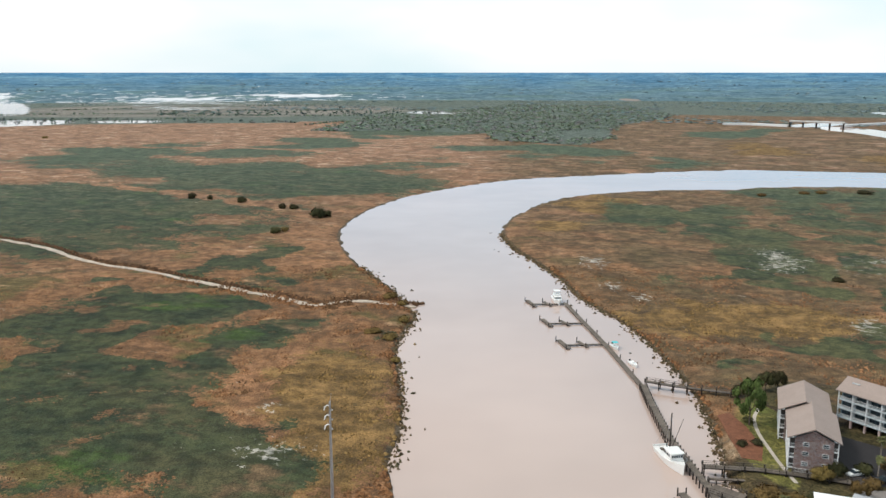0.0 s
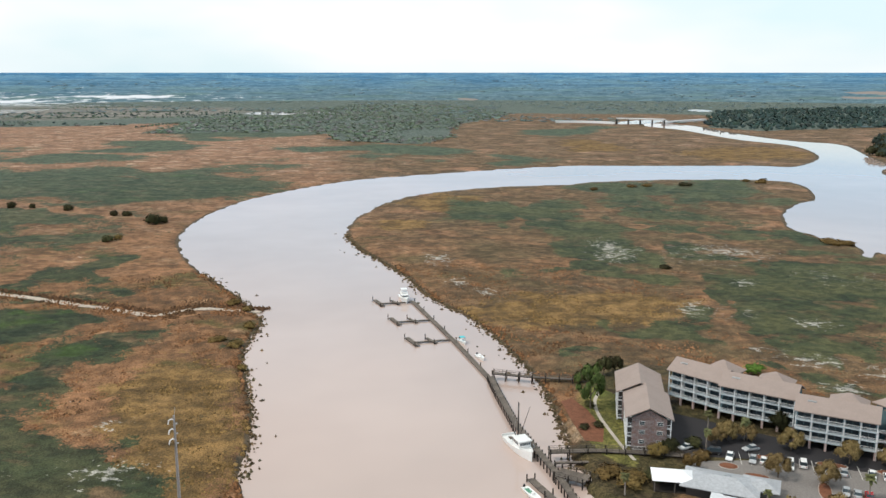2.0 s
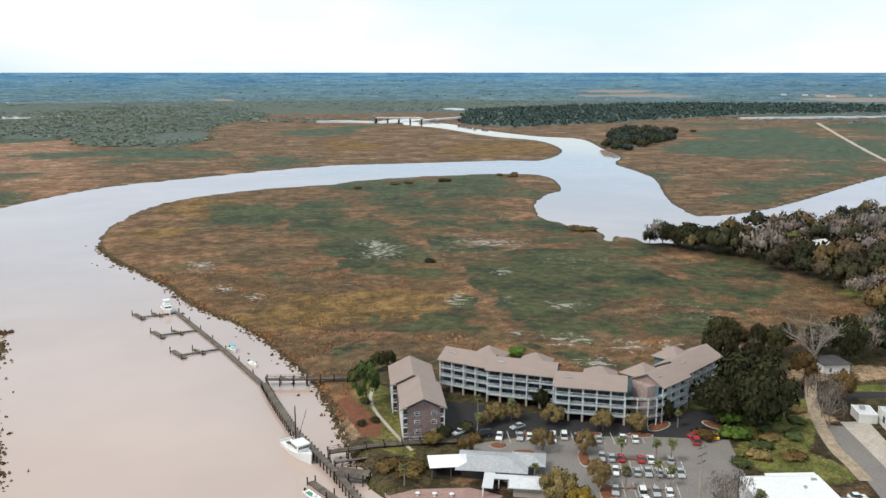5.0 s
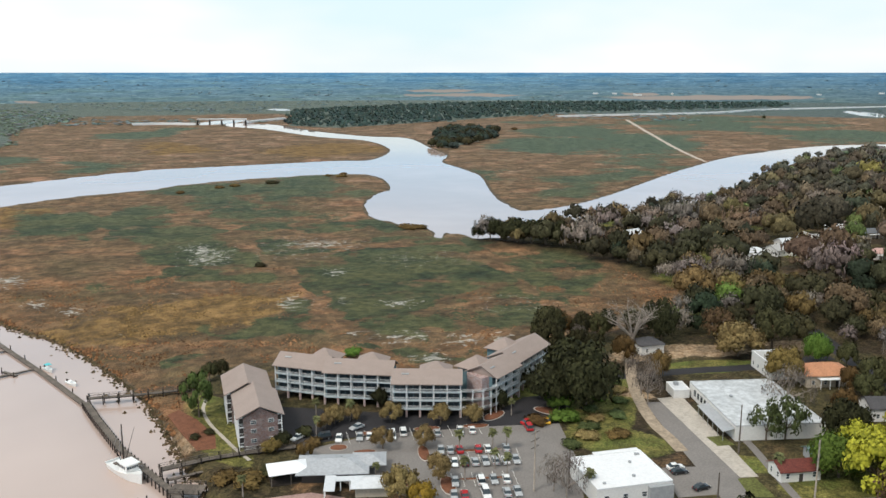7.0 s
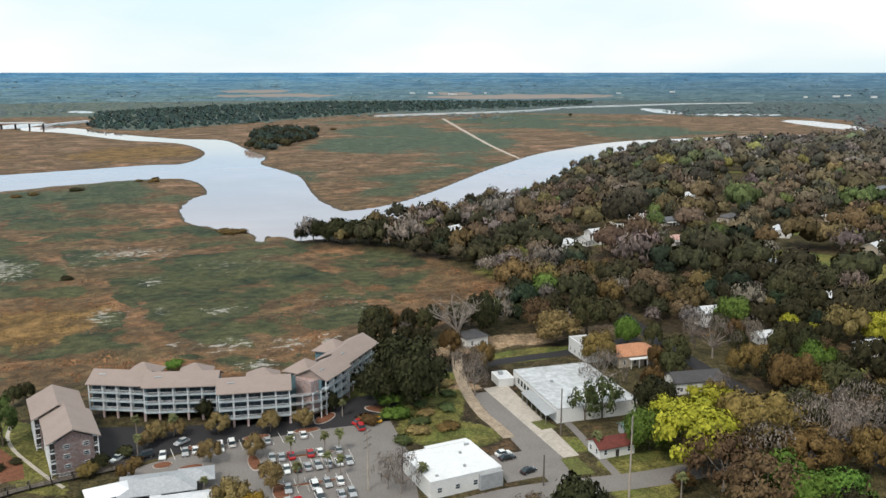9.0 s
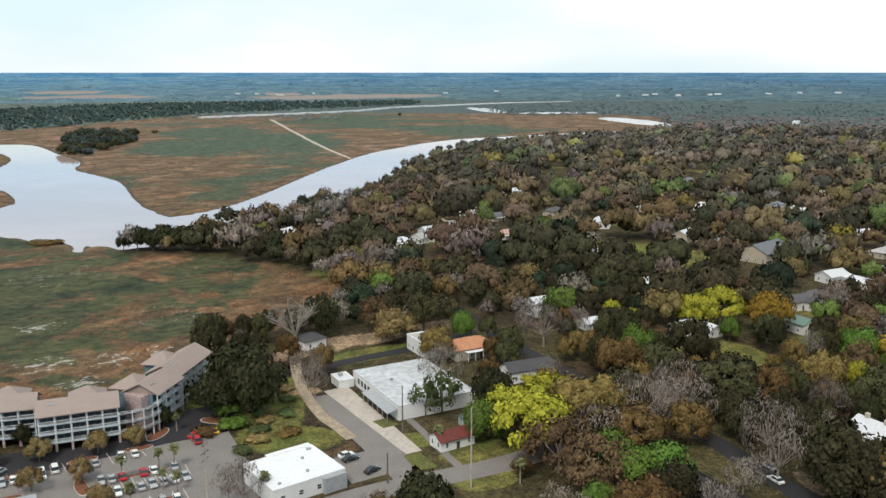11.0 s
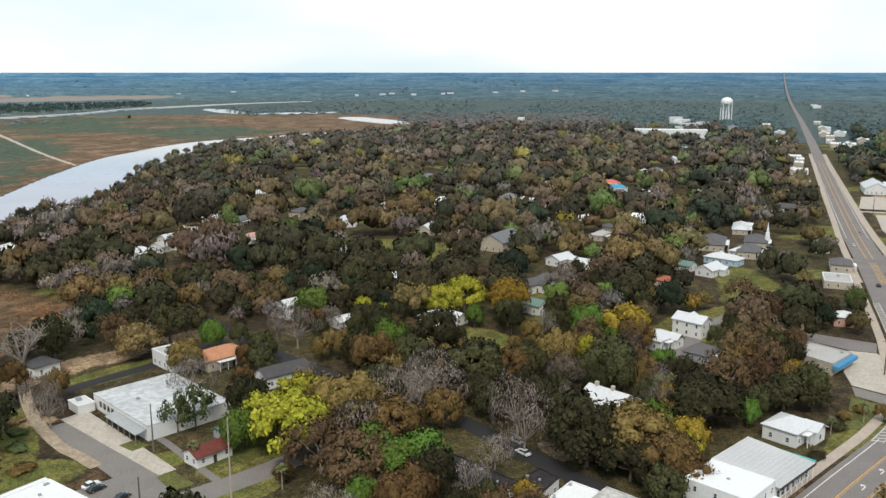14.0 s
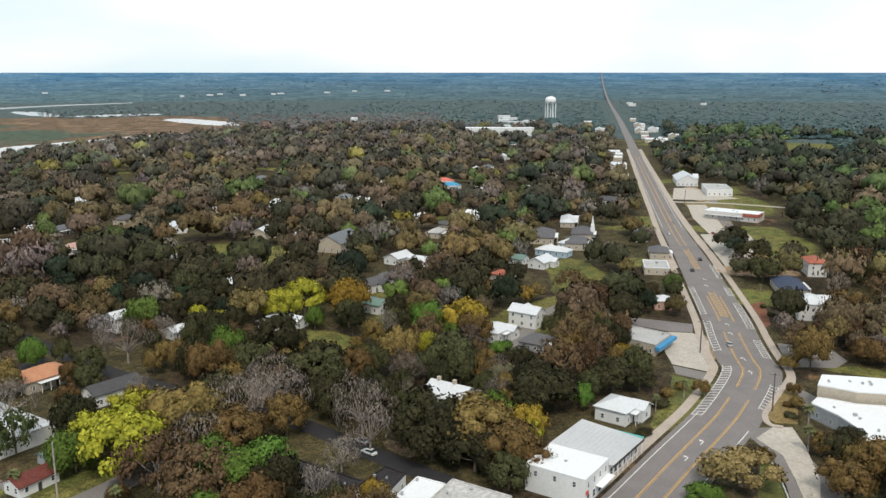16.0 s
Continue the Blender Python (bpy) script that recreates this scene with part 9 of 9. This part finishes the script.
trawler()
yacht()
TURQ = surface("turquoise_canvas", (0.10, 0.48, 0.52), 0.7, 0.08, 3.0, 0.6, relief=0)
GREEN_DECK = surface("green_deck_paint", (0.10, 0.26, 0.17), 0.6, 0.15, 3.0, 0.6, relief=0)
skiff(63.6, 302.0, -82, "small skiff with a turquoise canopy", TURQ)
skiff(66.2, 283.0, -80, "small white open skiff")
skiff(55.8, 181.5, -78, "white boat with a green deck", None, GREEN_DECK, 9.0)


# ---- bridge and causeway ----
def bridge():
    ob = thing("road_bridge", at(0, 0, 0, 0), "low white concrete bridge over the creek", "bridge")
    a, b = Vector([(641.1, 1593.6), (715.3, 1537.4)][0]), Vector([(641.1, 1593.6), (715.3, 1537.4)][1])
    u = (b - a).normalized()
    v = Vector((-u.y, u.x))
    dk = bmesh.new()
    poly_prism(dk, [tuple(a - v * 5), tuple(b - v * 5), tuple(b + v * 5), tuple(a + v * 5)], 10.2, 11.6)
    part("deck", dk, KERB, ob)
    for s in (-1, 1):
        pb = bmesh.new()
        poly_prism(pb, [tuple(a + v * (5 * s - 0.4)), tuple(b + v * (5 * s - 0.4)), tuple(b + v * (5 * s + 0.4)), tuple(a + v * (5 * s + 0.4))], 11.605, 12.8)
        part("parapet", pb, TRIM, ob)
    for k in range(5):
        c = a.lerp(b, (k + 0.02) / 4.04)
        p = bmesh.new()
        poly_prism(p, [tuple(c - v * 4 - u * 0.7), tuple(c - v * 4 + u * 0.7), tuple(c + v * 4 + u * 0.7), tuple(c + v * 4 - u * 0.7)], -2, 10.2)
        part("pier", p, TIMBER_DARK, ob, "dark bridge pier")


bridge()
for line in CAUSEWAYS:
    tagged(part("causeway", strip(catmull(line, 5), 4.0, 4.6, 0, 4.2), TRIM), "pale distant causeway road across the marsh", "road", kind="structure")


# ---- the tidal ditch: a bed of pale mud winding through the reeds ----
PALE_MUD = surface("pale_tidal_mud", (0.50, 0.42, 0.345), 0.85, 0.3, 0.8, 0.25, relief=0.3)


def ditch(line, length, n, halves, label):
    bed = cut_line(catmull(line, 6), 0, length, n)
    bed = bed + 1.6 * np.stack([vnoise(bed[:, 0], bed[:, 1], 9, 71) - 0.5, vnoise(bed[:, 0], bed[:, 1], 9, 72) - 0.5], -1)
    half = np.interp(np.linspace(0, length, n), [0, 40, 120, length], halves) * (0.55 + 0.9 * vnoise(bed[:, 0], bed[:, 1], 5, 73))
    tagged(part("ditch_bed", strip(bed, half, 0.52, 0, 0.6), PALE_MUD), label, "ditch", kind="structure")


ditch(DITCH_A, 470, 230, [1.0, 2.2, 1.5, 1.3], "pale muddy bed of a narrow tidal ditch")
ditch(DITCH_B, 890, 300, [1.5, 2.4, 2.4, 3.6], "straight pale muddy ditch across the marsh")


# ---- marsh plants ----
def shrub(x, y, r, h, kind="oak", z=0.5):
    _, c_me = tree_model("shrub", 0, kind)
    ob = thing("shrub", at(x, y, x * 7 % 360, z), "dark rounded shrub standing in the marsh" if z < 1 else "rounded dark garden shrub", "shrub", "shrubs")
    part_me("foliage", c_me, ob, at=Matrix.Translation((0, 0, -0.2 * h)) @ Matrix.Diagonal((r, r, h, 1)))


for row in SHRUBS:
    shrub(*row)
for i, (x, y, kind, r, h) in enumerate(LOT_TREES):
    if kind == "palm":
        palm(x, y, h, seed=i)
    else:
        tree(kind, x, y, r, h, var=i % 2, turn=i * 0.9)


def tufts(name, spots, label):
    """Low shaggy mounds of reeds or mud-grown grass, joined."""
    P = np.array([q[:5] for q in spots])
    col = np.array([q[5] for q in spots]) * RNG.uniform(0.6, 1.1, (len(spots), 1))
    n, k = len(P), 5
    a = RNG.uniform(0, 6.28, (n, 1)) + np.arange(k) * 2 * math.pi / k
    rad = P[:, 3:4] * RNG.uniform(0.6, 1.35, (n, k))
    rim = np.stack([P[:, :1] + rad * np.cos(a), P[:, 1:2] + rad * np.sin(a), np.repeat(P[:, 2:3], k, 1) - 0.15], -1)
    top = np.stack([P[:, 0] + RNG.normal(0, 0.25, n) * P[:, 3], P[:, 1] + RNG.normal(0, 0.25, n) * P[:, 3], P[:, 2] + P[:, 4]], -1)
    V = np.concatenate([rim, top[:, None]], 1).reshape(-1, 3)
    i = np.arange(k)
    T = (np.stack([i, (i + 1) % k, np.full(k, k)], -1)[None] + (np.arange(n) * (k + 1))[:, None, None]).reshape(-1, 3)
    out = np.concatenate([np.stack([np.cos(a), np.sin(a), np.full((n, k), 0.8)], -1), np.tile((0.0, 0.0, 1.0), (n, 1, 1))], 1).reshape(-1, 3)
    out = out + RNG.normal(0, 0.15, out.shape)
    me = mixed_mesh(name, V, T, np.zeros((0, 4), int), WOODS, out / np.linalg.norm(out, axis=1)[:, None])
    C = np.repeat(np.concatenate([col, np.ones((n, 1))], 1), k + 1, 0)
    me.attributes.new("crown_colour", "FLOAT_COLOR", "POINT").data.foreach_set("color", C.astype(np.float32).ravel())
    return tagged(new(name, me), label, "marsh grass", kind="stuff")


edge = []
for line, count in ((cut_line(catmull(BANK_WEST[3:14], 6), 0, 240, 160), 900), (cut_line(catmull([q for q in BANK_SPIT if 36 < q[0] < 82 and 174 < q[1] < 530], 6), 0, 352, 200), 2200)):
    P = line[RNG.integers(0, len(line), count)]
    off = np.abs(RNG.normal(0, 1.5, count)) * np.where(RNG.random(count) < 0.90, 1, 3.0)
    ang = RNG.uniform(0, 6.28, count)
    for (x, y), o, a in zip(P, off, ang):
        edge.append((x + o * math.cos(a), y + o * math.sin(a), 0.0, RNG.uniform(0.25, 0.85) * np.interp(np.hypot(x, y), [200, 450], [1, 1.6]), RNG.uniform(0.2, 0.9), ((0.115, 0.080, 0.048), (0.165, 0.112, 0.062), (0.085, 0.072, 0.040))[RNG.integers(3)]))
N = 150000
A, R = np.radians(RNG.uniform(-30, 62, N)), np.sqrt(RNG.uniform(150 ** 2, 440 ** 2, N))
X, Y = R * np.sin(A), R * np.cos(A)
ok = (water_distance(X, Y) > 0.8) & ~inside(X, Y, TOWN) & (sedge_field(X, Y) + RNG.normal(0, 0.16, N) < 0.36) & (RNG.random(N) < np.interp(R, [200, 440], [1.0, 0.45])) & (vnoise(X, Y, 7, 81) > 0.3)
gold_at, tone = ellipse_field(X, Y, GOLD_PATCHES), vnoise(X, Y, 22, 83)
# dark reed row along the ditch's north side, imitating its shadow line
for (x, y), o in zip(cut_line(catmull(DITCH_A, 5), 0, 330, 900), RNG.normal(5.0, 1.0, 900)):
    edge.append((x + 0.45 * o, y + 0.9 * o, 0.4, RNG.uniform(0.6, 1.2), RNG.uniform(0.5, 1.2), (0.120, 0.066, 0.036)))
REED_RGB = ((0.145, 0.078, 0.038), (0.245, 0.120, 0.056), (0.270, 0.140, 0.072), (0.225, 0.142, 0.056))
reeds = [(X[i], Y[i], 0.5, RNG.uniform(0.4, 1.0), RNG.uniform(0.25, 0.9), REED_RGB[3 if gold_at[i] > 0 else min(2, int(tone[i] * 3))]) for i in np.flatnonzero(ok)[:42000]]
tufts("marsh_reeds", reeds, "dense stands of brown reeds over the tidal marsh")
tufts("bank_tufts", edge, "dark clumps of grass and mud in the shallows, dark reeds as ditch shadow")



# ---- by the highway's bend ----
def poly_building(name, pts, h, roofmat, wallmat, label, vents=4, seed=3, base=GROUND_Z):
    """A flat-roofed building on an uneven plan: wall, roof sheet, parapet lengths and vents."""
    cx, cy = np.mean([p[0] for p in pts]), np.mean([p[1] for p in pts])
    ob = thing(name, at(cx, cy, 0, base), label, "building")
    loc = [(x - cx, y - cy) for x, y in pts]
    if sum(a[0] * b[1] - a[1] * b[0] for a, b in zip(loc, loc[1:] + loc[:1])) < 0:
        loc = loc[::-1]
    wb_ = bmesh.new()
    poly_prism(wb_, loc, -0.3, h)
    part("wall", wb_, wallmat, ob)
    rb = bmesh.new()
    poly_prism(rb, [(x * 0.985, y * 0.985) for x, y in loc], h + 0.004, h + 0.10)
    r = part("roof", rb, roofmat, ob)
    for (ax, ay), (bx, by) in zip(loc, loc[1:] + loc[:1]):
        L = math.hypot(bx - ax, by - ay)
        pb = part("parapet", boxed(0.02, -0.08, 0.0, L - 0.02, 0.28, 0.4), roofmat, r)
        pb.matrix_basis = Matrix.Translation((ax, ay, h + 0.004)) @ Matrix.Rotation(math.atan2(by - ay, bx - ax), 4, "Z")
        n = int(L / 3.5)
        for k in range(n):
            u = (k + 0.5) / n
            if h > 2.8:
                window_part(ob, ax + (bx - ax) * u, ay + (by - ay) * u, min(1.7, h - 1.2), 1.1, 1.3, math.degrees(math.atan2(by - ay, bx - ax)))
    rng = random.Random(seed)
    for k in range(vents):
        a, b_, t = rng.choice(loc), rng.choice(loc), rng.uniform(0.3, 0.7)
        vx, vy = (a[0] * t + b_[0] * (1 - t)) * 0.7, (a[1] * t + b_[1] * (1 - t)) * 0.7
        part("roof_vent", boxed(vx, vy, h + 0.1, vx + rng.uniform(0.4, 1.1), vy + rng.uniform(0.4, 0.9), h + rng.uniform(0.45, 0.9), 0.03), METAL, r)
    return ob


ROOF["tar"] = surface("worn_black_tar_roof", (0.030, 0.025, 0.026), 0.8, 0.4, 1.2, 0.2)
ROOF["patched"] = surface("patched_grey_white_roof", (0.50, 0.48, 0.46), 0.8, 0.22, 0.9, 0.16)
poly_building("public_building", [(248.8, -112.5), (247.0, -122.8), (244.2, -135.0), (232.3, -128.9), (234.8, -116.4), (238.3, -111.3), (240.1, -107.6)], 7.3, ROOF["white"], WALL["tan"], "tall cream block of a public building with a white flat roof", 5, 3)
poly_building("public_building", [(233.5, -103.3), (237.9, -106.9), (236.1, -110.6), (232.8, -115.8), (230.4, -128.3), (211.8, -124.6), (199.5, -118.0), (204.6, -106.5), (216.3, -108.4), (224.4, -107.1)], 4.3, ROOF["white"], WALL["grey"], "low grey wing of a public building with white flat roof", 6, 5)
poly_building("shop_building", [(187.7, 40.4), (196.8, 38.2), (185.9, 21.3), (176.1, 25.2)], 3.4, ROOF["tar"], WALL["tan"], "cream brick building with a worn black tar roof", 4, 7)
poly_building("shop_building", [(181.6, 22.7), (192.6, 16.5), (188.8, 11.3), (176.3, 16.0)], 3.9, ROOF["tar"], WALL["white"], "white-walled building with a black tar roof", 3, 9)
poly_building("shop_building", [(177.4, 13.0), (187.1, 8.4), (183.5, 1.8), (172.4, 6.2)], 3.9, ROOF["white"], WALL["white"], "small white building with a bright white roof", 3, 2)
poly_building("shop_building", [(175.0, 5.3), (185.0, 0.1), (176.8, -13.2), (164.5, -9.3)], 4.4, ROOF["patched"], WALL["tan"], "flat-roofed building with a patched grey and white roof", 3, 4)
store = poly_building("corner_store", [(311.4, -67.5), (300.9, -79.8), (287.6, -70.9), (295.3, -63.0)], 3.9, ROOF["grey"], WALL["tan"], "low buff store with a grey roof and bright blue awning", 3, 6)
sp = [(311.4, -67.5), (300.9, -79.8), (287.6, -70.9), (295.3, -63.0)]
scx, scy = np.mean([p[0] for p in sp]), np.mean([p[1] for p in sp])
(ax, ay), (bx, by) = (sp[1][0] - scx, sp[1][1] - scy), (sp[2][0] - scx, sp[2][1] - scy)
aw = part("awning", boxed(-0.5, 0.0, 2.3, math.hypot(bx - ax, by - ay) + 0.5, 1.9, 3.5), BLUE, store, "bright blue awning")
aw.matrix_basis = Matrix.Translation((ax, ay, 0)) @ Matrix.Rotation(math.atan2(by - ay, bx - ax), 4, "Z") @ Matrix.Scale(1 if (ax * by - ay * bx) < 0 else -1, 4, (0, 1, 0)) @ Matrix.Translation((0, 0.06, 0))

LAWN_M = surface("rough_lawn", (0.125, 0.130, 0.038), 0.95, 0.35, 1.6, 0.25, relief=0.5, depth=0.1)
DRY_GRASS = surface("dry_golden_grass", (0.235, 0.165, 0.065), 0.95, 0.35, 1.4, 0.3, relief=0.5, depth=0.1)
slab("forecourt", [(219.1, -82.8), (226.8, -90.2), (226.5, -95.5), (214.2, -94.2), (194.8, -90.1), (179.6, -83.8), (179.5, -81.2), (194.7, -84.0), (208.6, -86.1), (213.4, -84.4)], GROUND_Z - 0.1, GROUND_Z + 0.075, SAND_M, "pale stained concrete side entrance by the highway", "forecourt")
slab("street", [(213.1, -84.3), (208.3, -85.8), (194.7, -83.9), (179.5, -81.1), (179.5, -77.7), (191.8, -80.7), (204.0, -82.5)], GROUND_Z - 0.1, GROUND_Z + 0.068, ASPHALT, "grey asphalt side street", "street")
slab("lawn", [(203.3, -78.3), (206.6, -81.8), (197.7, -80.7), (183.4, -78.3), (183.3, -70.7)], GROUND_Z - 0.1, GROUND_Z + 0.10, LAWN_M, "small green lawn beside a low white fence", "lawn")
slab("lawn", [(262.4, -107.3), (256.0, -108.6), (228.5, -97.8), (229.2, -91.7), (232.4, -90.6), (241.0, -95.0), (253.5, -102.7)], GROUND_Z - 0.1, GROUND_Z + 0.20, DRY_GRASS, "dry golden grass bed by the kerb", "lawn")
slab("forecourt", [(316.6, -82.8), (315.2, -91.7), (305.4, -94.9), (271.2, -86.5), (279.5, -75.0), (293.4, -75.7)], GROUND_Z - 0.1, GROUND_Z + 0.060, SAND_M, "cracked pale concrete forecourt", "forecourt")
slab("street", [(336.6, -72.7), (327.3, -95.0), (316.0, -91.9), (317.3, -83.2), (326.2, -70.6)], GROUND_Z - 0.1, GROUND_Z + 0.066, ASPHALT, "grey asphalt drive beside a store", "street")
slab("forecourt", [(278.3, -74.8), (270.1, -85.8), (262.6, -82.9), (269.9, -73.8)], GROUND_Z - 0.1, GROUND_Z + 0.054, ASPHALT_PALE, "pale worn parking strip", "parking lot")
slab("lawn", [(268.8, -72.4), (261.6, -82.2), (248.4, -75.9), (240.6, -63.7)], GROUND_Z - 0.1, GROUND_Z + 0.050, LAWN_M, "green lawn beside the pavement", "lawn")
slab("parking_lot", [(303.0, -119.4), (296.7, -136.4), (283.2, -136.4), (276.2, -129.4), (277.1, -116.5), (288.9, -116.2)], GROUND_Z - 0.1, GROUND_Z + 0.058, ASPHALT_PALE, "grey car park under a live oak", "parking lot")
slab("planting_bed", [(356.3, -126.2), (361.9, -135.4), (326.9, -125.7), (321.5, -120.7)], GROUND_Z - 0.1, GROUND_Z + 0.080, MULCH, "red mulch bed beside the highway", "planting bed")
tagged(part("kerb", strip(catmull([(267.2, -110.4), (255.9, -103.6), (242.7, -95.3), (234.9, -90.8), (228.4, -89.8), (226.5, -92.8)], 6), 0.9, GROUND_Z + 0.25, 0, 0.3), CONCRETE), "curved pale concrete kerb and walk", "kerb", kind="structure")
fl = catmull([(206.6, -81.7), (197.1, -80.5), (184.0, -78.3)], 6)
fe2 = thing("low_fence", at(0, 0), "low white fence beside a lawn", "fence")
for a, q in zip(fl[:-1], fl[1:]):
    for zz in (0.35, 0.75):
        fb = bmesh.new()
        tube(fb, [(a[0], a[1], zz), (q[0], q[1], zz)], [0.09, 0.09], 4)
        part("rail", fb, TRIM, fe2)
    part("post", boxed(a[0] - 0.08, a[1] - 0.08, -0.1, a[0] + 0.08, a[1] + 0.08, 0.95), TRIM, fe2)
st_ = [(298.5, -121.8), (294.1, -135.3), (281.9, -133.9)]
lb = bmesh.new()
for k in range(16):
    t = k / 15
    p = np.array(st_[0]) * (1 - t) + np.array(st_[1]) * t
    u = (np.array(st_[1]) - np.array(st_[0])) / np.hypot(*(np.array(st_[1]) - np.array(st_[0])))
    v = np.array([-u[1], u[0]])
    for s_ in (1,):
        lb.faces.new([lb.verts.new((*q, GROUND_Z + 0.072)) for q in (p - u * 0.12 - v * 4.5, p + u * 0.12 - v * 4.5, p + u * 0.12, p - u * 0.12)])
bmesh.ops.recalc_face_normals(lb, faces=list(lb.faces))
tagged(part("stall_lines", lb, PAINT_WHITE), "white parking stall lines", "road marking", kind="structure")
slab("lawn", [(191.2, 128.6), (195.3, 126.4), (192.9, 120.9), (188.7, 123.2)], GROUND_Z - 0.1, GROUND_Z + 0.085, LAWN_M, "small grass patch in a parking strip", "lawn")
slab("lawn", [(176.3, 109.0), (180.4, 107.0), (175.3, 98.2), (170.4, 101.3)], GROUND_Z - 0.1, GROUND_Z + 0.090, LAWN_M, "small grass patch beside the street", "lawn")


# ---- far off: scattered pale sheds and houses among the woods ----
def far_building(x, y, w, d, h, rot):
    z0 = 1.0 + float(rise(math.hypot(x, y)))
    ob = thing("distant_building", at(x, y, rot, z0), "far white flat-roofed building among woods", "building", "distant buildings")
    part("wall", boxed(-w / 2, -d / 2, -1.0, w / 2, d / 2, h), WALL["white"], ob)
    part("roof", boxed(-w / 2 - 0.4, -d / 2 - 0.4, h + 0.004, w / 2 + 0.4, d / 2 + 0.4, h + 0.8), ROOF["white"], ob)


frng = random.Random(12)
for az0, az1, r0, r1, count in ((93.2, 95, 1250, 1900, 9), (100, 114, 2500, 2950, 4)):
    for k in range(count):
        az, rr = radians(frng.uniform(az0, az1)), frng.uniform(r0, r1)
        if seg_dist(np.array([rr * math.sin(az)]), np.array([rr * math.cos(az)]), HW)[0] > 30:
            far_building(rr * math.sin(az), rr * math.cos(az), frng.uniform(12, 38), frng.uniform(10, 16), frng.uniform(5, 8), -math.degrees(az) + frng.uniform(-20, 20))

cafe = house(499.5, -111.5, 9, 8, 5, -9, "gable", "slate", "white", "white two-storey house with a turquoise awning beside the highway")
part("awning", boxed(-5.6, -4.0, 2.2, -4.62, 4.0, 3.0), BLUE, cafe, "turquoise awning")
for x, y in [(2569.8, 2349.2), (2615.6, 2299.0), (2607.6, 2188.8), (2613.3, 2122.2), (2756.6, 2137.0), (3056.3, 1616.0), (3263.2, 1507.4), (3166.3, 980.9), (3248.8, 942.3), (3335.4, 879.6), (3271.9, 777.3), (3355.6, 731.0), (3406.4, 630.5), (3500.9, 464.8), (3586.3, 382.3), (3633.9, 245.2)]:
    far_building(x, y + frng.uniform(-60, 60), frng.uniform(8, 26), frng.uniform(8, 14), frng.uniform(2.5, 4.5), -math.degrees(math.atan2(x, y)) + frng.uniform(-10, 10))
tagged(part("verge", strip(catmull([(225.5, 184.1), (210.2, 170.5), (196.4, 155.6), (187.0, 142.8), (183.1, 135.1), (178.6, 127.0)], 6), 1.8, GROUND_Z + 0.07), surface("sandy_soil", (0.38, 0.30, 0.22), 0.95, 0.3, 1.2, 0.3, relief=0.4)), "pale sandy verge beside the street", "verge", kind="structure")
